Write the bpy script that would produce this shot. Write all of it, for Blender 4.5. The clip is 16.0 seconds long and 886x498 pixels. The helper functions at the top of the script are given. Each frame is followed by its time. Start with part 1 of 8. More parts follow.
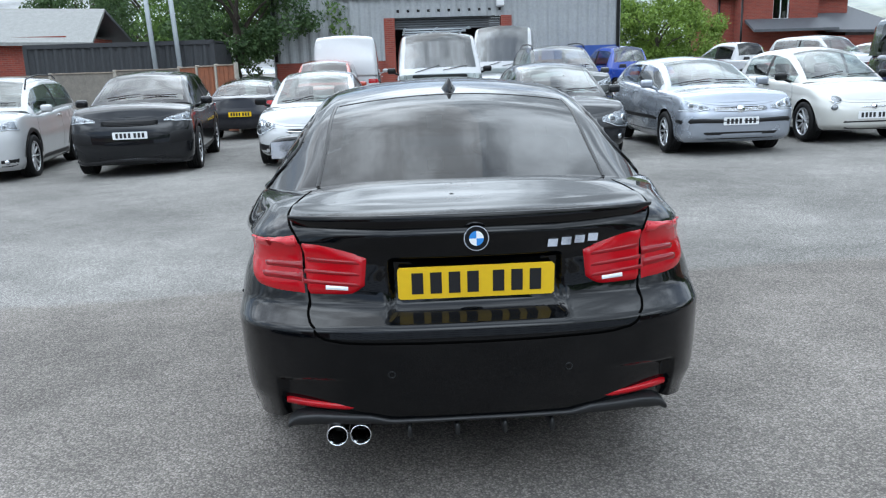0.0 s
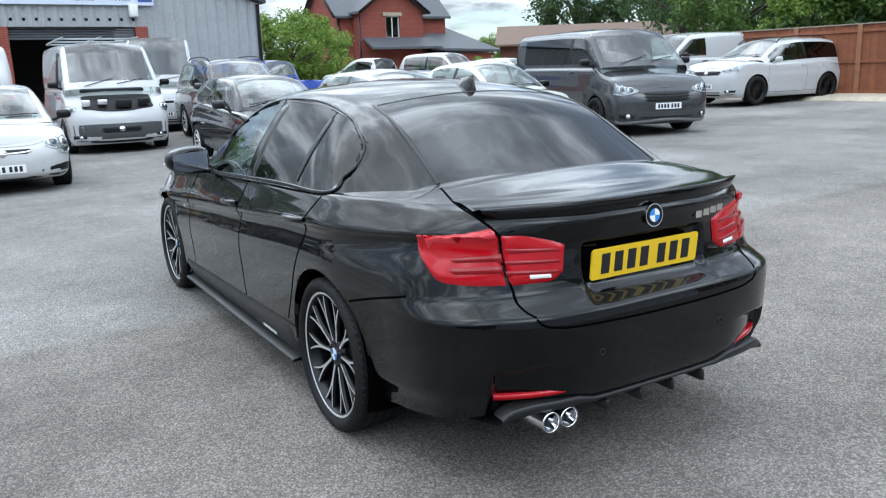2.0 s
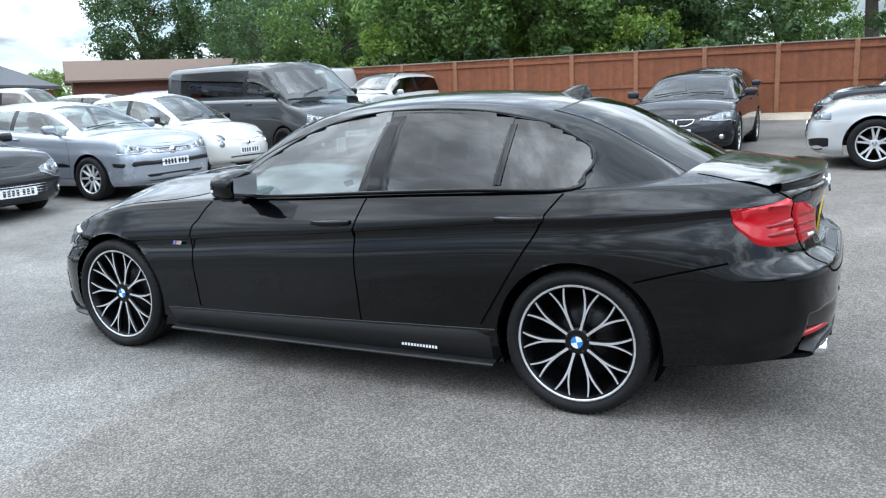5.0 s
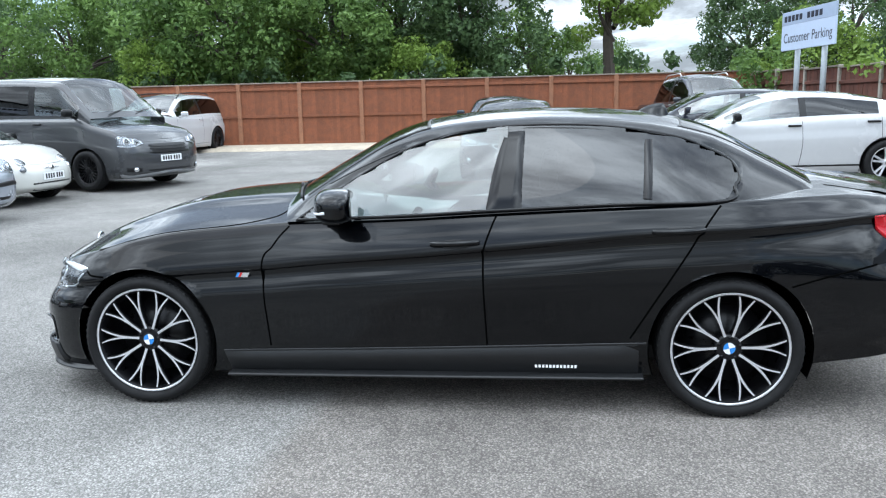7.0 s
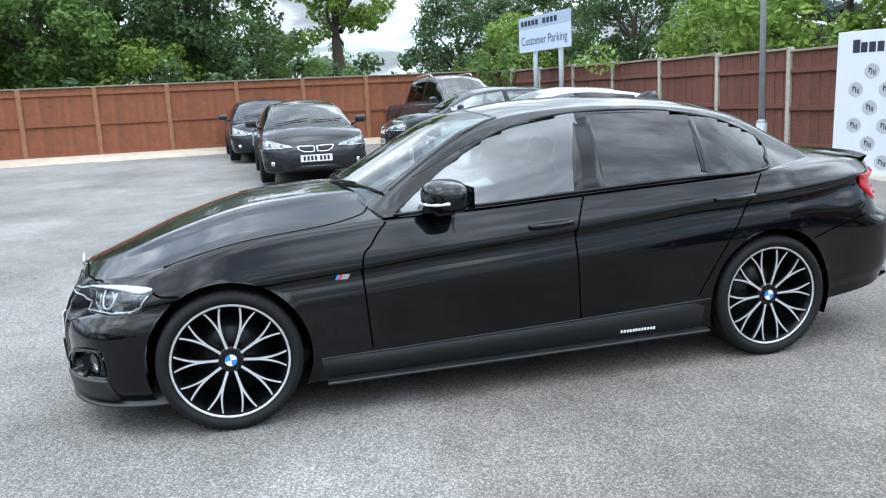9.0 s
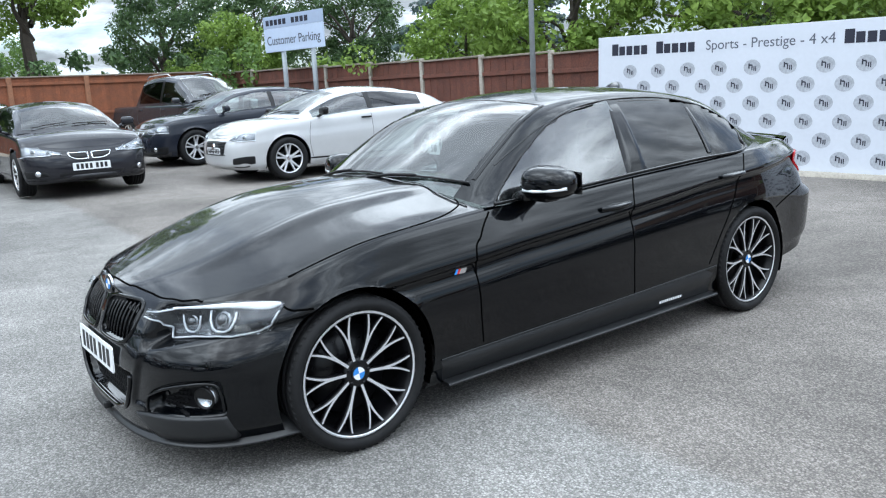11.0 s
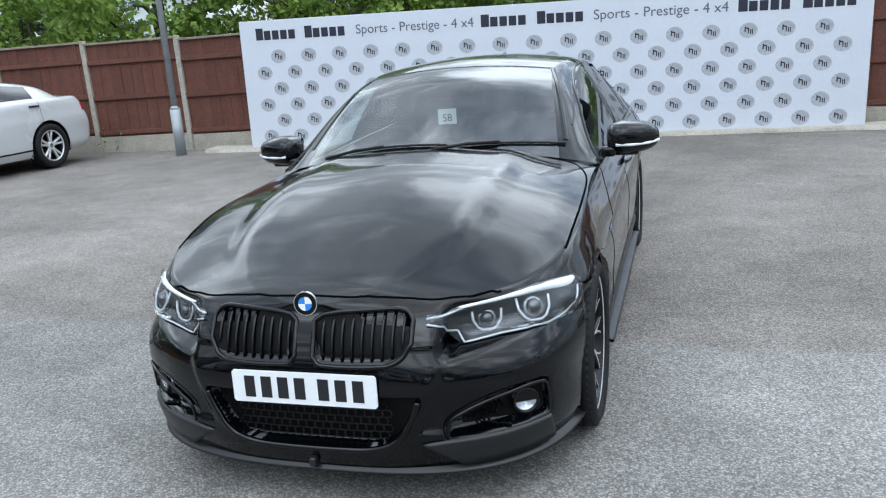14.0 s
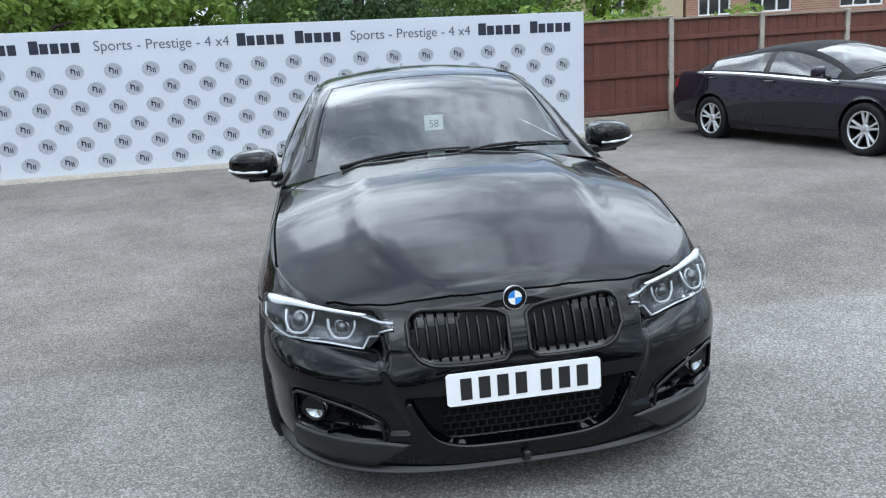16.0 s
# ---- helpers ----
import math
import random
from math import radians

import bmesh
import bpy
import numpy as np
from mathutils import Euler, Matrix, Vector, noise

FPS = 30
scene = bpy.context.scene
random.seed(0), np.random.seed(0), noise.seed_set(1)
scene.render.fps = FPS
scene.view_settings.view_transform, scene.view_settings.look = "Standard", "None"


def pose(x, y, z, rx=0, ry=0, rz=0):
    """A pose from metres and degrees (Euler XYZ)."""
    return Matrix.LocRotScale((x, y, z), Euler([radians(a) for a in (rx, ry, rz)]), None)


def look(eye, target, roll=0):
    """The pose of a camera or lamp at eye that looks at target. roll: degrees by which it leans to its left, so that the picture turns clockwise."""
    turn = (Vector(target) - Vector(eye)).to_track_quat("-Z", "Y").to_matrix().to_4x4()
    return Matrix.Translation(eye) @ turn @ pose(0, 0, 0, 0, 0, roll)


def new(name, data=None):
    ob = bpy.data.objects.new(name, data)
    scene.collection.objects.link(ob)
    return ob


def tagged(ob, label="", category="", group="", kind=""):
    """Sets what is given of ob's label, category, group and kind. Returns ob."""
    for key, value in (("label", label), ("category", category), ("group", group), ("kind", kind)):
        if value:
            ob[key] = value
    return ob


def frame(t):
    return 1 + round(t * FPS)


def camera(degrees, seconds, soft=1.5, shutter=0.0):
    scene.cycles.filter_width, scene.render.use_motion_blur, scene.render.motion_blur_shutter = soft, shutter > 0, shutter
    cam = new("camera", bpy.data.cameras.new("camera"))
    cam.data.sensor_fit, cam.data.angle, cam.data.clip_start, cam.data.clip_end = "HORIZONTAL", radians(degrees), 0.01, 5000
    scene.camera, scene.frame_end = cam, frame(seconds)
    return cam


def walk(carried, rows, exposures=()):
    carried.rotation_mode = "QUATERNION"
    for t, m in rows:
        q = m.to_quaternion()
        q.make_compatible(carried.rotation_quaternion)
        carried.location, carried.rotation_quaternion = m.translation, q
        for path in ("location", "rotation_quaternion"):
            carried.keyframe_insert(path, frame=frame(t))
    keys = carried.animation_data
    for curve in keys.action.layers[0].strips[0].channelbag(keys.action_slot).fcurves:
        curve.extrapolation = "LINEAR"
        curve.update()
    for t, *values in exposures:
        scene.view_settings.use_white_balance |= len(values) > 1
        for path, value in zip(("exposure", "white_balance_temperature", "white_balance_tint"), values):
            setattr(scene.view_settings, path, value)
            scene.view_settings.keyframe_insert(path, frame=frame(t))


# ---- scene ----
cam = camera(58.3, 16.0, 1.2)
PATH = [
    (0, (-0.233, -4.854, 1.494), (-0.136, -2.908, 1.044), -1.8),
    (0.5, (-0.682, -4.799, 1.488), (-0.352, -2.879, 1.036), -1.8),
    (1, (-1.137, -4.717, 1.482), (-0.574, -2.852, 1.032), -1.9),
    (1.5, (-1.608, -4.587, 1.478), (-0.823, -2.802, 1.031), -1.8),
    (2, (-2.049, -4.348, 1.472), (-1.054, -2.67, 1.031), -1.8),
    (2.5, (-2.487, -4.133, 1.472), (-1.307, -2.577, 1.041), -2.2),
    (3, (-2.881, -3.855, 1.455), (-1.541, -2.431, 1.033), -2.2),
    (3.5, (-3.256, -3.544, 1.438), (-1.783, -2.257, 1.021), -2.3),
    (4, (-3.613, -3.225, 1.441), (-2.034, -2.07, 1.025), -2.4),
    (4.2, (-3.74, -3.075, 1.431), (-2.123, -1.971, 1.02), -2.3),
    (6.3, (-4.38, -1.261, 1.443), (-2.479, -0.755, 1.084), -2.0),
    (6.5, (-4.425, -1.075, 1.442), (-2.506, -0.638, 1.089), -1.7),
    (7, (-4.479, -0.58, 1.432), (-2.527, -0.32, 1.086), -1.3),
    (7.5, (-4.557, -0.092, 1.429), (-2.589, -0.015, 1.085), -1.3),
    (8, (-4.605, 0.392, 1.427), (-2.638, 0.279, 1.081), -1.7),
    (8.5, (-4.584, 0.854, 1.432), (-2.638, 0.557, 1.08), -2.2),
    (8.7, (-4.536, 1.028, 1.427), (-2.603, 0.658, 1.071), -2.5),
    (10.8, (-3.682, 2.816, 1.447), (-2.062, 1.71, 1.06), -3.1),
    (11, (-3.557, 2.962, 1.45), (-1.985, 1.789, 1.057), -3.1),
    (11.5, (-3.23, 3.343, 1.44), (-1.798, 2.007, 1.034), -3.2),
    (12, (-2.867, 3.617, 1.438), (-1.588, 2.138, 1.018), -3.3),
    (12.5, (-2.474, 3.863, 1.44), (-1.36, 2.261, 1.003), -3.5),
    (13, (-2.075, 4.077, 1.455), (-1.132, 2.373, 0.999), -3.9),
    (13.5, (-1.633, 4.218, 1.479), (-0.864, 2.434, 1.005), -4.3),
    (14, (-1.202, 4.371, 1.483), (-0.617, 2.521, 0.997), -4.4),
    (14.5, (-0.783, 4.472, 1.487), (-0.394, 2.571, 0.999), -4.0),
    (15, (-0.346, 4.536, 1.503), (-0.163, 2.605, 1.015), -4.0),
    (15.5, (0.103, 4.589, 1.516), (0.069, 2.649, 1.033), -4.1),
    (16, (0.551, 4.578, 1.517), (0.298, 2.655, 1.03), -4.0),
]
walk(cam, [(t, look(eye, target, roll)) for t, eye, target, roll in PATH], [(0.0, -0.26), (1.5, -0.2), (3.0, -0.02), (4.0, 0.02), (6.5, 0.14), (8.5, 0.22), (11.0, 0.05), (12.0, -0.06), (13.0, -0.17), (16.0, -0.22)])

# ---- world, sun and exposure ----
def nodes_of(mat):
    mat.use_nodes = True
    nt = mat.node_tree
    nt.nodes.clear()
    return nt


def node(nt, kind, **vals):
    n = nt.nodes.new(kind)
    for k, v in vals.items():
        n.inputs[k.replace("_", " ")].default_value = v
    return n


SUN_EL, SUN_AZ = 52.0, 215.0
world = bpy.data.worlds.new("sky")
scene.world = world
world.use_nodes = True
wt = world.node_tree
wt.nodes.clear()
wout = wt.nodes.new("ShaderNodeOutputWorld")
wbg = node(wt, "ShaderNodeBackground", Strength=0.13)
wsky = wt.nodes.new("ShaderNodeTexSky")
wsky.sky_type, wsky.sun_disc = "NISHITA", False
wsky.sun_elevation, wsky.sun_rotation = radians(SUN_EL), radians(SUN_AZ)
wsky.air_density, wsky.dust_density = 1.0, 0.3
wco = wt.nodes.new("ShaderNodeTexCoord")
# broken cloud in a flat layer: thin and crowded towards the horizon, bright where it is thick and high
wsep = wt.nodes.new("ShaderNodeSeparateXYZ")
wt.links.new(wco.outputs["Generated"], wsep.inputs[0])
wden = wt.nodes.new("ShaderNodeMath")
wden.operation = "MAXIMUM"
wden.inputs[1].default_value = 0.0
wt.links.new(wsep.outputs["Z"], wden.inputs[0])
wadd = wt.nodes.new("ShaderNodeMath")
wadd.operation = "ADD"
wadd.inputs[1].default_value = 0.22
wt.links.new(wden.outputs[0], wadd.inputs[0])
wflat = wt.nodes.new("ShaderNodeVectorMath")
wflat.operation = "DIVIDE"
wcomb = wt.nodes.new("ShaderNodeCombineXYZ")
for axis in ("X", "Y", "Z"):
    wt.links.new(wadd.outputs[0], wcomb.inputs[axis])
wt.links.new(wco.outputs["Generated"], wflat.inputs[0])
wt.links.new(wcomb.outputs[0], wflat.inputs[1])
wn = node(wt, "ShaderNodeTexNoise", Scale=1.15, Detail=9.0, Roughness=0.57, Distortion=0.25)
wn2 = node(wt, "ShaderNodeTexNoise", Scale=2.1, Detail=7.0, Roughness=0.6, Distortion=0.3)
for n_ in (wn, wn2):
    wt.links.new(wflat.outputs[0], n_.inputs["Vector"])
wr = wt.nodes.new("ShaderNodeValToRGB")
wr.color_ramp.interpolation = "EASE"
wr.color_ramp.elements[0].position, wr.color_ramp.elements[1].position = 0.36, 0.54
wr.color_ramp.elements[0].color = (0.45, 0.45, 0.45, 1)
wr2 = wt.nodes.new("ShaderNodeValToRGB")
wr2.color_ramp.interpolation = "EASE"
wr2.color_ramp.elements[0].position, wr2.color_ramp.elements[1].position = 0.4, 0.68
wr2.color_ramp.elements[0].color, wr2.color_ramp.elements[1].color = (6.2, 7.2, 8.3, 1), (21.5, 24.5, 27.5, 1)
wgain = wt.nodes.new("ShaderNodeMapRange")
wgain.interpolation_type = "SMOOTHSTEP"
wgain.inputs["From Min"].default_value, wgain.inputs["From Max"].default_value = 0.05, 0.75
wgain.inputs["To Min"].default_value, wgain.inputs["To Max"].default_value = 0.48, 2.1
wmul = wt.nodes.new("ShaderNodeVectorMath")
wmul.operation = "SCALE"
wlift = wt.nodes.new("ShaderNodeVectorMath")
wlift.operation = "MULTIPLY"
wlift.inputs[1].default_value = (1.45, 1.6, 1.75)
wmix = wt.nodes.new("ShaderNodeMix")
wmix.data_type = "RGBA"
wt.links.new(wn.outputs["Fac"], wr.inputs[0])
wt.links.new(wn2.outputs["Fac"], wr2.inputs[0])
wt.links.new(wsep.outputs["Z"], wgain.inputs["Value"])
wt.links.new(wr2.outputs[0], wmul.inputs[0])
wt.links.new(wgain.outputs[0], wmul.inputs["Scale"])
wt.links.new(wsky.outputs[0], wlift.inputs[0])
wt.links.new(wr.outputs[0], wmix.inputs["Factor"])
wt.links.new(wlift.outputs[0], wmix.inputs["A"])
wt.links.new(wmul.outputs[0], wmix.inputs["B"])
wt.links.new(wmix.outputs["Result"], wbg.inputs["Color"])
wt.links.new(wbg.outputs[0], wout.inputs["Surface"])

sun_data = bpy.data.lights.new("sun", "SUN")
sun_data.energy, sun_data.angle, sun_data.color = 0.6, radians(60), (1.0, 0.97, 0.93)
sun = new("sun", sun_data)
# the light comes from high over the north-west, softened by thin cloud
sun.matrix_world = look((-6, 7, 13), (0, 0, 0))

# ---- materials ----
MATS = {}


def plain(name, color, rough=0.5, metal=0.0, coat=0.0, spec=0.5, var=0.12, scale=6.0, bump=0.0, bscale=60.0, emit=0.0):
    """A principled material with two scales of colour and roughness variation."""
    if name in MATS:
        return MATS[name]
    m = bpy.data.materials.new(name)
    nt = nodes_of(m)
    out = nt.nodes.new("ShaderNodeOutputMaterial")
    b = nt.nodes.new("ShaderNodeBsdfPrincipled")
    b.inputs["Metallic"].default_value = metal
    b.inputs["Coat Weight"].default_value = coat
    b.inputs["Coat Roughness"].default_value = 0.03
    b.inputs["Specular IOR Level"].default_value = spec
    co = nt.nodes.new("ShaderNodeTexCoord")
    n1 = node(nt, "ShaderNodeTexNoise", Scale=scale, Detail=6.0, Roughness=0.65)
    n2 = node(nt, "ShaderNodeTexNoise", Scale=scale * 9, Detail=3.0)
    nt.links.new(co.outputs["Object"], n1.inputs["Vector"])
    nt.links.new(co.outputs["Object"], n2.inputs["Vector"])
    add = nt.nodes.new("ShaderNodeMath")
    add.operation = "ADD"
    nt.links.new(n1.outputs["Fac"], add.inputs[0])
    nt.links.new(n2.outputs["Fac"], add.inputs[1])
    ramp = nt.nodes.new("ShaderNodeMapRange")
    ramp.inputs["From Min"].default_value, ramp.inputs["From Max"].default_value = 0.7, 1.3
    ramp.inputs["To Min"].default_value, ramp.inputs["To Max"].default_value = 1 - var, 1 + var
    nt.links.new(add.outputs[0], ramp.inputs["Value"])
    mul = nt.nodes.new("ShaderNodeVectorMath")
    mul.operation = "SCALE"
    mul.inputs[0].default_value = color[:3]
    nt.links.new(ramp.outputs[0], mul.inputs["Scale"])
    nt.links.new(mul.outputs[0], b.inputs["Base Color"])
    rr = nt.nodes.new("ShaderNodeMapRange")
    rr.inputs["From Min"].default_value, rr.inputs["From Max"].default_value = 0.3, 0.7
    rr.inputs["To Min"].default_value, rr.inputs["To Max"].default_value = rough * 0.85, min(1, rough * 1.15)
    nt.links.new(n1.outputs["Fac"], rr.inputs["Value"])
    nt.links.new(rr.outputs[0], b.inputs["Roughness"])
    if bump:
        nb = node(nt, "ShaderNodeTexNoise", Scale=bscale, Detail=5.0)
        nt.links.new(co.outputs["Object"], nb.inputs["Vector"])
        bp = node(nt, "ShaderNodeBump", Strength=bump, Distance=0.01)
        nt.links.new(nb.outputs["Fac"], bp.inputs["Height"])
        nt.links.new(bp.outputs[0], b.inputs["Normal"])
    if emit:
        b.inputs["Emission Color"].default_value = (*color[:3], 1)
        b.inputs["Emission Strength"].default_value = emit
    nt.links.new(b.outputs[0], out.inputs["Surface"])
    MATS[name] = m
    return m


def paint(name, color, metal=0.0, rough=0.25, ior=1.43):
    m = plain(name, color, rough=rough, metal=metal, coat=1.0, spec=0.5 if max(color) > 0.1 else 0.05, var=0.02, scale=1.5)
    next(n for n in m.node_tree.nodes if n.type == "BSDF_PRINCIPLED").inputs["Coat IOR"].default_value = ior
    return m


def glass(name, tint, ior=1.5):
    """Thin tinted sheet glass: see-through tint with a Fresnel gloss."""
    if name in MATS:
        return MATS[name]
    m = bpy.data.materials.new(name)
    nt = nodes_of(m)
    out = nt.nodes.new("ShaderNodeOutputMaterial")
    tr = node(nt, "ShaderNodeBsdfTransparent")
    tr.inputs["Color"].default_value = (*tint, 1)
    gl = nt.nodes.new("ShaderNodeBsdfGlossy")
    gl.inputs["Roughness"].default_value = 0.01
    # gloss rises towards grazing angles alike on both faces of the sheet
    lw = node(nt, "ShaderNodeLayerWeight", Blend=0.5)
    f0 = ((ior - 1) / (ior + 1)) ** 2 * 2.2
    pw = nt.nodes.new("ShaderNodeMath")
    pw.operation = "POWER"
    pw.inputs[1].default_value = 5.0
    nt.links.new(lw.outputs["Facing"], pw.inputs[0])
    fr = nt.nodes.new("ShaderNodeMath")
    fr.operation = "MULTIPLY_ADD"
    fr.inputs[1].default_value, fr.inputs[2].default_value = 1 - f0, f0
    nt.links.new(pw.outputs[0], fr.inputs[0])
    mix = nt.nodes.new("ShaderNodeMixShader")
    nt.links.new(fr.outputs[0], mix.inputs[0])
    nt.links.new(tr.outputs[0], mix.inputs[1])
    nt.links.new(gl.outputs[0], mix.inputs[2])
    nt.links.new(mix.outputs[0], out.inputs["Surface"])
    MATS[name] = m
    return m


GLASS = glass("clear_glass", (0.62, 0.7, 0.68), 1.7)
TINT = glass("privacy_glass", (0.06, 0.065, 0.07), 1.45)
LENS = glass("lamp_lens", (0.93, 0.95, 0.96), 1.32)
BLACKPL = plain("black_plastic", (0.008, 0.008, 0.009), rough=0.42, spec=0.3, var=0.15, scale=30, bump=0.05, bscale=400)
RUBBER = plain("tyre_rubber", (0.006, 0.006, 0.0065), rough=0.7, spec=0.3, var=0.2, scale=20, bump=0.1, bscale=200)
CHROME = plain("chrome", (0.8, 0.81, 0.83), rough=0.08, metal=1.0, var=0.03)
ALLOY = plain("alloy", (0.72, 0.73, 0.75), rough=0.33, metal=0.7, var=0.06, scale=20)
DARKALLOY = plain("dark_alloy", (0.005, 0.005, 0.006), rough=0.3, metal=0.1, spec=0.3, var=0.1, scale=20)
TRIM = plain("dark_trim", (0.004, 0.004, 0.0045), rough=0.3, spec=0.35, var=0.1)
SEAT = plain("seat_cloth", (0.02, 0.02, 0.022), rough=0.8, var=0.2, scale=30)
REDLENS = plain("red_lamp_lens", (0.42, 0.003, 0.009), rough=0.14, coat=0.25, spec=0.35, var=0.05)
REDPALE = plain("pale_red_lens", (0.55, 0.03, 0.04), rough=0.14, coat=0.3, spec=0.4, var=0.05)
REDDARK = plain("dark_red_lens", (0.24, 0.002, 0.006), rough=0.14, coat=0.25, spec=0.35, var=0.05)
PLATEW = plain("white_plate", (0.78, 0.79, 0.8), rough=0.35, var=0.03)
PLATEY = plain("yellow_plate", (0.82, 0.52, 0.015), rough=0.35, var=0.03)
INK = plain("black_ink", (0.01, 0.01, 0.012), rough=0.5, var=0.1)
LAMPIN = plain("lamp_reflector", (0.72, 0.74, 0.77), rough=0.18, metal=0.85, var=0.1, scale=20)


# ---- mesh helpers ----
def part(name, bm, mat, parent=None, label="", smooth=True, flip=True):
    me = bpy.data.meshes.new(name)
    if flip:
        bmesh.ops.recalc_face_normals(bm, faces=bm.faces)
    bm.to_mesh(me)
    bm.free()
    if smooth:
        me.polygons.foreach_set("use_smooth", [True] * len(me.polygons))
    me.materials.append(mat)
    ob = new(name, me)
    if parent is not None:
        ob.parent = parent
    if label:
        tagged(ob, label)
    return ob


def thing(name, label, category, m=None, group="", kind=""):
    ob = new(name)
    ob.matrix_world = m or Matrix()
    return tagged(ob, label, category, group, kind)


def box(bm, c, s, bev=0.0, seg=1, rot=None):
    r = bmesh.ops.create_cube(bm, size=1.0)
    m = Matrix.Translation(c) @ (rot or Matrix()) @ Matrix.Diagonal((*s, 1))
    bmesh.ops.transform(bm, matrix=m, verts=r["verts"])
    if bev:
        es = list({e for v in r["verts"] for e in v.link_edges})
        bmesh.ops.bevel(bm, geom=es, offset=bev, segments=seg, affect="EDGES", profile=0.5)
    return bm


def cyl(bm, p, q, r, n=12, r2=None):
    p, q = Vector(p), Vector(q)
    d = q - p
    m = Matrix.Translation((p + q) / 2) @ d.to_track_quat("Z", "Y").to_matrix().to_4x4()
    bmesh.ops.create_cone(bm, cap_ends=True, segments=n, radius1=r, radius2=r if r2 is None else r2, depth=d.length, matrix=m)
    return bm


def tube(bm, pts, r, n=6, closed=False):
    """A round bar along a line of points."""
    pts = [Vector(p) for p in pts]
    rings = []
    k = len(pts)
    for i, p in enumerate(pts):
        a = pts[(i - 1) % k] if closed or i else p
        b = pts[(i + 1) % k] if closed or i < k - 1 else p
        q = (b - a).to_track_quat("Z", "Y")
        rings.append([bm.verts.new(p + q @ Vector((r * math.cos(t), r * math.sin(t), 0))) for t in (2 * math.pi * j / n for j in range(n))])
    for i in range(k if closed else k - 1):
        A, B = rings[i], rings[(i + 1) % k]
        for j in range(n):
            bm.faces.new((A[j], A[(j + 1) % n], B[(j + 1) % n], B[j]))
    if not closed:
        bm.faces.new(rings[0])
        bm.faces.new(rings[-1][::-1])
    return bm


def prism(bm, poly, depth, m):
    """A flat outline given depth along its own z, placed by m."""
    a = [bm.verts.new(m @ Vector((x, y, 0))) for x, y in poly]
    b = [bm.verts.new(m @ Vector((x, y, depth))) for x, y in poly]
    n = len(poly)
    bm.faces.new(a[::-1])
    bm.faces.new(b)
    for i in range(n):
        bm.faces.new((a[i], a[(i + 1) % n], b[(i + 1) % n], b[i]))
    return bm


def curve(keys):
    """A smooth monotone curve through (x, y) keys."""
    xs = np.array([k[0] for k in keys], float)
    ys = np.array([k[1] for k in keys], float)
    if len(xs) < 2:
        return lambda v: ys[0]
    h = np.diff(xs)
    d = np.diff(ys) / h
    m = np.zeros(len(xs))
    m[0], m[-1] = d[0], d[-1]
    for i in range(1, len(xs) - 1):
        if d[i - 1] * d[i] > 0:
            w1, w2 = 2 * h[i] + h[i - 1], h[i] + 2 * h[i - 1]
            m[i] = (w1 + w2) / (w1 / d[i - 1] + w2 / d[i])

    def at(v):
        v = min(max(v, xs[0]), xs[-1])
        i = min(int(np.searchsorted(xs, v, side="right")) - 1, len(xs) - 2)
        i = max(i, 0)
        t = (v - xs[i]) / h[i]
        a, b = 2 * t**3 - 3 * t**2 + 1, t**3 - 2 * t**2 + t
        c, e = -2 * t**3 + 3 * t**2, t**3 - t**2
        return a * ys[i] + b * h[i] * m[i] + c * ys[i + 1] + e * h[i] * m[i + 1]

    return at


def step(a, b, v):
    t = min(max((v - a) / (b - a), 0.0), 1.0)
    return t * t * (3 - 2 * t)


def grid_faces(bm, rows):
    out = []
    for A, B in zip(rows, rows[1:]):
        for j in range(len(A) - 1):
            vs = []
            for v in (A[j], A[j + 1], B[j + 1], B[j]):
                if v not in vs:
                    vs.append(v)
            if len(vs) > 2:
                try:
                    out.append(bm.faces.new(vs))
                except ValueError:
                    pass
    return out


def mirror_x(bm):
    r = bmesh.ops.duplicate(bm, geom=bm.verts[:] + bm.edges[:] + bm.faces[:])
    vs = [g for g in r["geom"] if isinstance(g, bmesh.types.BMVert)]
    for v in vs:
        v.co.x = -v.co.x
    fs = [g for g in r["geom"] if isinstance(g, bmesh.types.BMFace)]
    bmesh.ops.reverse_faces(bm, faces=fs)
    bmesh.ops.remove_doubles(bm, verts=bm.verts, dist=0.0004)
    return bm

# ---- vehicles ----
from mathutils.bvhtree import BVHTree


def power(v, p):
    return math.copysign(abs(v) ** p, v)


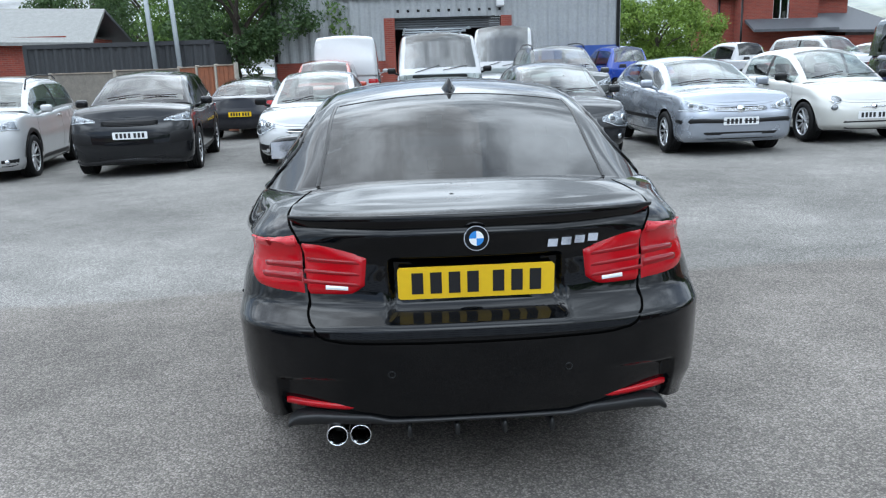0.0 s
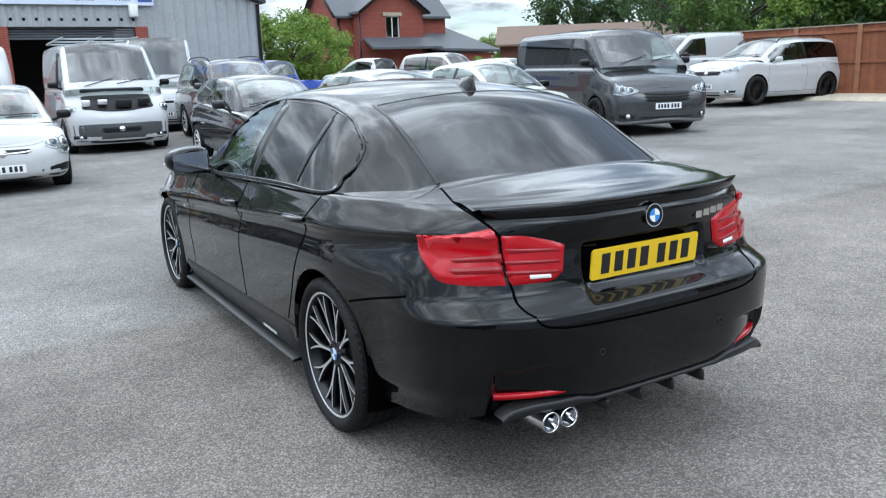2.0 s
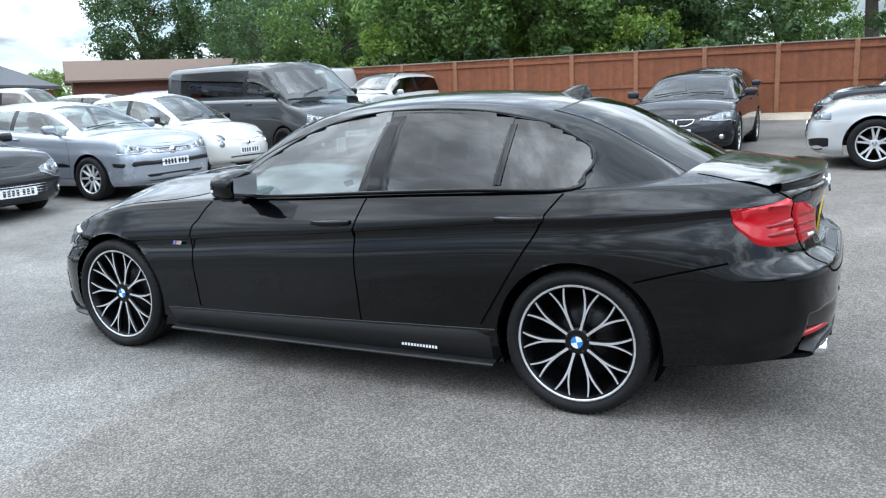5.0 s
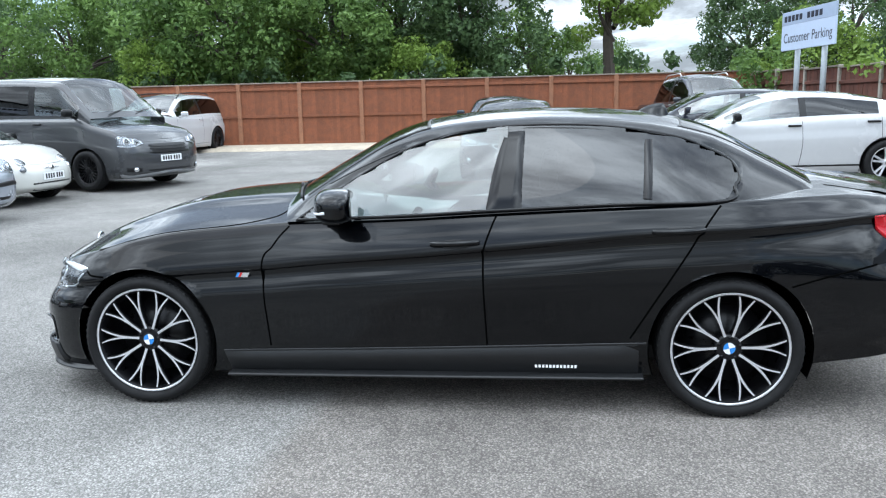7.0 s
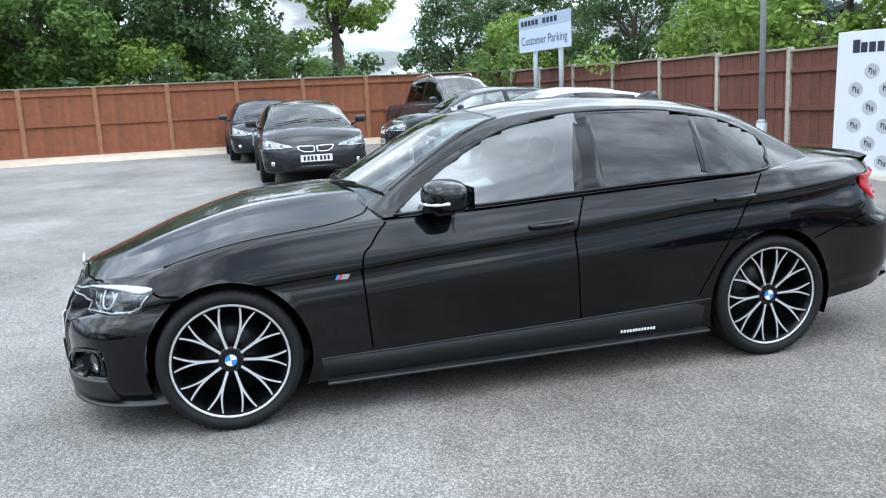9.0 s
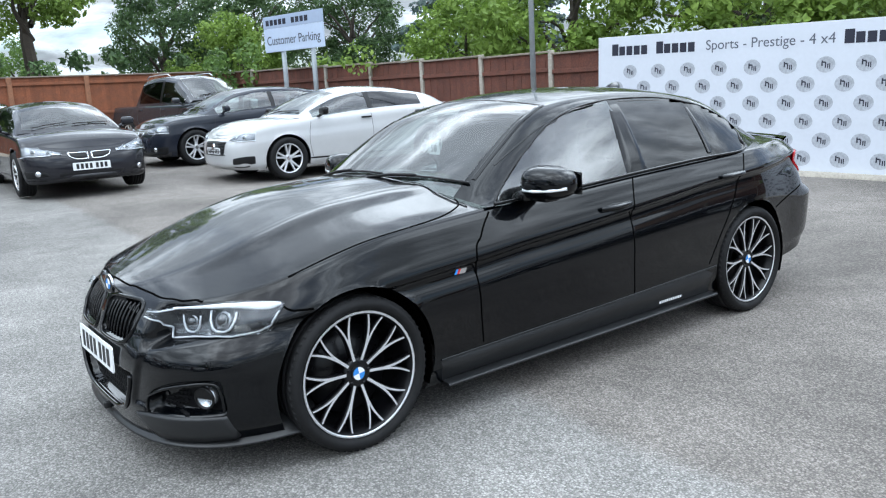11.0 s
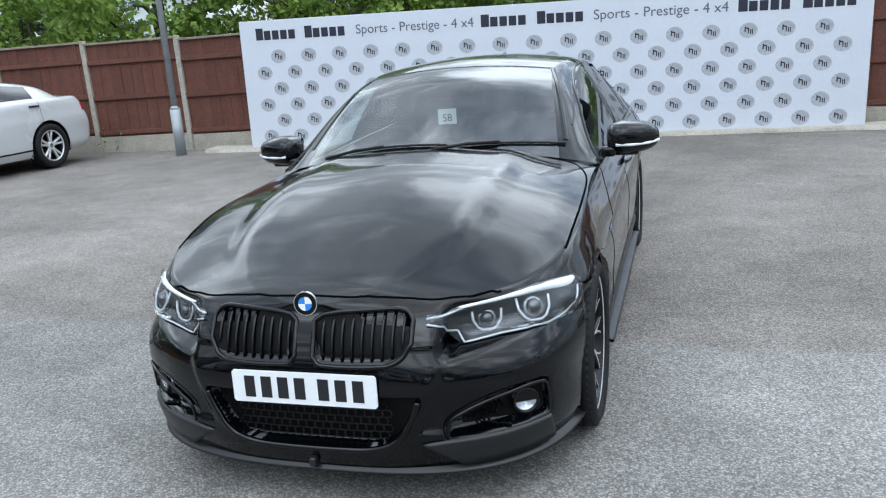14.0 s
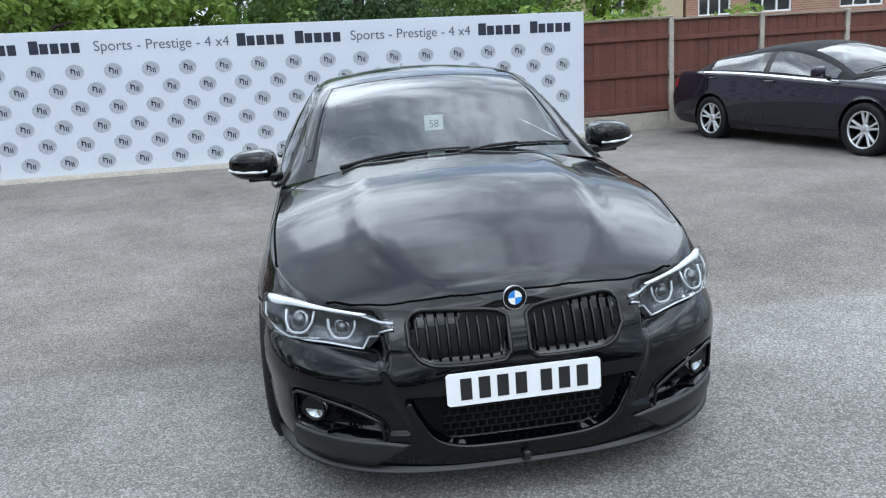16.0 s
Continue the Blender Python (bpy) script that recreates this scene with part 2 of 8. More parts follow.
def body_half(s, dens=1.0):
    """Half of a car's lower body: stacked outlines from sill to shoulder, closed by bonnet and boot. Returns rows of points."""
    W, yf, yr, Df, Dr = s["W"], s["yf"], s["yr"], s["Df"], s["Dr"]
    nf, nr = s.get("nf", 2.5), s.get("nr", 3.0)
    plan, zbot, zsh, crown = curve(s["plan"]), curve(s["zbot"]), curve(s["zsh"]), curve(s["crown"])
    dx, dyf, dyr = curve(s["dx"]), curve(s["dyf"]), curve(s["dyr"])
    dxr = curve(s.get("dxr", [(0, 0.0), (0.5, 0.0), (0.8, 0.03), (1, 0.07)]))
    cap = s.get("cap")
    loop = []
    k = int(16 * dens)
    for i in range(k):
        a = math.pi / 2 * i / k
        loop.append((W * power(math.sin(a), 2 / nf), yf - Df + Df * power(math.cos(a), 2 / nf)))
    ns = int(46 * dens)
    for i in range(ns + 1):
        loop.append((W, yf - Df + (yr + Dr - yf + Df) * i / ns))
    for i in range(1, k + 1):
        a = math.pi / 2 * (1 - i / k)
        loop.append((W * power(math.sin(a), 2 / nr), yr + Dr - Dr * power(math.cos(a), 2 / nr)))
    levels = s.get("levels") or [i / int(15 * dens) for i in range(int(15 * dens) + 1)]
    rows = []
    for v in levels:
        row = []
        for x, y in loop:
            front, rear = step(yf - Df * 1.3, yf, y), step(yr + Dr * 1.3, yr, y)
            ins = (dx(v) + dxr(v) * step(yr + 1.0, yr + 0.1, y)) * min(1, x / (0.5 * W))
            Y = y - dyf(v) * front + dyr(v) * rear
            row.append(Vector((max(0, x * plan(y) - ins), Y, zbot(y) + (zsh(y) - zbot(y)) * v)))
        rows.append(row)
    prof = s.get("profile")
    fr = s["fr"] if "fr" in s else [0.97, 0.92, 0.84, 0.72, 0.6, 0.48, 0.36, 0.24, 0.12, 0.0] if dens > 1 else [0.96, 0.85, 0.65, 0.43, 0.2, 0.0]
    for f in fr:
        row = []
        for (x, y), p in zip(loop, rows[len(levels) - 1]):
            z = p.z + crown(y) * (prof(f, y) if prof else 1 - f ** s.get('capexp', 2.4))
            if cap:
                z += cap(f, y)
            row.append(Vector((p.x * f, p.y, z)))
        rows.append(row)
    return rows


def cut_circle(bm, cy, cz, R, xmin):
    """Cuts a wheel arch of radius R with a clean round edge."""
    inside = {v for v in bm.verts if v.co.x > xmin and (v.co.y - cy) ** 2 + (v.co.z - cz) ** 2 < R * R}
    edge = {v for v in inside if any(w not in inside for f in v.link_faces for w in f.verts)}
    for v in edge:
        d = math.hypot(v.co.y - cy, v.co.z - cz)
        if d > 0.3 * R:
            v.co.y, v.co.z = cy + (v.co.y - cy) * R / d, cz + (v.co.z - cz) * R / d
    fs = [f for f in bm.faces if all(v in inside for v in f.verts)]
    bmesh.ops.delete(bm, geom=fs, context="FACES")


def cabin_half(s, dens=1.0):
    """Half of the upper body as a grid of points, with the row and column numbers at which glass begins and ends."""
    W, zsh, crown, plan = s["W"], curve(s["zsh"]), curve(s["crown"]), curve(s["plan"])
    zt, rr, cr, inb = curve(s["roof"]), curve(s["edge"]), curve(s["rcrown"]), curve(s["inset"])
    gf, gr = s["roof"][-1][0], s["roof"][0][0]
    marks = {gf, gr, s["hw"], s["hr"]} | {y for w in s["side"] for y in w[:2]}
    n = int(40 * dens)
    ys = sorted(marks | {gr + (gf - gr) * i / n for i in range(n + 1) if all(abs(gr + (gf - gr) * i / n - m) > 0.6 * (gf - gr) / n for m in marks)})
    bowf, bowr = s.get("bowf", 0.12), s.get("bowr", 0.1)
    nS, nC, nT = int(8 * dens), 4, int(9 * dens)
    rows = []
    for y in ys:
        xb = W * plan(y) - inb(y)
        zb = zsh(y) + crown(y) * (1 - (xb / W) ** 2.4) - 0.015
        t, r = zt(y), min(rr(y), xb)
        e = max(zb, t - cr(y))
        t = max(t, zb + 0.002)
        pts = []
        ca = 0.86
        A, E = Vector((xb, zb)), Vector((r, e))
        top = lambda x: Vector((x, t - (t - e) * (x / r) ** 2))  # noqa: E731
        for j in range(nS + 1):
            f = ca * j / nS
            p = A.lerp(E, f)
            p.x += 0.02 * math.sin(math.pi * f) * min(1, (e - zb) / 0.3)
            pts.append(p)
        B0, B2 = pts[-1].copy(), top(r * 0.9)
        for j in range(1, nC + 1):
            f = j / nC
            pts.append(B0 * (1 - f) ** 2 + E * 2 * f * (1 - f) + B2 * f * f)
        for j in range(1, nT + 1):
            pts.append(top(r * 0.9 * (1 - j / nT)))
        row = []
        for p in pts:
            q = 1 - (p.x / (xb + 1e-6)) ** 2
            Y = y + bowf * q * step(s["hw"] - 0.5, gf, y) - bowr * q * step(s["hr"] + 0.5, gr, y)
            row.append(Vector((p.x, Y, p.y)))
        rows.append(row)
    return ys, rows, nS, nS + nC


def bm_rows(rows, keep=None):
    bm = bmesh.new()
    V = [[bm.verts.new(p) for p in r] for r in rows]
    for i in range(len(V) - 1):
        for j in range(len(V[0]) - 1):
            if keep is None or keep(i, j):
                bm.faces.new((V[i][j], V[i][j + 1], V[i + 1][j + 1], V[i + 1][j]))
    bmesh.ops.delete(bm, geom=[v for v in bm.verts if not v.link_faces], context="VERTS")
    bmesh.ops.remove_doubles(bm, verts=bm.verts, dist=0.0005)
    return bm


def along(line, s):
    """The point at fraction s of a polyline, by length."""
    ds = [(Vector(b) - Vector(a)).length for a, b in zip(line, line[1:])]
    d = s * sum(ds)
    for a, b, k in zip(line, line[1:], ds):
        if d <= k or (a, b) == (line[-2], line[-1]):
            return Vector(a).lerp(Vector(b), min(1, d / max(k, 1e-9)))
        d -= k
    return Vector(line[-1])


def smooth_line(line, n=40):
    """A rounded curve through the points of a line."""
    L = [Vector(p) for p in line]
    out = []
    for i in range(len(L) - 1):
        a, b, c, d = L[max(i - 1, 0)], L[i], L[i + 1], L[min(i + 2, len(L) - 1)]
        for k in range(max(2, n // (len(L) - 1))):
            t = k / max(2, n // (len(L) - 1))
            out.append(0.5 * (2 * b + (c - a) * t + (2 * a - 5 * b + 4 * c - d) * t * t + (3 * b - a - 3 * c + d) * t**3))
    return out + [L[-1]]


def patch(tree, top, bot, off=0.003, n=14, m=6, mirror=False, depth=0.012, sm=True):
    """A panel between two lines, laid on the body, off proud of it, with turned-in edges."""
    bm = bmesh.new()
    T, B = (smooth_line(top), smooth_line(bot)) if sm else (top, bot)
    rows = []
    for j in range(m + 1):
        row = []
        for i in range(n + 1):
            p = along(T, i / n).lerp(along(B, i / n), j / m)
            hit, nor, _, _ = tree.find_nearest(p)
            nor = nor if nor.dot(p - Vector((0, p.y * 0.8, 0.4))) > 0 else -nor
            o = off - (depth if i in (0, n) or j in (0, m) else 0)
            row.append(bm.verts.new(hit + nor * o))
        rows.append(row)
    grid_faces(bm, rows)
    if mirror:
        mirror_x(bm)
    return bm


def strip(tree, line, width=0.005, off=0.001, mirror=False, n=60, sm=True):
    """A thin line laid on the body: a shut line between panels, or a trim bead."""
    bm = bmesh.new()
    L = smooth_line(line, n) if sm else [along(line, i / n) for i in range(n + 1)]
    rows = []
    pts = []
    for p in L:
        hit, nor, _, _ = tree.find_nearest(p)
        nor = nor if nor.dot(p - Vector((0, p.y * 0.8, 0.4))) > 0 else -nor
        pts.append((hit, nor))
    for i, (p, nor) in enumerate(pts):
        d = pts[min(i + 1, len(pts) - 1)][0] - pts[max(i - 1, 0)][0]
        w = nor.cross(d).normalized() * width / 2
        rows.append([bm.verts.new(p + nor * (off - 0.002) - w * 1.3), bm.verts.new(p + nor * off - w), bm.verts.new(p + nor * off + w), bm.verts.new(p + nor * (off - 0.002) + w * 1.3)])
    grid_faces(bm, rows)
    if mirror:
        mirror_x(bm)
    return bm


def revolve(bm, prof, n=40, c=(0, 0, 0), axis="x"):
    """Turns a profile of (offset, radius) round the x axis."""
    rows = []
    for i in range(n + 1):
        a = 2 * math.pi * (i % n) / n
        rows.append([Vector(c) + Vector((o, r * math.cos(a), r * math.sin(a))) for o, r in prof])
    V = [[bm.verts.new(p) for p in r] for r in rows[:n]]
    V.append(V[0])
    grid_faces(bm, V)
    return bm


WHEEL_MESH = {}


def wheel_meshes(style, R, rim, width):
    """Tyre, rim and hub meshes; outer face towards +x, centre at the origin."""
    key = (style, R, rim, width)
    if key in WHEEL_MESH:
        return WHEEL_MESH[key]
    w = width / 2
    bm = bmesh.new()
    prof = [(w * 0.5, rim - 0.006), (w * 0.84, rim + 0.005), (w * 0.96, rim + 0.014), (w * 1.06, rim + (R - rim) * 0.5), (w * 0.98, R - 0.018), (w * 0.9, R - 0.008), (w * 0.78, R - 0.002)]
    for g in (0.52, 0.18):
        prof += [(w * g + 0.006, R), (w * g + 0.004, R - 0.008), (w * g - 0.004, R - 0.008), (w * g - 0.006, R)]
    prof += [(-o, r) for o, r in prof[::-1]]
    revolve(bm, prof, 56)
    tyre = bm
    # sidewall lugs across the shoulder of the tread
    for i in range(64):
        a = 2 * math.pi * i / 64
        m = Matrix.Rotation(a, 4, "X") @ Matrix.Translation((w * 0.78, 0, R - 0.0085)) @ Matrix.Rotation(0.5, 4, "Z")
        r = bmesh.ops.create_cube(tyre, size=1.0)
        bmesh.ops.transform(tyre, matrix=m @ Matrix.Diagonal((w * 0.22, 0.022, 0.009, 1)), verts=r["verts"])
    me_t = bpy.data.meshes.new("tyre")
    bmesh.ops.recalc_face_normals(tyre, faces=tyre.faces)
    tyre.to_mesh(me_t), tyre.free()
    me_t.polygons.foreach_set("use_smooth", [True] * len(me_t.polygons))
    me_t.materials.append(RUBBER)
    # barrel and brake disc
    bm = bmesh.new()
    revolve(bm, [(w * 0.9, rim + 0.002), (w * 0.8, rim - 0.012), (w * 0.3, rim - 0.022), (-w * 0.8, rim - 0.03), (-w * 0.8, 0.02)], 40)
    revolve(bm, [(-w * 0.15, 0.03), (-w * 0.15, rim * 0.72), (-w * 0.3, rim * 0.72)], 40)
    me_b = bpy.data.meshes.new("barrel")
    bm.to_mesh(me_b), bm.free()
    me_b.polygons.foreach_set("use_smooth", [True] * len(me_b.polygons))
    me_b.materials.append(DARKALLOY if style != "steel" else ALLOY)
    # spokes
    face, back = bmesh.new(), bmesh.new()

    def bar(a0, r0, a1, r1, w0, w1, x0, x1, curve_=0.0, dark_=False):
        pts = []
        for i in range(9):
            f = i / 8
            a = a0 + (a1 - a0) * f + curve_ * math.sin(math.pi * f ** 0.8)
            r = r0 + (r1 - r0) * f
            pts.append((a, r, w0 + (w1 - w0) * f, x0 + (x1 - x0) * f))
        F, S = [], []
        for a, r, ww, x in pts:
            c, sn = math.cos(a), math.sin(a)
            tang = Vector((0, -sn, c))
            p = Vector((x, r * c, r * sn))
            F.append([p - tang * ww, p + tang * ww])
            S.append([p - tang * ww * 1.02, p - tang * ww * 1.5 - Vector((0.03, 0, 0)), p + tang * ww * 1.5 - Vector((0.03, 0, 0)), p + tang * ww * 1.02])
        fb = back if dark_ else face
        grid_faces(fb, [[fb.verts.new(q + Vector((0.0012, 0, 0))) for q in r] for r in F])
        for r in S:
            r.append(r[0])
        V = [[back.verts.new(q) for q in r[:4]] for r in S]
        for r in V:
            r.append(r[0])
        grid_faces(back, V)

    xo, xi = w * 0.78, w * 0.62
    if style == "split":
        for i in range(5):
            a = 2 * math.pi * i / 5 + 0.1
            for sgn in (-1, 1):
                bar(a + sgn * 0.3, 0.04, a + sgn * 0.17, rim - 0.006, 0.0065, 0.004, xi, xo, sgn * 0.06)
                bar(a + sgn * 0.33, 0.1, a + sgn * 0.47, rim - 0.006, 0.005, 0.0036, xi + (xo - xi) * 0.3, xo, -sgn * 0.03)
    elif style == "twin":
        for i in range(5):
            a = 2 * math.pi * i / 5 + 0.3
            for sgn in (-1, 1):
                bar(a + sgn * 0.16, 0.05, a + sgn * 0.2, rim - 0.012, 0.012, 0.011, xi, xo)
    elif style == "ten":
        for i in range(10):
            a = 2 * math.pi * i / 10
            bar(a, 0.05, a, rim - 0.012, 0.014, 0.011, xi, xo)
    elif style == "multi":
        for i in range(20):
            a = 2 * math.pi * i / 20
            bar(a, 0.06, a + 0.03, rim - 0.012, 0.008, 0.007, xi, xo)
    else:
        for i in range(7):
            a = 2 * math.pi * i / 7
            bar(a, 0.05, a, rim - 0.012, 0.024, 0.03, xi, xo)
    if style == "split":
        revolve(back, [(w * 0.7, rim - 0.016), (w * 0.84, rim - 0.009), (w * 0.87, rim - 0.006)], 56)
        revolve(face, [(w * 0.87, rim - 0.006), (w * 0.9, rim - 0.002), (w * 0.89, rim + 0.004)], 56)
    else:
        revolve(face, [(w * 0.74, rim - 0.014), (w * 0.86, rim - 0.008), (w * 0.9, rim - 0.002), (w * 0.89, rim + 0.007)], 56)
    revolve(face if style != "split" else back, [(xi - 0.03, 0.066), (xi, 0.064), (xi + 0.004, 0.05), (xi + 0.002, 0.034)], 28)
    for i in range(5):
        a = 2 * math.pi * i / 5
        cyl(back, (xi - 0.01, 0.05 * math.cos(a), 0.05 * math.sin(a)), (xi + 0.008, 0.05 * math.cos(a), 0.05 * math.sin(a)), 0.008, 8)
    me = []
    for nm, b in (("spoke_face", face), ("rim", back)):
        bmesh.ops.recalc_face_normals(b, faces=b.faces)
        q = bpy.data.meshes.new(nm)
        b.to_mesh(q), b.free()
        q.polygons.foreach_set("use_smooth", [True] * len(q.polygons))
        me.append(q)
    dark = style in ("multi",)
    me[0].materials.append(DARKALLOY if dark else ALLOY)
    me[1].materials.append(DARKALLOY if style in ("split", "multi") else ALLOY)
    bm = bmesh.new()
    revolve(bm, [(xi + 0.002, 0.035), (xi + 0.007, 0.033), (xi + 0.009, 0.0)], 28)
    q = bpy.data.meshes.new("hub_cap")
    bm.to_mesh(q), bm.free()
    q.materials.append(BLACKPL if dark or style == "split" else CHROME)
    if style == "split":
        bm = bmesh.new()
        bm.from_mesh(q)
        for k in range(4):
            pts = [(0, 0)] + [(0.027 * math.cos(math.pi / 2 * (k + i / 6)), 0.027 * math.sin(math.pi / 2 * (k + i / 6))) for i in range(7)]
            n0 = len(bm.faces)
            prism(bm, pts, 0.002, Matrix.Translation((xi + 0.0085, 0, 0)) @ Matrix.Rotation(math.pi / 2, 4, "Y"))
            bm.faces.ensure_lookup_table()
            for f in bm.faces[n0:]:
                f.material_index = 1 + k % 2
        bm.to_mesh(q), bm.free()
        q.materials.append(plain("badge_blue", (0.02, 0.22, 0.62), rough=0.25, coat=0.6, var=0.03))
        q.materials.append(plain("badge_white", (0.8, 0.81, 0.82), rough=0.25, coat=0.6, var=0.03))
    WHEEL_MESH[key] = (me_b, me_t, me[1], me[0], q)
    return WHEEL_MESH[key]


def add_wheels(car, s):
    R, rim, width, tx = s["R"], s["rim"], s.get("tw", 0.225), s["track"]
    ms = wheel_meshes(s.get("wheel", "ten"), R, rim, width)
    for sx in (-1, 1):
        for ya in (s["af"], s["ar"]):
            w = new("wheel", ms[0])
            w.parent = car
            w.matrix_local = pose(sx * tx, ya, R, 0, 0, 180 if sx < 0 else 0) @ Matrix.Rotation(s.get("spin", 0.0) * (1 if ya > 0 else 1.7), 4, "X")
            for nm, me in zip(("tyre", "rim", "spoke_face", "hub_cap"), ms[1:]):
                p = new(nm, me)
                p.parent = w


def bars(bm, m, x0, x1, h, depth=0.002, count=7, gap=0.25):
    """A row of plain upright bars in place of characters."""
    pitch = (x1 - x0) / count
    for i in range(count):
        if count == 7 and i == 4:
            pass
        a = x0 + pitch * (i + gap / 2)
        b = x0 + pitch * (i + 1 - gap / 2)
        prism(bm, [(a, -h / 2), (b, -h / 2), (b, h / 2), (a, h / 2)], depth, m)
    return bm


PLATE_BAR = {}


def number_plate(parent, m, white=True, w=0.52, h=0.111):
    """A plate whose face looks along +z of m; the registration is drawn as plain bars."""
    bm = bmesh.new()
    k = 0.008
    poly = [(-w / 2 + k, -h / 2), (w / 2 - k, -h / 2), (w / 2, -h / 2 + k), (w / 2, h / 2 - k), (w / 2 - k, h / 2), (-w / 2 + k, h / 2), (-w / 2, h / 2 - k), (-w / 2, -h / 2 + k)]
    prism(bm, poly, 0.006, m)
    p = part("number_plate", bm, PLATEW if white else PLATEY, parent, smooth=False)
    mm = m @ Matrix.Translation((0, 0, 0.0062))
    for i in range(7):
        u = -w * 0.355 + w * 0.118 * i + (w * 0.045 if i > 3 else 0) - w * 0.02
        if "bar" not in PLATE_BAR:
            bm = bmesh.new()
            prism(bm, [(-0.019, -0.037), (0.019, -0.037), (0.019, 0.037), (-0.019, 0.037)], 0.0015, Matrix())
            q = part("character", bm, INK, p, smooth=False)
            PLATE_BAR["bar"] = q.data
        else:
            q = new("character", PLATE_BAR["bar"])
            q.parent = p
        q.matrix_local = mm @ Matrix.Translation((u, 0, 0))
    return p


def seats(car, s, mat=None):
    """Front seats, rear bench, dashboard and wheel of a cabin."""
    z0 = s.get("seatz", 0.32)
    yb = s.get("seaty", -0.15)
    mat = mat or SEAT
    rows = [yb] if s.get("van") else [yb, yb - 0.85]
    for y in rows:
        for sx in (-1, 1):
            bm = bmesh.new()
            box(bm, (sx * 0.36, y + 0.2, z0 + 0.1), (0.48, 0.5, 0.16), 0.05, 2)
            box(bm, (sx * 0.36, y - 0.12, z0 + 0.42), (0.46, 0.14, 0.6), 0.05, 2, Matrix.Rotation(radians(14), 4, "X"))
            box(bm, (sx * 0.36, y - 0.24, z0 + 0.8), (0.26, 0.09, 0.17), 0.04, 2, Matrix.Rotation(radians(10), 4, "X"))
            part("seat", bm, mat, car)
    bm = bmesh.new()
    d = s.get("dash", yb + 0.95)
    zd = s.get("dashz", curve(s["zsh"])(d) - 0.06)
    box(bm, (0, d, zd - 0.12), (1.3, 0.4, 0.24), 0.07, 3)
    part("dashboard", bm, BLACKPL, car)
    bm = bmesh.new()
    a = radians(25)
    pts = [(0.37 + 0.185 * math.cos(t), d - 0.32 - 0.185 * math.sin(t) * math.sin(a), zd - 0.02 + 0.185 * math.sin(t) * math.cos(a)) for t in (2 * math.pi * i / 24 for i in range(24))]
    tube(bm, pts, 0.016, 6, True)
    box(bm, (0.37, d - 0.31, zd - 0.03), (0.34, 0.03, 0.07), 0.012, 1)
    part("steering_wheel", bm, BLACKPL, car)


def shade_parts(car, s, mat, dens=1.0):
    """Lower body, cabin, glass and floor of a car. Returns a search tree of the whole body."""
    bm = bm_rows(body_half(s, dens))
    for ya in (s["af"], s["ar"]):
        cut_circle(bm, ya, s["R"] * 0.98, s["arch"], s["track"] - 0.25)
    mirror_x(bm)
    bmesh.ops.recalc_face_normals(bm, faces=bm.faces)
    tree = BVHTree.FromBMesh(bm)
    body = part("body", bm, mat, car)
    ys, rows, jS, jT = cabin_half(s, dens)
    full = bm_rows(rows)
    mirror_x(full)
    tree2 = BVHTree.FromBMesh(full)
    full.free()
    hw, hr, side = s["hw"], s["hr"], s["side"]
    last = len(rows[0]) - 2
    lo = 1

    def kind(i, j):
        y = (ys[i] + ys[i + 1]) / 2
        if j >= jT and y > hw and i < len(ys) - 2:
            return "windscreen"
        if j >= jT and y < hr and i > 0 and not s.get("van"):
            return "rear_window"
        if lo <= j < jS:
            for n, w in enumerate(side):
                if w[0] < y < w[1]:
                    return "side%d" % n
            if side and side[0][0] < y < side[-1][1]:
                return "pillar"
        return "body"

    top_mat = s.get("top", mat)
    bm = bm_rows(rows, lambda i, j: kind(i, j) == "body")
    mirror_x(bm)
    part("roof", bm, top_mat, car, s.get("top_label", ""))
    if side:
        for sx in (1, -1):
            bm = bm_rows(rows, lambda i, j: kind(i, j) == "pillar")
            if not bm.faces:
                bm.free()
                continue
            if sx < 0:
                for v in bm.verts:
                    v.co.x = -v.co.x
            part("pillar", bm, TRIM, car)
    for nm, mt in (("windscreen", GLASS), ("rear_window", s.get("rear_glass", TINT))):
        bm = bm_rows(rows, lambda i, j: kind(i, j) == nm)
        if bm.faces:
            mirror_x(bm)
            part(nm, bm, mt, car)
        else:
            bm.free()
    for n, w in enumerate(side):
        for sx in (1, -1):
            bm = bm_rows(rows, lambda i, j: kind(i, j) == "side%d" % n)
            if sx < 0:
                for v in bm.verts:
                    v.co.x = -v.co.x
            if bm.faces:
                part("side_window", bm, w[2], car)
            else:
                bm.free()
    bm = bmesh.new()
    zf = s["zbot"][0][1] + 0.05
    box(bm, (0, (s["af"] + s["ar"]) / 2, zf + 0.04), (2 * s["track"] - 0.3, s["yf"] - s["yr"] - 0.7, 0.1), 0.02)
    for ya in (s["af"], s["ar"]):
        rws = []
        for i in range(13):
            a = math.pi * (i / 12 * 1.2 - 0.1)
            rws.append([bm.verts.new((x, ya + (s["arch"] + 0.015) * math.cos(a), s["R"] + (s["arch"] + 0.015) * math.sin(a))) for x in (0.4, s["W"] - 0.05)])
        grid_faces(bm, rws)
        rws = []
        for i in range(13):
            a = math.pi * (i / 12 * 1.2 - 0.1)
            rws.append([bm.verts.new((-x, ya + (s["arch"] + 0.015) * math.cos(a), s["R"] + (s["arch"] + 0.015) * math.sin(a))) for x in (0.4, s["W"] - 0.05)])
        grid_faces(bm, rws)
    part("underbody", bm, BLACKPL, car, smooth=False)
    return tree, tree2


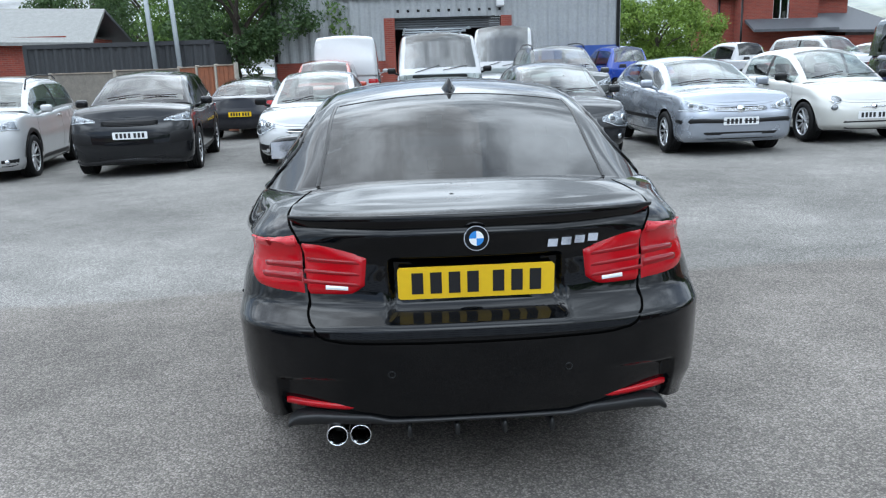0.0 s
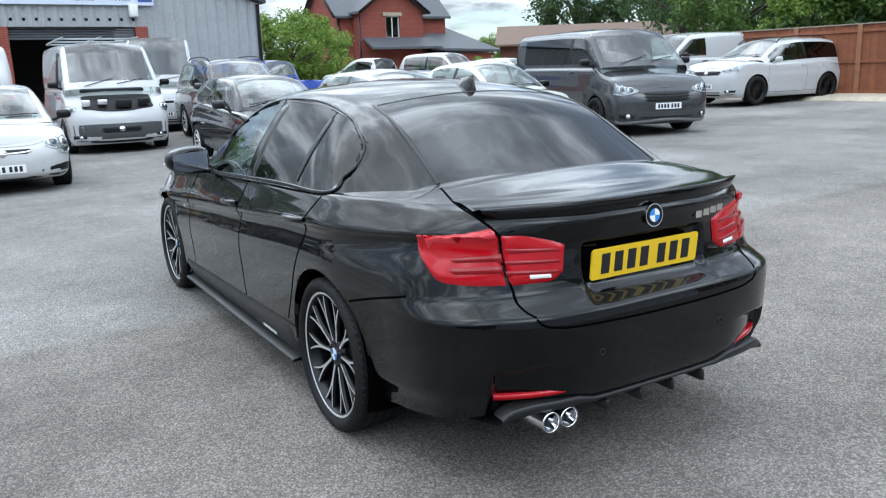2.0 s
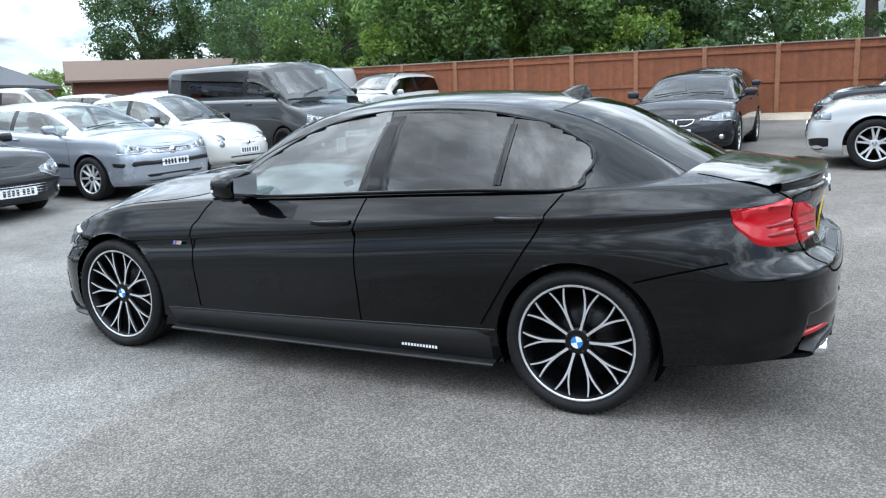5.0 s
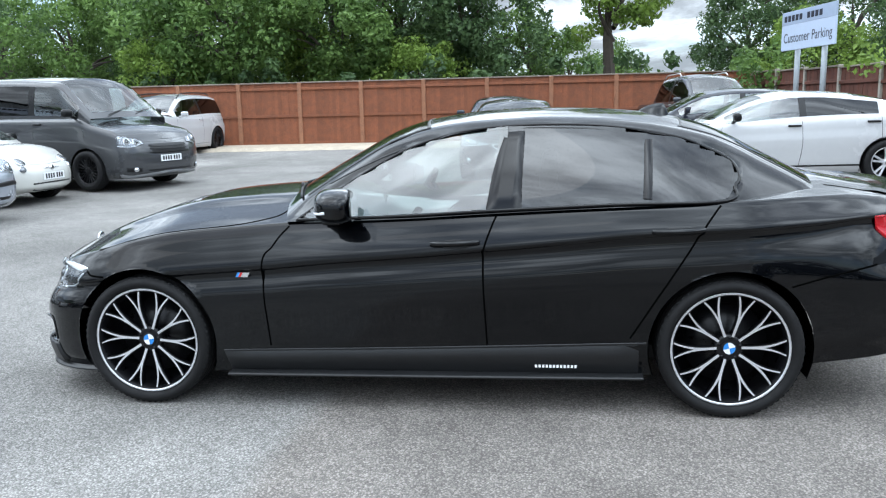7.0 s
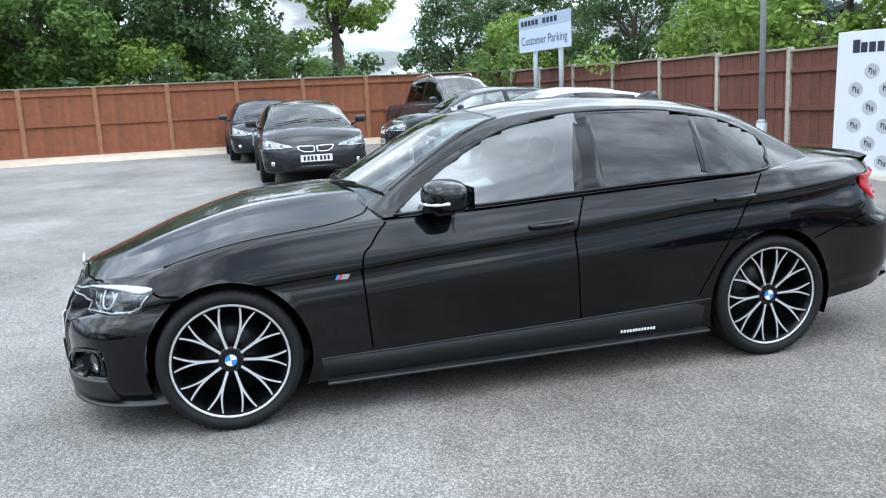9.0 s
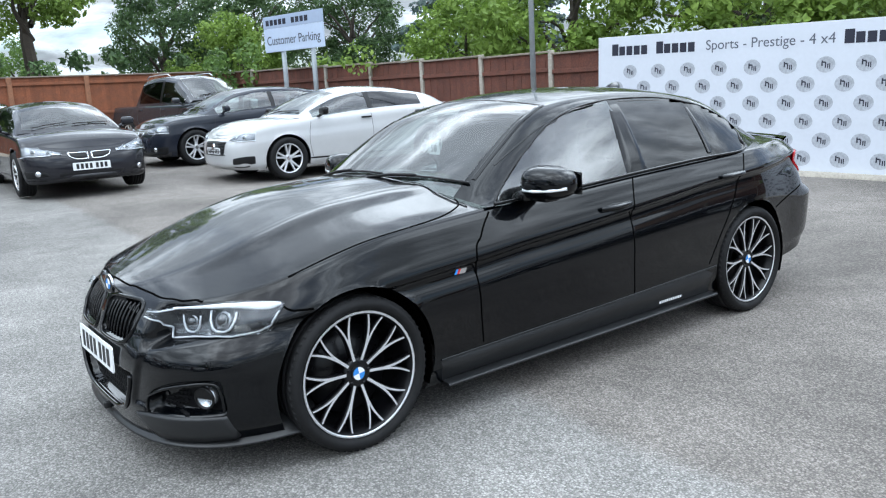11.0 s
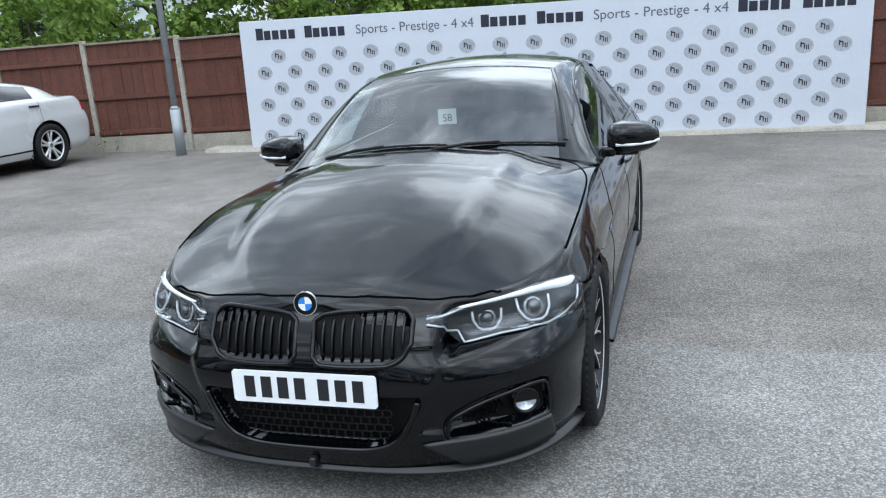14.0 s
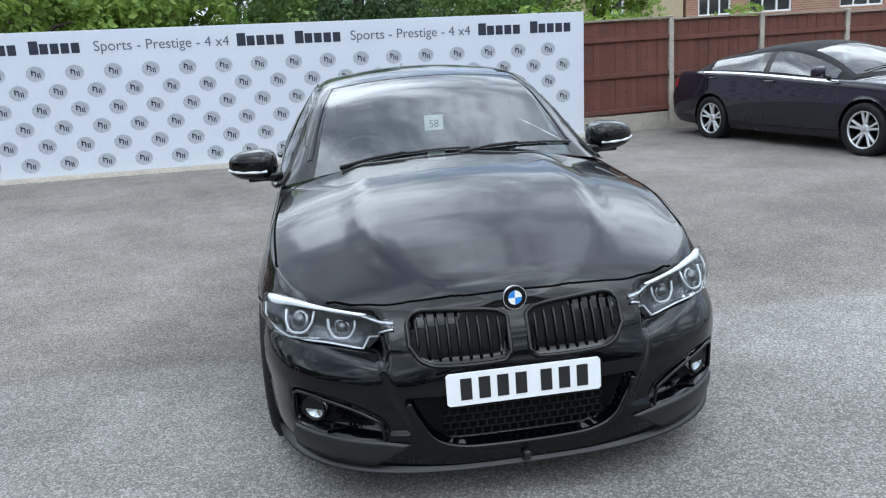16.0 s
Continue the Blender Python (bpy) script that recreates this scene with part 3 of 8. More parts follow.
PROJ = plain("lamp_bowl", (0.12, 0.125, 0.13), rough=0.15, metal=0.8, var=0.1)
LAMPMID = plain("lamp_housing", (0.24, 0.25, 0.265), rough=0.22, metal=0.7, var=0.3, scale=18)


def hatch(L=4.0, W=0.85, H=1.48, wb=2.51, fo=0.8, R=0.31, belt=0.9, **kw):
    """Outline numbers of a car; forward is +y, its middle between the axles."""
    af = wb / 2
    ar = -wb / 2
    yf, yr = af + fo, af + fo - L
    boot = kw.get("boot", 0.0)
    hood = kw.get("hood", 0.2)  # rise from nose to cowl
    zc = belt + kw.get("cowl", 0.03)
    cow = kw.get("cow", af - 0.35)
    hw = kw.get("hw", cow - 0.75)
    hr = kw.get("hr", yr + 0.45 + boot * 1.35)
    tail = kw.get("tail", yr + 0.06 + boot * 0.66)
    zr = belt + kw.get("rise", 0.1)
    nose = zc - hood
    s = dict(W=W, yf=yf, yr=yr, Df=kw.get("Df", 0.5), Dr=kw.get("Dr", 0.36), nf=kw.get("nf", 3.0), nr=kw.get("nr", 3.6), af=af, ar=ar, R=R, arch=R + 0.055,
             track=W - 0.115, rim=kw.get("rim", R * 0.68), wheel=kw.get("wheel", "ten"),
             plan=[(yr, 0.97), (yr + 0.8, 0.995), (0, 1.0), (af, 0.985), (yf, 0.97)],
             zbot=[(yr, 0.26), (ar, 0.2), (af, 0.19), (yf, kw.get("chin", 0.2))],
             zsh=[(yr, zr - 0.06 if boot else zr), (yr + 0.35, zr), (ar, zr), (cow - 0.2, belt), (af + 0.1, zc - 0.35 * hood), (yf - 0.15, nose + 0.03), (yf, nose - 0.05)],
             crown=[(yr, 0.03), (ar, 0.03), (cow, 0.05), (af + 0.2, 0.07), (yf - 0.1, 0.06), (yf, 0.01)],
             dx=[(0, 0.09), (0.1, 0.035), (0.35, 0.012), (0.58, 0.0), (0.66, 0.0), (0.72, 0.013), (0.8, 0.016), (0.95, 0.032), (1, 0.055)],
             dyf=[(0, 0.1), (0.15, 0.01), (0.4, 0.0), (0.7, 0.02), (0.9, 0.08), (1, 0.15)],
             dyr=[(0, 0.1), (0.15, 0.02), (0.45, 0.0), (0.7, 0.04), (1, 0.09)],
             roof=[(tail, zr - 0.02), (tail + (hr - tail) * 0.5, zr + (H - zr) * 0.62), (hr, H - 0.05), (hr + 0.5, H - 0.01), ((hr + hw) / 2 + 0.2, H), (hw, H - 0.06), (hw + (cow - hw) * 0.5, zc + (H - zc) * 0.53), (cow + 0.05, zc)],
             edge=[(tail, W * 0.78), (hr, W * 0.68), (hw, W * 0.69), (cow, W * 0.82)],
             rcrown=[(tail, 0.0), (hr, 0.08), (hr + 0.5, 0.06), (hw, 0.07), (cow, 0.02)],
             inset=[(tail, 0.1), (ar, 0.07), (hw, 0.06), (cow, 0.08)], hw=hw, hr=hr)
    d0, d1 = tail + kw.get("cp", 0.42), cow - 0.16
    bp = kw.get("bp", (d0 + d1) / 2 - 0.02)
    rg = kw.get("rearglass", GLASS)
    s["side"] = kw.get("side") or [(d0, bp - 0.05, rg), (bp + 0.05, d1, GLASS)]
    s["rear_glass"] = rg
    s.update({k: v for k, v in kw.items() if k in ("van", "seatz", "seaty", "dash", "dashz", "top", "top_label", "spin", "track", "bowf", "bowr")})
    s.setdefault("seaty", hw - 0.35)
    s["nose"], s["zr"], s["cow"], s["tail"] = nose, zr, cow, tail
    return s


def simple_car(label, color, s, m, category="car", group="parked cars", look_=None, metal=0.0):
    """A parked car from its outline numbers, with lamps, grille, bumper, mirrors, handles and plates."""
    o = dict(grille=(0.32, 0.1), lamp=(0.45, 0.9, 0.12), lampz=0.0, low=(0.55, 0.12), rearplate=True, grille_mat=BLACKPL, bar=None, roundel=True, rails=None, cladding=False, plate=True, plate_dz=0.0, drl=False)
    o.update(look_ or {})
    car = thing("pickup_truck" if category == "pickup" else "van" if category == "van" else "car", label, category, m, group)
    mat = paint("paint_%d_%d_%d" % tuple(int(c * 999) for c in color), color, metal)
    t1, t2 = shade_parts(car, s, mat)
    add_wheels(car, s)
    seats(car, s)
    yf, yr, W, zn = s["yf"], s["yr"], s["W"], s["nose"]
    F = lambda u, z: (u, yf - abs(u / W) ** 2.4 * s["Df"] * 0.9, z)  # noqa: E731
    Rr = lambda u, z: (u, yr + abs(u / W) ** 3 * s["Dr"] * 0.9, z)  # noqa: E731
    a, b, hgt = o["lamp"]
    zl = zn - 0.06 + o["lampz"]
    for sx in (1, -1):
        mk = lambda pts: [(sx * p[0], p[1], p[2]) for p in pts]  # noqa: E731
        if a:
            lamp = part("headlight", patch(t1, mk([F(a * W, zl), F((a + b) / 2 * W, zl + 0.03), (W * b, yf - s["Df"] * 0.75, zl + 0.06)]), mk([F(a * W, zl - hgt * 0.55), F((a + b) / 2 * W, zl - hgt), (W * b, yf - s["Df"] * 0.7, zl - hgt * 0.8)]), 0.008, 10, 5), LAMPMID, car)
            for f in (0.35, 0.68):
                bm = bmesh.new()
                p = Vector(F((a + (b - a) * f) * W, zl - hgt * 0.42))
                p.x *= sx
                hit, nor, _, _ = t1.find_nearest(p)
                nor = nor if nor.y > 0 else -nor
                cyl(bm, hit, hit + nor * 0.014, hgt * 0.3, 16)
                pj = part("projector", bm, LAMPIN, lamp)
                bm = bmesh.new()
                cyl(bm, hit + nor * 0.01, hit + nor * 0.0155, hgt * 0.21, 14)
                part("projector_lens", bm, PROJ, pj)
            part("lens", patch(t1, mk([F(a * W, zl), F((a + b) / 2 * W, zl + 0.03), (W * b, yf - s["Df"] * 0.75, zl + 0.06)]), mk([F(a * W, zl - hgt * 0.55), F((a + b) / 2 * W, zl - hgt), (W * b, yf - s["Df"] * 0.7, zl - hgt * 0.8)]), 0.018, 10, 5), LENS, lamp)
            bm = bmesh.new()
            pts = []
            for p in smooth_line(mk([F(a * W, zl - hgt * 0.5), F((a + b) / 2 * W, zl - hgt * 0.9), (W * b, yf - s["Df"] * 0.7, zl - hgt * 0.7)]), 14):
                hit, nor, _, _ = t1.find_nearest(Vector(p))
                pts.append(hit + (nor if nor.y > 0 else -nor) * 0.012)
            tube(bm, pts, 0.006, 5)
            part("light_guide", bm, LAMPIN, lamp)
        for uf, zd, rd in o.get("discs", ()):
            hit, nor, _, _ = t1.find_nearest(Vector(mk([F(uf * W, zd)])[0]))
            nor = nor if nor.y > 0 else -nor
            bm = bmesh.new()
            cyl(bm, hit - nor * 0.02, hit + nor * 0.012, rd, 24, rd * 0.94)
            dl = part("headlight", bm, CHROME, car)
            bm = bmesh.new()
            cyl(bm, hit + nor * 0.01, hit + nor * 0.016, rd * 0.86, 24)
            part("lens", bm, LAMPMID, dl)
        if o.get("kidneys"):
            kw_, kh = o["kidneys"]
            zk = zn - 0.07
            ktop = [F(0.025, zk), F(kw_ * 0.6, zk + 0.01), F(kw_, zk - 0.005)]
            kbot = [F(0.03, zk - kh), F(kw_ * 0.6, zk - kh), F(kw_ * 0.9, zk - kh * 0.7)]
            kd = part("kidney_grille", patch(t1, mk(ktop), mk(kbot), 0.006, 10, 5), BLACKPL, car)
            bm = bmesh.new()
            tube(bm, [t1.find_nearest(Vector(p))[0] + Vector((0, 0.008, 0)) for p in smooth_line(mk(ktop), 12) + smooth_line(mk(kbot), 12)[::-1]], 0.009, 6, True)
            part("grille_frame", bm, CHROME, kd)
        if o.get("corner"):
            cz0, cz1 = o["corner"]
            part("corner_intake", patch(t1, mk([F(W * 0.6, cz1 - 0.05), F(W * 0.78, cz1), F(W * 0.9, cz1 - 0.01)]), mk([F(W * 0.56, cz0), F(W * 0.75, cz0), F(W * 0.9, cz0 + 0.03)]), 0.005, 10, 5), BLACKPL, car)
        zt = s["zr"] - 0.1
        part("tail_light", patch(t1, mk([Rr(W * 0.62, zt), Rr(W * 0.97, zt)]), mk([Rr(W * 0.62, zt - 0.16), Rr(W * 0.97, zt - 0.16)]), 0.006, 8, 5), REDLENS, car)
        bm = bmesh.new()
        p = Vector((sx * (W + 0.08), s["cow"] - 0.28, curve(s["zsh"])(s["cow"] - 0.3) + 0.1))
        box(bm, p, (0.2, 0.11, 0.13), 0.045, 3)
        cyl(bm, p + Vector((-sx * 0.05, 0, -0.04)), p + Vector((-sx * 0.17, 0.02, -0.09)), 0.025, 8)
        part("wing_mirror", bm, o.get("mirror", mat), car)
        for w in s["side"]:
            if w[1] - w[0] > 0.45:
                y = w[0] + 0.08
                bm = bmesh.new()
                z = curve(s["zsh"])(y) - 0.09
                hit, nor, _, _ = t1.find_nearest(Vector((sx * W, y, z)))
                box(bm, hit + Vector((sx * 0.014, 0, 0)), (0.03, 0.19, 0.03), 0.011, 2)
                part("door_handle", bm, o.get("mirror", mat), car)
                zs = curve(s["zsh"])
                part("shut_line", strip(t1, [(sx * W, w[0] - 0.03, zs(w[0]) - 0.01), (sx * W, w[0] - 0.04, 0.6), (sx * W, w[0] - 0.0, 0.3)], 0.006), TRIM, car)
        lx, zh = W * 0.8, s["nose"] + 0.3
        part("bonnet_line", strip(t1, mk([(lx, s["cow"] + 0.02, zh), (lx * 0.98, s["af"] + 0.05, zh), (lx * 0.9, yf - 0.42, zh), (lx * 0.8, yf - 0.3, zh)]), 0.007), TRIM, car)
        part("sill_line", strip(t1, mk([(W, s["ar"] + s["arch"], 0.3), (W, 0, 0.29), (W, s["af"] - s["arch"], 0.3)]), 0.02 if o.get("sill") else 0.008, 0.003), TRIM, car)
        y = s["cow"] - 0.1
        part("shut_line", strip(t1, [(sx * W, y, curve(s["zsh"])(y) - 0.02), (sx * W, y + 0.06, 0.6), (sx * W, y, 0.28)], 0.006), TRIM, car)
        lw, lh = o["low"]
        if o.get("fog", True):
            bm = patch(t1, mk([F(W * 0.62, 0.4), F(W * 0.86, 0.43)]), mk([F(W * 0.6, 0.3), F(W * 0.86, 0.31)]), 0.004, 6, 4)
            fg = part("fog_lamp_recess", bm, BLACKPL, car)
            hit, nor, _, _ = t1.find_nearest(Vector(mk([F(W * 0.72, 0.36)])[0]))
            bm = bmesh.new()
            nor = nor if nor.y > 0 else -nor
            cyl(bm, hit, hit + nor * 0.012, 0.04, 14)
            part("fog_lamp", bm, LAMPIN, fg)
        if o.get("strip"):
            zs_ = o["strip"]
            part("side_moulding", patch(t1, [(sx * W, s["ar"] + s["arch"] + 0.03, zs_ + 0.03), (sx * W, s["af"] - s["arch"] - 0.03, zs_ + 0.03)], [(sx * W, s["ar"] + s["arch"] + 0.03, zs_ - 0.03), (sx * W, s["af"] - s["arch"] - 0.03, zs_ - 0.03)], 0.012, 12, 2), BLACKPL, car)
            part("bumper_strip", patch(t1, mk([F(u * W, zs_ + 0.03) for u in (0.0, 0.35, 0.7, 0.9)] + [(W, yf - s["Df"], zs_ + 0.03)]), mk([F(u * W, zs_ - 0.025) for u in (0.0, 0.35, 0.7, 0.9)] + [(W, yf - s["Df"], zs_ - 0.025)]), 0.014, 18, 2), BLACKPL, car)
        if o.get("belt"):
            zb_ = curve(s["zsh"])
            line_ = [(sx * W, y, zb_(y) + 0.004) for y in np.linspace(s["tail"] + 0.3, s["cow"] - 0.08, 12)]
            part("belt_trim", strip(t1, line_, 0.022, 0.006), o["belt"], car)
        if o["cladding"]:
            for ya in (s["af"], s["ar"]):
                arc = [(sx * W, ya + (s["arch"] + 0.03) * math.cos(a), s["R"] + (s["arch"] + 0.03) * math.sin(a)) for a in (math.pi * (0.02 + 0.96 * i / 16) for i in range(17))]
                part("arch_trim", strip(t1, arc, 0.055, 0.008, n=40), BLACKPL, car)
            part("sill_cladding", patch(t1, [(sx * W, s["ar"] + s["arch"], 0.36), (sx * W, s["af"] - s["arch"], 0.36)], [(sx * W, s["ar"] + s["arch"], 0.22), (sx * W, s["af"] - s["arch"], 0.22)], 0.006, 10, 3), BLACKPL, car)
        if o["rails"]:
            bm = bmesh.new()
            zt_, rr_ = curve(s["roof"]), curve(s["edge"])
            y0, y1 = o["rails"]
            pts = [(sx * (rr_(y) - 0.03), y, zt_(y) - 0.03 + 0.05 * min(1, min(i, 10 - i) / 1.0)) for i, y in ((i, y0 + (y1 - y0) * i / 10) for i in range(11))]
            tube(bm, pts, 0.015, 6)
            part("roof_rail", bm, o.get("rail_mat", BLACKPL), car)
    gw, gh = o["grille"]
    zg = zn - 0.1 + o.get("gz", 0.0)
    if gw:
        g = part("grille", patch(t1, [F(-gw, zg), F(gw, zg)], [F(-gw * 0.86, zg - gh), F(gw * 0.86, zg - gh)], 0.006, 14, 5), o["grille_mat"], car)
        for i in range(o.get("slats", 3)):
            bm = bmesh.new()
            z = zg - gh * (i + 1) / (o.get("slats", 3) + 1)
            pts = []
            for u in np.linspace(-gw * 0.93, gw * 0.93, 9):
                hit, nor, _, _ = t1.find_nearest(Vector(F(u, z)))
                pts.append(hit + Vector((0, 0.012, 0)))
            tube(bm, pts, o.get("slat_r", 0.006), 5)
            part("grille_bar", bm, o["bar"] or BLACKPL, g)
        if o["roundel"]:
            bm = bmesh.new()
            hit, nor, _, _ = t1.find_nearest(Vector(F(0, zg - gh * 0.4)))
            cyl(bm, hit, hit + Vector((0, 0.025, 0.004)), o.get("rr", 0.055), 20)
            part("badge", bm, CHROME, g)
    lw, lh = o["low"]
    if lw:
        part("lower_intake", patch(t1, [F(-lw, 0.37), F(lw, 0.37)], [F(-lw * 0.9, 0.37 - lh), F(lw * 0.9, 0.37 - lh)], 0.005, 14, 4), BLACKPL, car)
    part("bonnet_line", strip(t1, [F(u, zn + 0.02 + o.get("bz", 0.0)) for u in (-0.62 * W, -0.4 * W, 0, 0.4 * W, 0.62 * W)], 0.007), TRIM, car)
    if o.get("lip"):
        part("front_lip", patch(t1, [F(u, 0.31) for u in (-0.95 * W, -0.6 * W, 0, 0.6 * W, 0.95 * W)], [F(u, 0.2) for u in (-0.95 * W, -0.6 * W, 0, 0.6 * W, 0.95 * W)], 0.022, 22, 4, depth=0.03), o["lip"], car)
    if "bumper" in o:
        part("bumper", patch(t1, [F(u, 0.66) for u in (-0.96 * W, -0.6 * W, 0, 0.6 * W, 0.96 * W)], [F(u, 0.24) for u in (-0.96 * W, -0.6 * W, 0, 0.6 * W, 0.96 * W)], 0.003, 22, 6), o["bumper"], car)
    if "bay" in o:
        part("engine_bay", patch(t1, [(u, yf - 0.42, zn + 0.34) for u in (-0.7 * W, 0, 0.7 * W)], [F(u, zn - 0.14) for u in (-0.72 * W, 0, 0.72 * W)], 0.006, 16, 8), BLACKPL, car)
    if o["plate"]:
        zp = o.get("pz", 0.48)
        hit, nor, _, _ = t1.find_nearest(Vector((0, yf, zp)))
        number_plate(car, Matrix.Translation((0, hit.y + 0.004, zp)) @ Matrix.Rotation(radians(180), 4, "Z") @ Matrix.Rotation(radians(90), 4, "X"))
    if o["rearplate"]:
        zp = 0.6
        hit, nor, _, _ = t1.find_nearest(Vector((0, yr, zp)))
        number_plate(car, Matrix.Translation((0, hit.y - 0.004, zp)) @ Matrix.Rotation(radians(90), 4, "X"), white=False)
    for sx in (-0.35, 0.25):
        bm = bmesh.new()
        p0, _, _, _ = t2.find_nearest(Vector((sx + 0.3, s["cow"] + 0.06, s["nose"] + 0.3)))
        p1, _, _, _ = t2.find_nearest(Vector((sx - 0.25, s["cow"] - 0.02, p0.z + 0.06)))
        tube(bm, [p0 + Vector((0, 0.02, 0.02)), p1 + Vector((0, 0.02, 0.02))], 0.008, 5)
        part("wiper", bm, BLACKPL, car)
    return car


# ---- the setting ----
def lift(x):
    """Height of the yard, which rises gently to the east."""
    return 0.022 * math.copysign(max(0.0, abs(x) - 1.0), x) if abs(x) < 19 else 0.022 * math.copysign(18, x)


def asphalt():
    m = bpy.data.materials.new("asphalt")
    nt = nodes_of(m)
    out = nt.nodes.new("ShaderNodeOutputMaterial")
    b = nt.nodes.new("ShaderNodeBsdfPrincipled")
    co = nt.nodes.new("ShaderNodeTexCoord")
    vor = node(nt, "ShaderNodeTexVoronoi", Scale=115.0)
    vor2 = node(nt, "ShaderNodeTexVoronoi", Scale=210.0)
    big = node(nt, "ShaderNodeTexNoise", Scale=0.35, Detail=6.0, Roughness=0.6)
    mid = node(nt, "ShaderNodeTexNoise", Scale=3.0, Detail=5.0, Roughness=0.7)
    fine = node(nt, "ShaderNodeTexNoise", Scale=60.0, Detail=4.0)
    for t in (vor, vor2, big, mid, fine):
        nt.links.new(co.outputs["Object"], t.inputs["Vector"])
    stone = nt.nodes.new("ShaderNodeValToRGB")
    e = stone.color_ramp.elements
    e[0].position, e[0].color = 0.0, (0.158, 0.152, 0.143, 1)
    e[1].position, e[1].color = 1.0, (0.335, 0.322, 0.302, 1)
    x = e.new(0.55)
    x.color = (0.23, 0.221, 0.208, 1)
    sep = nt.nodes.new("ShaderNodeSeparateColor")
    nt.links.new(vor.outputs["Color"], sep.inputs[0])
    nt.links.new(sep.outputs[0], stone.inputs[0])
    # worn areas: tar shows more, stones less
    wear = nt.nodes.new("ShaderNodeMapRange")
    wear.inputs["From Min"].default_value, wear.inputs["From Max"].default_value = 0.35, 0.65
    wear.inputs["To Min"].default_value, wear.inputs["To Max"].default_value = 0.74, 1.26
    nt.links.new(big.outputs["Fac"], wear.inputs["Value"])
    wear2 = nt.nodes.new("ShaderNodeMapRange")
    wear2.inputs["From Min"].default_value, wear2.inputs["From Max"].default_value = 0.3, 0.7
    wear2.inputs["To Min"].default_value, wear2.inputs["To Max"].default_value = 0.86, 1.14
    nt.links.new(mid.outputs["Fac"], wear2.inputs["Value"])
    mm = nt.nodes.new("ShaderNodeMath")
    mm.operation = "MULTIPLY"
    nt.links.new(wear.outputs[0], mm.inputs[0])
    nt.links.new(wear2.outputs[0], mm.inputs[1])
    gap = nt.nodes.new("ShaderNodeMapRange")
    gap.inputs["From Min"].default_value, gap.inputs["From Max"].default_value = 0.35, 0.62
    gap.inputs["To Min"].default_value, gap.inputs["To Max"].default_value = 1.05, 0.68
    nt.links.new(vor.outputs["Distance"], gap.inputs["Value"])
    m2 = nt.nodes.new("ShaderNodeMath")
    m2.operation = "MULTIPLY"
    nt.links.new(mm.outputs[0], m2.inputs[0])
    nt.links.new(gap.outputs[0], m2.inputs[1])
    sc = nt.nodes.new("ShaderNodeVectorMath")
    sc.operation = "SCALE"
    nt.links.new(stone.outputs[0], sc.inputs[0])
    nt.links.new(m2.outputs[0], sc.inputs["Scale"])
    # a straight seam across the yard: darker, browner surfacing to the south of it
    pos = nt.nodes.new("ShaderNodeSeparateXYZ")
    nt.links.new(co.outputs["Object"], pos.inputs[0])
    wob = node(nt, "ShaderNodeTexNoise", Scale=1.6, Detail=4.0)
    nt.links.new(co.outputs["Object"], wob.inputs["Vector"])
    shift = nt.nodes.new("ShaderNodeMath")
    shift.operation = "MULTIPLY_ADD"
    shift.inputs[1].default_value = 0.3
    nt.links.new(wob.outputs["Fac"], shift.inputs[0])
    nt.links.new(pos.outputs["Y"], shift.inputs[2])
    seam = nt.nodes.new("ShaderNodeMapRange")
    seam.interpolation_type = "SMOOTHSTEP"
    seam.inputs["From Min"].default_value, seam.inputs["From Max"].default_value = 0.62, 0.8
    nt.links.new(shift.outputs[0], seam.inputs["Value"])
    old = nt.nodes.new("ShaderNodeMix")
    old.data_type = "RGBA"
    old.inputs["A"].default_value, old.inputs["B"].default_value = (0.86, 0.815, 0.79, 1), (1.0, 1.0, 1.0, 1)
    nt.links.new(seam.outputs[0], old.inputs["Factor"])
    tone = nt.nodes.new("ShaderNodeVectorMath")
    tone.operation = "MULTIPLY"
    nt.links.new(sc.outputs[0], tone.inputs[0])
    nt.links.new(old.outputs["Result"], tone.inputs[1])
    nt.links.new(tone.outputs[0], b.inputs["Base Color"])
    b.inputs["Roughness"].default_value = 0.9
    b.inputs["Specular IOR Level"].default_value = 0.12
    bp = node(nt, "ShaderNodeBump", Strength=0.55, Distance=0.006)
    inv = nt.nodes.new("ShaderNodeMath")
    inv.operation = "SUBTRACT"
    inv.inputs[0].default_value = 1.0
    nt.links.new(vor.outputs["Distance"], inv.inputs[1])
    nt.links.new(inv.outputs[0], bp.inputs["Height"])
    bp2 = node(nt, "ShaderNodeBump", Strength=0.25, Distance=0.003)
    nt.links.new(fine.outputs["Fac"], bp2.inputs["Height"])
    nt.links.new(bp.outputs[0], bp2.inputs["Normal"])
    nt.links.new(bp2.outputs[0], b.inputs["Normal"])
    nt.links.new(b.outputs[0], out.inputs["Surface"])
    return m


bm = bmesh.new()
xs = [-600, -200, -80, -40, -19] + [-18 + i for i in range(0, 37)] + [19, 40, 80, 200, 600]
ys = [-600, -150, -40, -20, -9, 0, 9, 20, 40, 150, 600]
rows = [[bm.verts.new((x, y, lift(x))) for x in xs] for y in ys]
grid_faces(bm, rows)
ground = tagged(part("ground", bm, asphalt()), "worn grey tarmac yard with pale stone chippings", "ground", kind="structure")

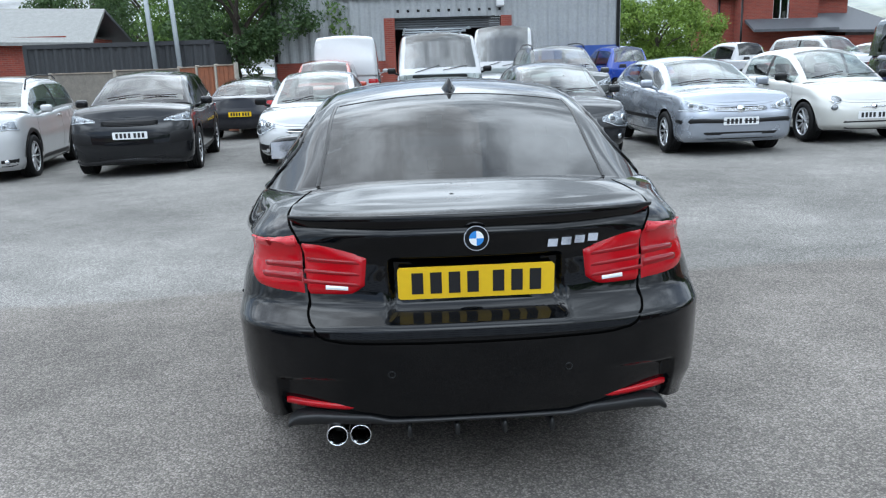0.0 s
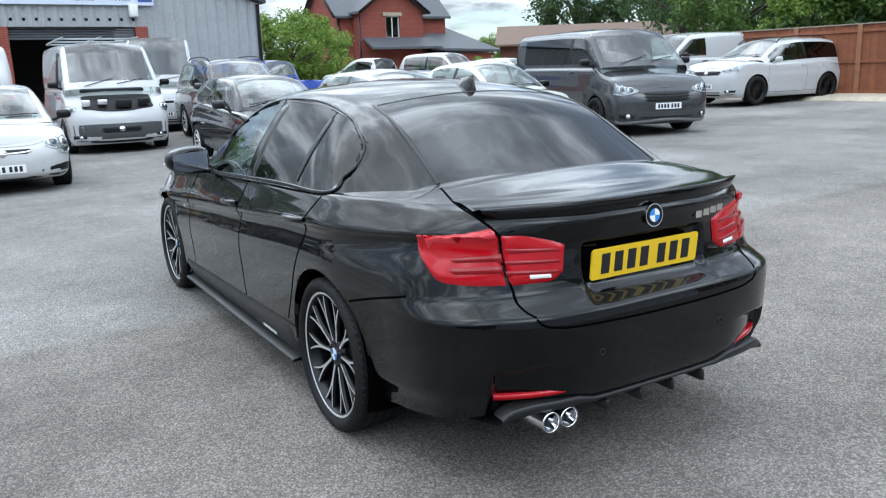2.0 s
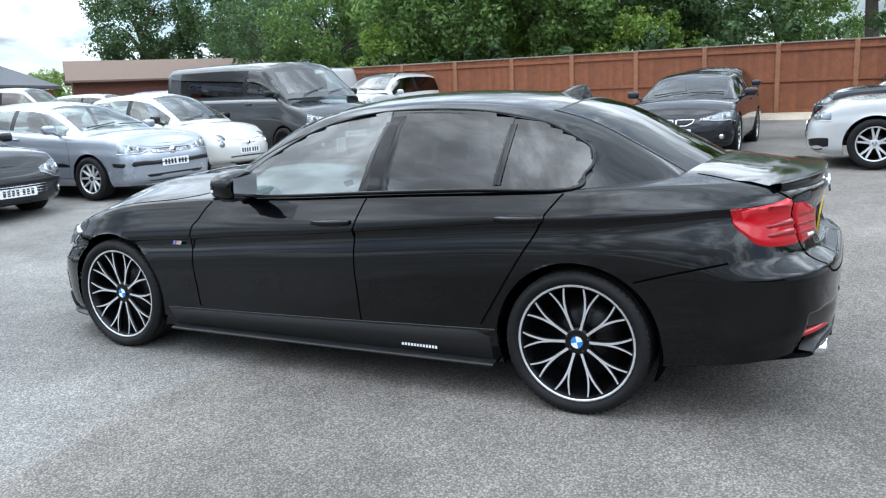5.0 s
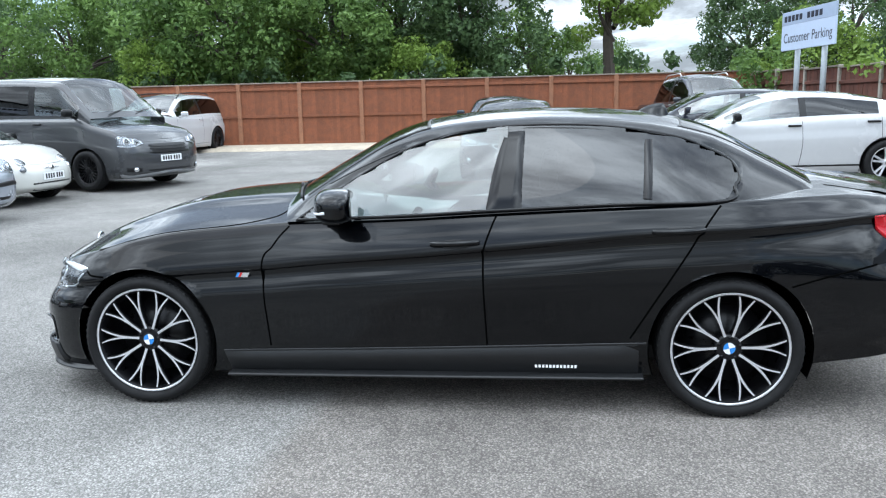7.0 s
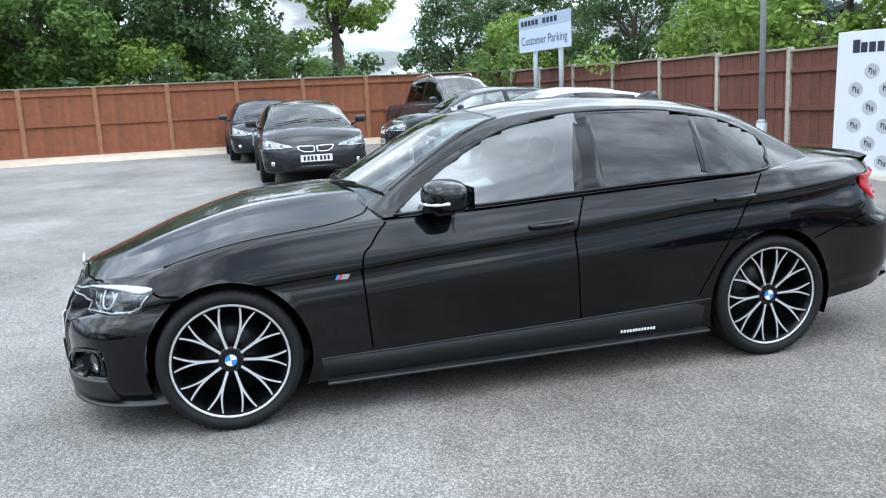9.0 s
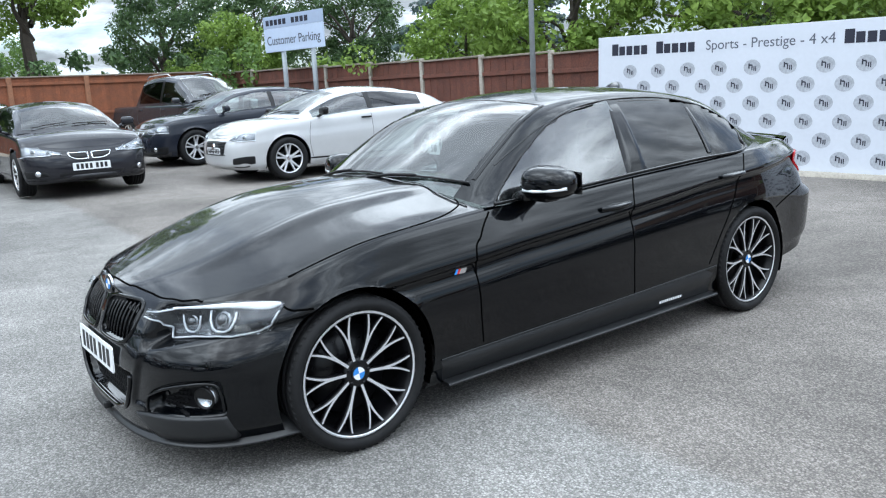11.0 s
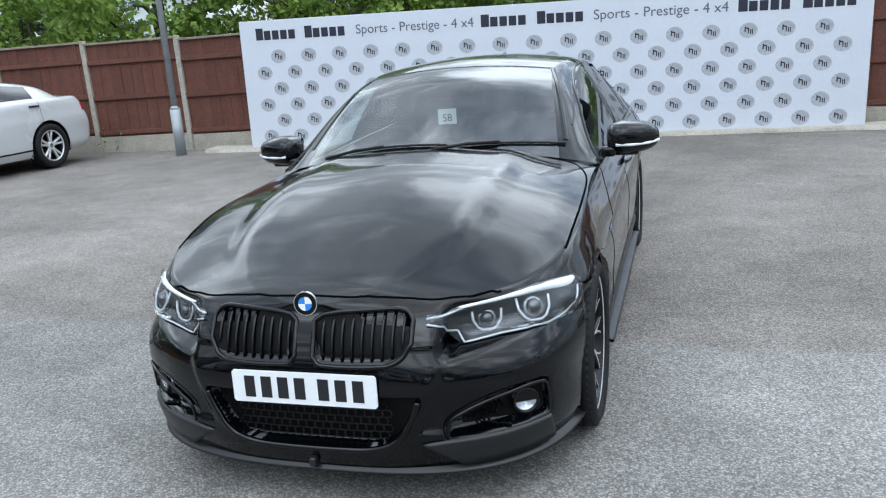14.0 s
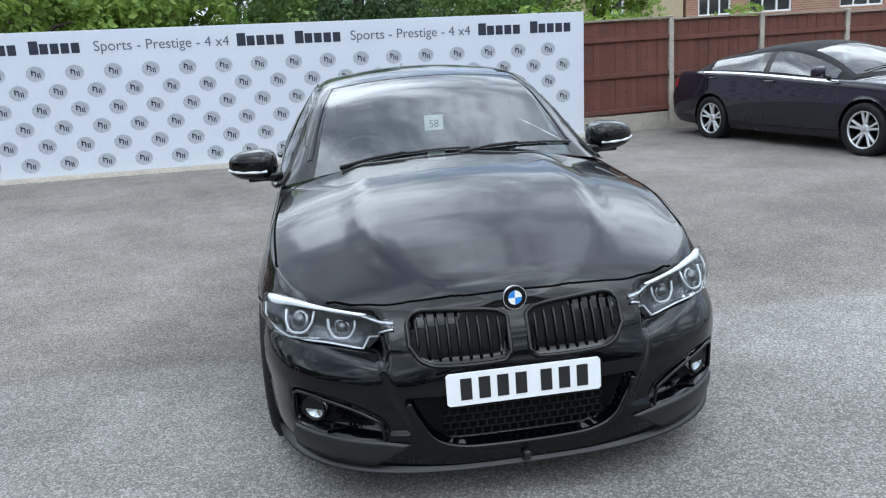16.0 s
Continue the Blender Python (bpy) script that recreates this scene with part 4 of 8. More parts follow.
WOODF = plain("fence_wood", (0.22, 0.075, 0.035), rough=0.8, var=0.35, scale=5, bump=0.2, bscale=60)
WOODR = plain("old_fence_wood", (0.115, 0.042, 0.028), rough=0.85, var=0.4, scale=5, bump=0.2, bscale=60)
WOODP = plain("fence_post_wood", (0.27, 0.12, 0.065), rough=0.8, var=0.3, scale=5, bump=0.2, bscale=60)
WOODG = plain("weathered_capping", (0.24, 0.2, 0.16), rough=0.85, var=0.3, scale=5)
CONC = plain("concrete", (0.36, 0.33, 0.28), rough=0.9, var=0.25, scale=4, bump=0.3, bscale=50)
SAND = plain("sandy_kerb", (0.42, 0.36, 0.28), rough=0.95, var=0.25, scale=3, bump=0.5, bscale=20)


def wood_random(mat):
    """Shade of each board by its own random number."""
    nt = mat.node_tree
    b = next(n for n in nt.nodes if n.type == "BSDF_PRINCIPLED")
    src = b.inputs["Base Color"].links[0].from_socket
    inf = nt.nodes.new("ShaderNodeNewGeometry")
    mr = nt.nodes.new("ShaderNodeMapRange")
    mr.inputs["To Min"].default_value, mr.inputs["To Max"].default_value = 0.88, 1.12
    nt.links.new(inf.outputs["Random Per Island"], mr.inputs["Value"])
    sc = nt.nodes.new("ShaderNodeVectorMath")
    sc.operation = "SCALE"
    nt.links.new(src, sc.inputs[0])
    nt.links.new(mr.outputs[0], sc.inputs["Scale"])
    nt.links.new(sc.outputs[0], b.inputs["Base Color"])


wood_random(WOODF)
wood_random(WOODR)


def fence_run(name, label, p, q, h, bay, mat, post_mat, rails, base, board=0.1, kind_label="", post=0.09, posth=0.06):
    """A close-boarded fence from p to q with posts, rails, boards and a base board."""
    p, q = Vector(p), Vector(q)
    d = q - p
    L = math.hypot(d.x, d.y)
    ang = math.atan2(d.y, d.x)
    n = max(1, round(L / bay))
    f = thing(name, label, "fence", Matrix.Translation(p) @ Matrix.Rotation(ang, 4, "Z"), kind="structure")
    rnd = random.Random(name + str(p.x))
    z = lambda u: lift(p.x + d.x * u / L) - p.z  # noqa: E731
    for i in range(n + 1):
        u = L * i / n
        bm = bmesh.new()
        box(bm, (u, 0, z(u) + (h + posth) / 2 - 0.1), (post, post, h + posth + 0.2), 0.01)
        part("post", bm, post_mat, f, smooth=False)
    for i in range(n):
        u0, u1 = L * i / n + post / 2, L * (i + 1) / n - post / 2
        bm = bmesh.new()
        k = max(2, round((u1 - u0) / board))
        for j in range(k):
            a = u0 + (u1 - u0) * j / k
            w = (u1 - u0) / k
            zz = z(a)
            box(bm, (a + w / 2, -0.012 + 0.006 * (j % 2) + rnd.uniform(-0.003, 0.003), zz + (base + h) / 2 + rnd.uniform(-0.006, 0.006)), (w * 1.04, 0.014, h - base))
        part("boards", bm, mat, f, smooth=False)
        bm = bmesh.new()
        zm = z((u0 + u1) / 2)
        for r in rails:
            box(bm, ((u0 + u1) / 2, 0.02, zm + r), (u1 - u0, 0.045, 0.075), 0.006)
        part("rail", bm, mat, f, smooth=False)
        bm = bmesh.new()
        box(bm, ((u0 + u1) / 2, 0.0, zm + h + 0.015), (u1 - u0 + post, 0.09, 0.035), 0.005)
        part("capping", bm, WOODG, f, smooth=False)
        if base > 0.05:
            bm = bmesh.new()
            box(bm, ((u0 + u1) / 2, 0.0, zm + base / 2 - 0.05), (u1 - u0, 0.05, base + 0.1), 0.008)
            part("gravel_board", bm, CONC, f, smooth=False)
    return f


def south(x):
    return -8.25 + 0.104 * x


fence_run("fence_east", "tall red-brown close-boarded timber fence with a capping rail", (19.2, -6.2, lift(19.2)), (18.3, 14.0, lift(18.3)), 1.9, 1.83, WOODF, WOODP, (0.16, 0.95, 1.74), 0.14, post=0.12, posth=0.0)
fence_run("fence_south", "dark weathered timber fence between concrete posts", (5.2, south(5.2), lift(5.2)), (19.1, south(19.1), lift(19)), 1.85, 1.83, WOODR, CONC, (0.35, 0.95, 1.55), 0.28)
fence_run("fence_south_west", "dark weathered timber fence between concrete posts", (-16, south(-16), lift(-16)), (5.2, south(5.2), lift(5.2)), 1.85, 1.83, WOODR, CONC, (0.35, 0.95, 1.55), 0.28)

bm = bmesh.new()
rnd = random.Random(4)
rows = []
for i in range(70):
    y = -5.8 + 19.5 * i / 69
    xb = 19.15 - 0.045 * (y + 6)
    j = rnd.uniform(-0.12, 0.12)
    rows.append([bm.verts.new((xb - 1.0 + j, y, lift(xb) - 0.03)), bm.verts.new((xb - 0.85 + j, y, lift(xb) + 0.06)), bm.verts.new((xb - 0.4, y, lift(xb) + 0.1 + rnd.uniform(0, 0.03))), bm.verts.new((xb, y, lift(xb) + 0.13))])
grid_faces(bm, rows)
tagged(part("verge", bm, SAND), "pale sandy strip of rubble along the fence foot", "verge", kind="structure")

# the printed board in front of the south fence
banner_m = Matrix.Translation((0.99, -7.78, 0.012)) @ Matrix.Rotation(math.atan(0.10875) + math.pi, 4, "Z") @ Matrix.Rotation(radians(90), 4, "X") @ Matrix.Rotation(radians(-1.2), 4, "Z")
BW, BH = 9.335, 2.035
WHITEB = plain("printed_board", (0.58, 0.61, 0.67), rough=0.45, var=0.03, scale=2)
NAVY = plain("dark_print", (0.012, 0.014, 0.03), rough=0.5, var=0.05)
GREYP = plain("grey_print", (0.09, 0.1, 0.13), rough=0.5, var=0.05)
banner = thing("advertising_board", "long white printed board with rows of silver discs", "board", banner_m)
bm = bmesh.new()
box(bm, (0, BH / 2, -0.02), (BW, BH, 0.04), 0.004)
part("panel", bm, WHITEB, banner, smooth=False)

POSTM = plain("galvanised_steel", (0.33, 0.36, 0.38), rough=0.55, metal=0.4, var=0.15, scale=8)
lp = thing("lamp_post", "grey galvanised steel lamp column beside the fence", "lamp post", pose(6.7, -6.85, lift(6.7), -1.3, -1.2, 0))
bm = bmesh.new()
cyl(bm, (0, 0, 0), (0, 0, 0.75), 0.085, 16)
cyl(bm, (0, 0, 0.75), (0, 0, 0.8), 0.085, 16, 0.05)
part("base", bm, POSTM, lp)
bm = bmesh.new()
cyl(bm, (0, 0, 0.8), (0, 0, 6.0), 0.05, 14, 0.038)
part("column", bm, POSTM, lp)


# ---- print on the board ----
def letters(parent, text, size, m, mat, name="lettering"):
    fc = bpy.data.curves.new(name, "FONT")
    fc.body, fc.size, fc.align_x, fc.align_y, fc.extrude = text, size, "LEFT", "CENTER", 0.001
    fc.materials.append(mat)
    fo = new(name, fc)
    fo.parent = parent
    fo.matrix_local = m
    return fo


def fit_width(ob, width):
    """Stretches lettering to the width of its print."""
    bpy.context.view_layer.update()
    w = ob.dimensions.x
    ob.matrix_local = ob.matrix_local @ Matrix.Diagonal((width / w, 1, 1, 1))


ztext = 1.82
for u0, u1 in ((0.27, 1.76), (3.87, 5.41), (7.55, 9.13)):
    # the trade name, as plain dark blocks
    n = 11
    for i in range(n):
        if i == 5:
            continue
        a = u0 + (u1 - u0) * i / n
        w = (u1 - u0) / n * (0.8 if i not in (0, 6) else 0.88)
        hh = 0.18 if i in (0, 6) else 0.14
        bm = bmesh.new()
        box(bm, (-BW / 2 + a + w / 2, ztext - 0.085 + hh / 2, 0.0015), (w, hh, 0.003))
        part("name_block", bm, NAVY, banner, smooth=False)
for u0, u1 in ((1.91, 3.75), (5.53, 7.41)):
    fo = letters(banner, "Sports - Prestige - 4 x4", 0.2, pose(-BW / 2 + u0, ztext - 0.01, 0.002), GREYP)
    fit_width(fo, u1 - u0)


def disc_material():
    m = plain("silver_print", (0.38, 0.4, 0.44), rough=0.4, var=0.25, scale=3)
    return m


SILVERP = disc_material()
bm = bmesh.new()
prism(bm, [(0.124 * math.cos(2 * math.pi * i / 28), 0.106 * math.sin(2 * math.pi * i / 28)) for i in range(28)], 0.003, Matrix())
d0 = part("disc", bm, SILVERP, banner, smooth=False)
d0.matrix_local = pose(-BW / 2 + 0.611, 1.475, 0)
bm = bmesh.new()
for x, y, w, h in ((-0.045, 0.018, 0.018, 0.07), (-0.02, 0.03, 0.03, 0.02), (0.0, -0.005, 0.016, 0.075), (0.03, -0.02, 0.016, 0.06), (0.055, -0.02, 0.014, 0.07)):
    box(bm, (x, y, 0.0035), (w, h, 0.002))
mono = part("monogram", bm, NAVY, d0, smooth=False)
for r in range(6):
    for c in range(18 if r % 2 else 17):
        if r == 0 and c == 0:
            continue
        u = 0.611 + 0.5063 * c - (0.253 if r % 2 else 0)
        d = new("disc", d0.data)
        d.parent = banner
        d.matrix_local = pose(-BW / 2 + u, 1.475 - 0.2516 * r, 0)
        e = new("monogram", mono.data)
        e.parent = d
bm = bmesh.new()
rnd = random.Random(8)
rows = []
for i in range(60):
    x = -4.4 + 10.8 * i / 59
    y = south(x) + 0.12
    z = lift(x)
    rows.append([bm.verts.new((x, y + 0.42 + rnd.uniform(-0.03, 0.03), z - 0.03)), bm.verts.new((x, y + 0.4 + rnd.uniform(-0.02, 0.02), z + 0.05)), bm.verts.new((x, y, z + 0.07))])
grid_faces(bm, rows)
tagged(part("kerb", bm, CONC), "worn pale concrete kerb along the fence", "kerb", kind="structure")

# ---- parking sign ----
SIGNB = plain("sign_face", (0.5, 0.58, 0.72), rough=0.4, var=0.05)
SIGNT = plain("sign_header", (0.36, 0.43, 0.56), rough=0.4, var=0.05)
sm = Matrix.Translation((14.3, -6.22, 0)) @ Matrix.Rotation(math.atan2(0.45, 2.2) + math.pi, 4, "Z") @ Matrix.Rotation(radians(90), 4, "X")
sign = thing("parking_sign", "pale blue board on two posts lettered customer parking", "sign", sm)
bm = bmesh.new()
box(bm, (0, 2.86, 0), (2.25, 0.56, 0.04), 0.005)
part("board", bm, SIGNB, sign, smooth=False)
bm = bmesh.new()
box(bm, (0, 3.29, 0), (2.25, 0.29, 0.04), 0.005)
part("header_board", bm, SIGNT, sign, smooth=False)
for i in range(10):
    if i == 5:
        continue
    bm = bmesh.new()
    box(bm, (-0.95 + 0.165 * i, 3.28, 0.022), (0.12, 0.13, 0.004))
    part("name_block", bm, NAVY, sign, smooth=False)
fit_width(letters(sign, "Customer Parking", 0.3, pose(-1.02, 2.84, 0.022), NAVY), 2.02)
for x in (-0.5, 0.62):
    bm = bmesh.new()
    cyl(bm, (x, 0.2, -0.06), (x, 3.4, -0.06), 0.06, 12)
    part("post", bm, POSTM, sign)

# ---- buildings ----
def brick_mat(name, c1, c2, mortar, scale=1.0):
    m = bpy.data.materials.new(name)
    nt = nodes_of(m)
    out = nt.nodes.new("ShaderNodeOutputMaterial")
    b = nt.nodes.new("ShaderNodeBsdfPrincipled")
    b.inputs["Roughness"].default_value = 0.85
    co = nt.nodes.new("ShaderNodeTexCoord")
    sep = nt.nodes.new("ShaderNodeSeparateXYZ")
    add = nt.nodes.new("ShaderNodeMath")
    comb = nt.nodes.new("ShaderNodeCombineXYZ")
    nt.links.new(co.outputs["Object"], sep.inputs[0])
    nt.links.new(sep.outputs["X"], add.inputs[0])
    nt.links.new(sep.outputs["Y"], add.inputs[1])
    nt.links.new(add.outputs[0], comb.inputs["X"])
    nt.links.new(sep.outputs["Z"], comb.inputs["Y"])
    br = nt.nodes.new("ShaderNodeTexBrick")
    br.inputs["Color1"].default_value, br.inputs["Color2"].default_value, br.inputs["Mortar"].default_value = (*c1, 1), (*c2, 1), (*mortar, 1)
    br.inputs["Scale"].default_value = scale
    br.inputs["Brick Width"].default_value, br.inputs["Row Height"].default_value, br.inputs["Mortar Size"].default_value = 0.225, 0.075, 0.008
    nt.links.new(comb.outputs[0], br.inputs["Vector"])
    n1 = node(nt, "ShaderNodeTexNoise", Scale=1.2, Detail=5.0)
    nt.links.new(co.outputs["Object"], n1.inputs["Vector"])
    mr = nt.nodes.new("ShaderNodeMapRange")
    mr.inputs["To Min"].default_value, mr.inputs["To Max"].default_value = 0.7, 1.25
    nt.links.new(n1.outputs["Fac"], mr.inputs["Value"])
    sc = nt.nodes.new("ShaderNodeVectorMath")
    sc.operation = "SCALE"
    nt.links.new(br.outputs["Color"], sc.inputs[0])
    nt.links.new(mr.outputs[0], sc.inputs["Scale"])
    nt.links.new(sc.outputs[0], b.inputs["Base Color"])
    nt.links.new(b.outputs[0], out.inputs["Surface"])
    return m


BRICK = brick_mat("red_brick", (0.3, 0.055, 0.035), (0.22, 0.04, 0.03), (0.25, 0.12, 0.09))
BRICK2 = brick_mat("brown_brick", (0.33, 0.17, 0.1), (0.26, 0.12, 0.08), (0.36, 0.3, 0.25))
SLATE = plain("roof_slate", (0.085, 0.09, 0.1), rough=0.6, var=0.3, scale=3, bump=0.3, bscale=20)
STONE = plain("sandstone", (0.42, 0.36, 0.27), rough=0.85, var=0.2)
CLAD = plain("profiled_sheet", (0.34, 0.355, 0.365), rough=0.5, metal=0.15, var=0.1, scale=1.2)
BLUEP = plain("blue_paint", (0.03, 0.08, 0.3), rough=0.4, var=0.1)
PVC = plain("white_frame", (0.78, 0.79, 0.8), rough=0.4, var=0.03)
PANE = glass("window_pane", (0.15, 0.17, 0.18), 1.6)
# near-black colour that paints in the shade of unlit rooms
SHADEIN = plain("interior_shade", (0.02, 0.02, 0.022), rough=0.9, var=0.2)


def wall_holes(bm, x0, x1, z0, z1, t, holes, y=0.0):
    """An upright wall along x with rectangular openings (x0, x1, z0, z1), t thick towards +y."""
    xs_ = sorted({x0, x1} | {v for h in holes for v in h[:2]})
    zs_ = sorted({z0, z1} | {v for h in holes for v in h[2:]})
    for a, b in zip(xs_, xs_[1:]):
        for c, d in zip(zs_, zs_[1:]):
            mx, mz = (a + b) / 2, (c + d) / 2
            if not any(h[0] < mx < h[1] and h[2] < mz < h[3] for h in holes):
                box(bm, (mx, y + t / 2, mz), (b - a, t, d - c))
    bmesh.ops.remove_doubles(bm, verts=bm.verts, dist=0.0005)
    return bm


def window_part(parent, x0, x1, z0, z1, y, mat=PVC, bars_=1):
    f = 0.06
    bm = bmesh.new()
    for c, s_ in (((x0 + f / 2, y, (z0 + z1) / 2), (f, 0.08, z1 - z0)), ((x1 - f / 2, y, (z0 + z1) / 2), (f, 0.08, z1 - z0)), (((x0 + x1) / 2, y, z0 + f / 2), (x1 - x0 - 2 * f, 0.08, f)), (((x0 + x1) / 2, y, z1 - f / 2), (x1 - x0 - 2 * f, 0.08, f))):
        box(bm, c, s_)
    for i in range(1, bars_ + 1):
        x = x0 + (x1 - x0) * i / (bars_ + 1)
        box(bm, (x, y, (z0 + z1) / 2), (0.05, 0.07, z1 - z0 - 2 * f))
    w = part("window", bm, mat, parent, smooth=False)
    bm = bmesh.new()
    box(bm, ((x0 + x1) / 2, y + 0.02, (z0 + z1) / 2), (x1 - x0 - f, 0.012, z1 - z0 - f))
    part("pane", bm, PANE, w, smooth=False)
    return w


# workshop with a profiled sheet gable
ws = thing("workshop_building", "grey sheet-clad workshop with brick base and open roller door", "building", pose(1.85, 27.5, 0.0))
HX, EZ, PZ = 6.8, 4.25, 6.3
for a_, b_, holes_ in ((-HX, -2.1, [(-5.6, -4.2, 0.9, 1.5)]), (2.1, HX, [])):
    bm = bmesh.new()
    wall_holes(bm, a_, b_, -0.4, 1.75, 0.3, holes_)
    part("brick_base", bm, BRICK, ws, smooth=False)
for x in (-2.3, 2.3):
    bm = bmesh.new()
    box(bm, (x, 0.1, 1.5), (0.42, 0.36, 3.7))
    part("door_pier", bm, BRICK, ws, smooth=False)
bm = bmesh.new()
n = 136
rows = []
for i in range(n + 1):
    x = -HX + 2 * HX * i / n
    k = i % 4
    y = 0.0 if k in (0, 1) else -0.05
    top = EZ + (PZ - EZ) * (1 - abs(x) / HX)
    low = 3.35 if abs(x) < 2.45 else 1.75
    rows.append([bm.verts.new((x, y, low)), bm.verts.new((x, y, top))])
grid_faces(bm, rows)
part("sheet_cladding", bm, CLAD, ws, smooth=False)
bm = bmesh.new()
for sx in (-1, 1):
    a, b = Vector((sx * (HX + 0.25), -0.3, EZ - 0.02)), Vector((0, -0.3, PZ + 0.08))
    v = [bm.verts.new(p) for p in (a, b, b + Vector((0, 18, 0)), a + Vector((0, 18, 0)))]
    w = [bm.verts.new(p + Vector((0, 0, 0.14))) for p in (a, b, b + Vector((0, 18, 0)), a + Vector((0, 18, 0)))]
    for q in ((0, 1, 2, 3),):
        bm.faces.new([v[i] for i in q])
        bm.faces.new([w[i] for i in q[::-1]])
    for i in range(4):
        bm.faces.new((v[i], v[(i + 1) % 4], w[(i + 1) % 4], w[i]))
part("roof", bm, plain("dark_sheet", (0.04, 0.042, 0.046), rough=0.5, var=0.2), ws, smooth=False)
for sx in (-1, 1):
    bm = bmesh.new()
    box(bm, (sx * (HX + 0.02), 9, 2.1), (0.1, 18, 4.3))
    part("side_wall", bm, CLAD, ws, smooth=False)
    bm = bmesh.new()
    box(bm, (sx * (HX - 0.05), -0.09, 3.0), (0.12, 0.1, 2.4))
    part("downpipe", bm, TRIM, ws, smooth=False)
# back wall and ceiling coloured near-black for the shade inside the open door
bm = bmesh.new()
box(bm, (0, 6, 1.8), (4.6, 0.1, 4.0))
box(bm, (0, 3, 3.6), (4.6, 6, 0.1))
part("shade_lining", bm, SHADEIN, ws, smooth=False)
bm = bmesh.new()
for i in range(5):
    box(bm, (0, 0.25, 3.32 - 0.09 * i), (4.2, 0.04, 0.08), 0.02)
part("roller_shutter", bm, plain("shutter", (0.13, 0.14, 0.15), rough=0.5, metal=0.4), ws, smooth=False)
bm = bmesh.new()
box(bm, (HX - 1.6, -0.06, 1.85), (3.0, 0.06, 0.5))
part("blue_hoarding", bm, BLUEP, ws, smooth=False)
fas = thing("shop_sign", "white fascia board with blue panels and small lettering", "sign", pose(1.0, 27.36, 4.42))
bm = bmesh.new()
box(bm, (0.05, 0, 0.1), (7.2, 0.05, 0.85), 0.006)
part("board", bm, plain("fascia", (0.6, 0.66, 0.78), rough=0.4, var=0.05), fas, smooth=False)
for x in (-3.3, 3.35):
    bm = bmesh.new()
    box(bm, (x, -0.03, 0.05), (0.5, 0.02, 0.5))
    q = part("blue_panel", bm, BLUEP, fas, smooth=False)
    bm = bmesh.new()
    for a, b in ((0, 0.12), (-0.1, -0.06), (0.1, -0.06)):
        prism(bm, [(x + a - 0.09, b - 0.07), (x + a + 0.09, b - 0.07), (x + a, b + 0.09)], 0.004, pose(0, -0.041, 0.03, 90))
    part("triangle", bm, PVC, q, smooth=False)
for i in range(12):
    bm = bmesh.new()
    box(bm, (-2.6 + 0.24 * i, -0.028, 0.22), (0.17, 0.01, 0.26))
    part("name_block", bm, NAVY, fas, smooth=False)
for tx_, x, z in (("SERVICING", 0.9, 0.16), ("REPAIRS", 0.9, -0.12), ("MOT", 2.3, 0.16), ("TYRES", 2.3, -0.12)):
    letters(fas, tx_, 0.2, pose(x, -0.03, z, 90), NAVY)
    bm = bmesh.new()
    box(bm, (x - 0.12, -0.028, z), (0.07, 0.01, 0.07))
    part("bullet", bm, NAVY, fas, smooth=False)
cm = thing("security_camera", "white security camera on the workshop wall", "camera", pose(3.9, 27.3, 3.9))
bm = bmesh.new()
box(bm, (0, 0, 0), (0.3, 0.3, 0.45), 0.05, 2)
part("housing", bm, PVC, cm)

# red brick house
hs = thing("brick_house", "two-storey red brick house with slate roof and sandstone lintels", "house", pose(20.8, 40.5, 0.0))
bm = bmesh.new()
wall_holes(bm, -1.5, 2.8, -0.5, 5.0, 0.3, [(0.2, 1.15, 3.45, 4.75)])
part("gable_wall", bm, BRICK, hs, smooth=False)
bm = bmesh.new()
prism(bm, [(-1.5, 5.0), (2.8, 5.0), (0.65, 6.6)], 0.3, pose(0, 0.3, 0, 90))
part("gable_top", bm, BRICK, hs, smooth=False)
bm = bmesh.new()
box(bm, (0.65, 1.9, 2.24), (4.28, 3.2, 5.48))
part("bay_wall", bm, BRICK, hs, smooth=False)
bm = bmesh.new()
box(bm, (1.35, 3.72, 2.2), (7.7, 4.9, 5.4))
part("main_wall", bm, BRICK, hs, smooth=False)
bm = bmesh.new()
for x in (-2.48, 4.9):
    prism(bm, [(1.27, 4.9), (6.17, 4.9), (3.72, 6.9)], 0.28, Matrix.Translation((x, 0, 0)) @ Matrix(((0, 0, 1, 0), (1, 0, 0, 0), (0, 1, 0, 0), (0, 0, 0, 1))))
part("end_gable", bm, BRICK, hs, smooth=False)


def slope(parent, pts, name="roof", t=0.14, mat=None):
    bm = bmesh.new()
    a = [bm.verts.new(p) for p in pts]
    b = [bm.verts.new(Vector(p) + Vector((0, 0, t))) for p in pts]
    bm.faces.new(a[::-1])
    bm.faces.new(b)
    for i in range(len(pts)):
        bm.faces.new((a[i], a[(i + 1) % len(pts)], b[(i + 1) % len(pts)], b[i]))
    return part(name, bm, mat or SLATE, parent, smooth=False)


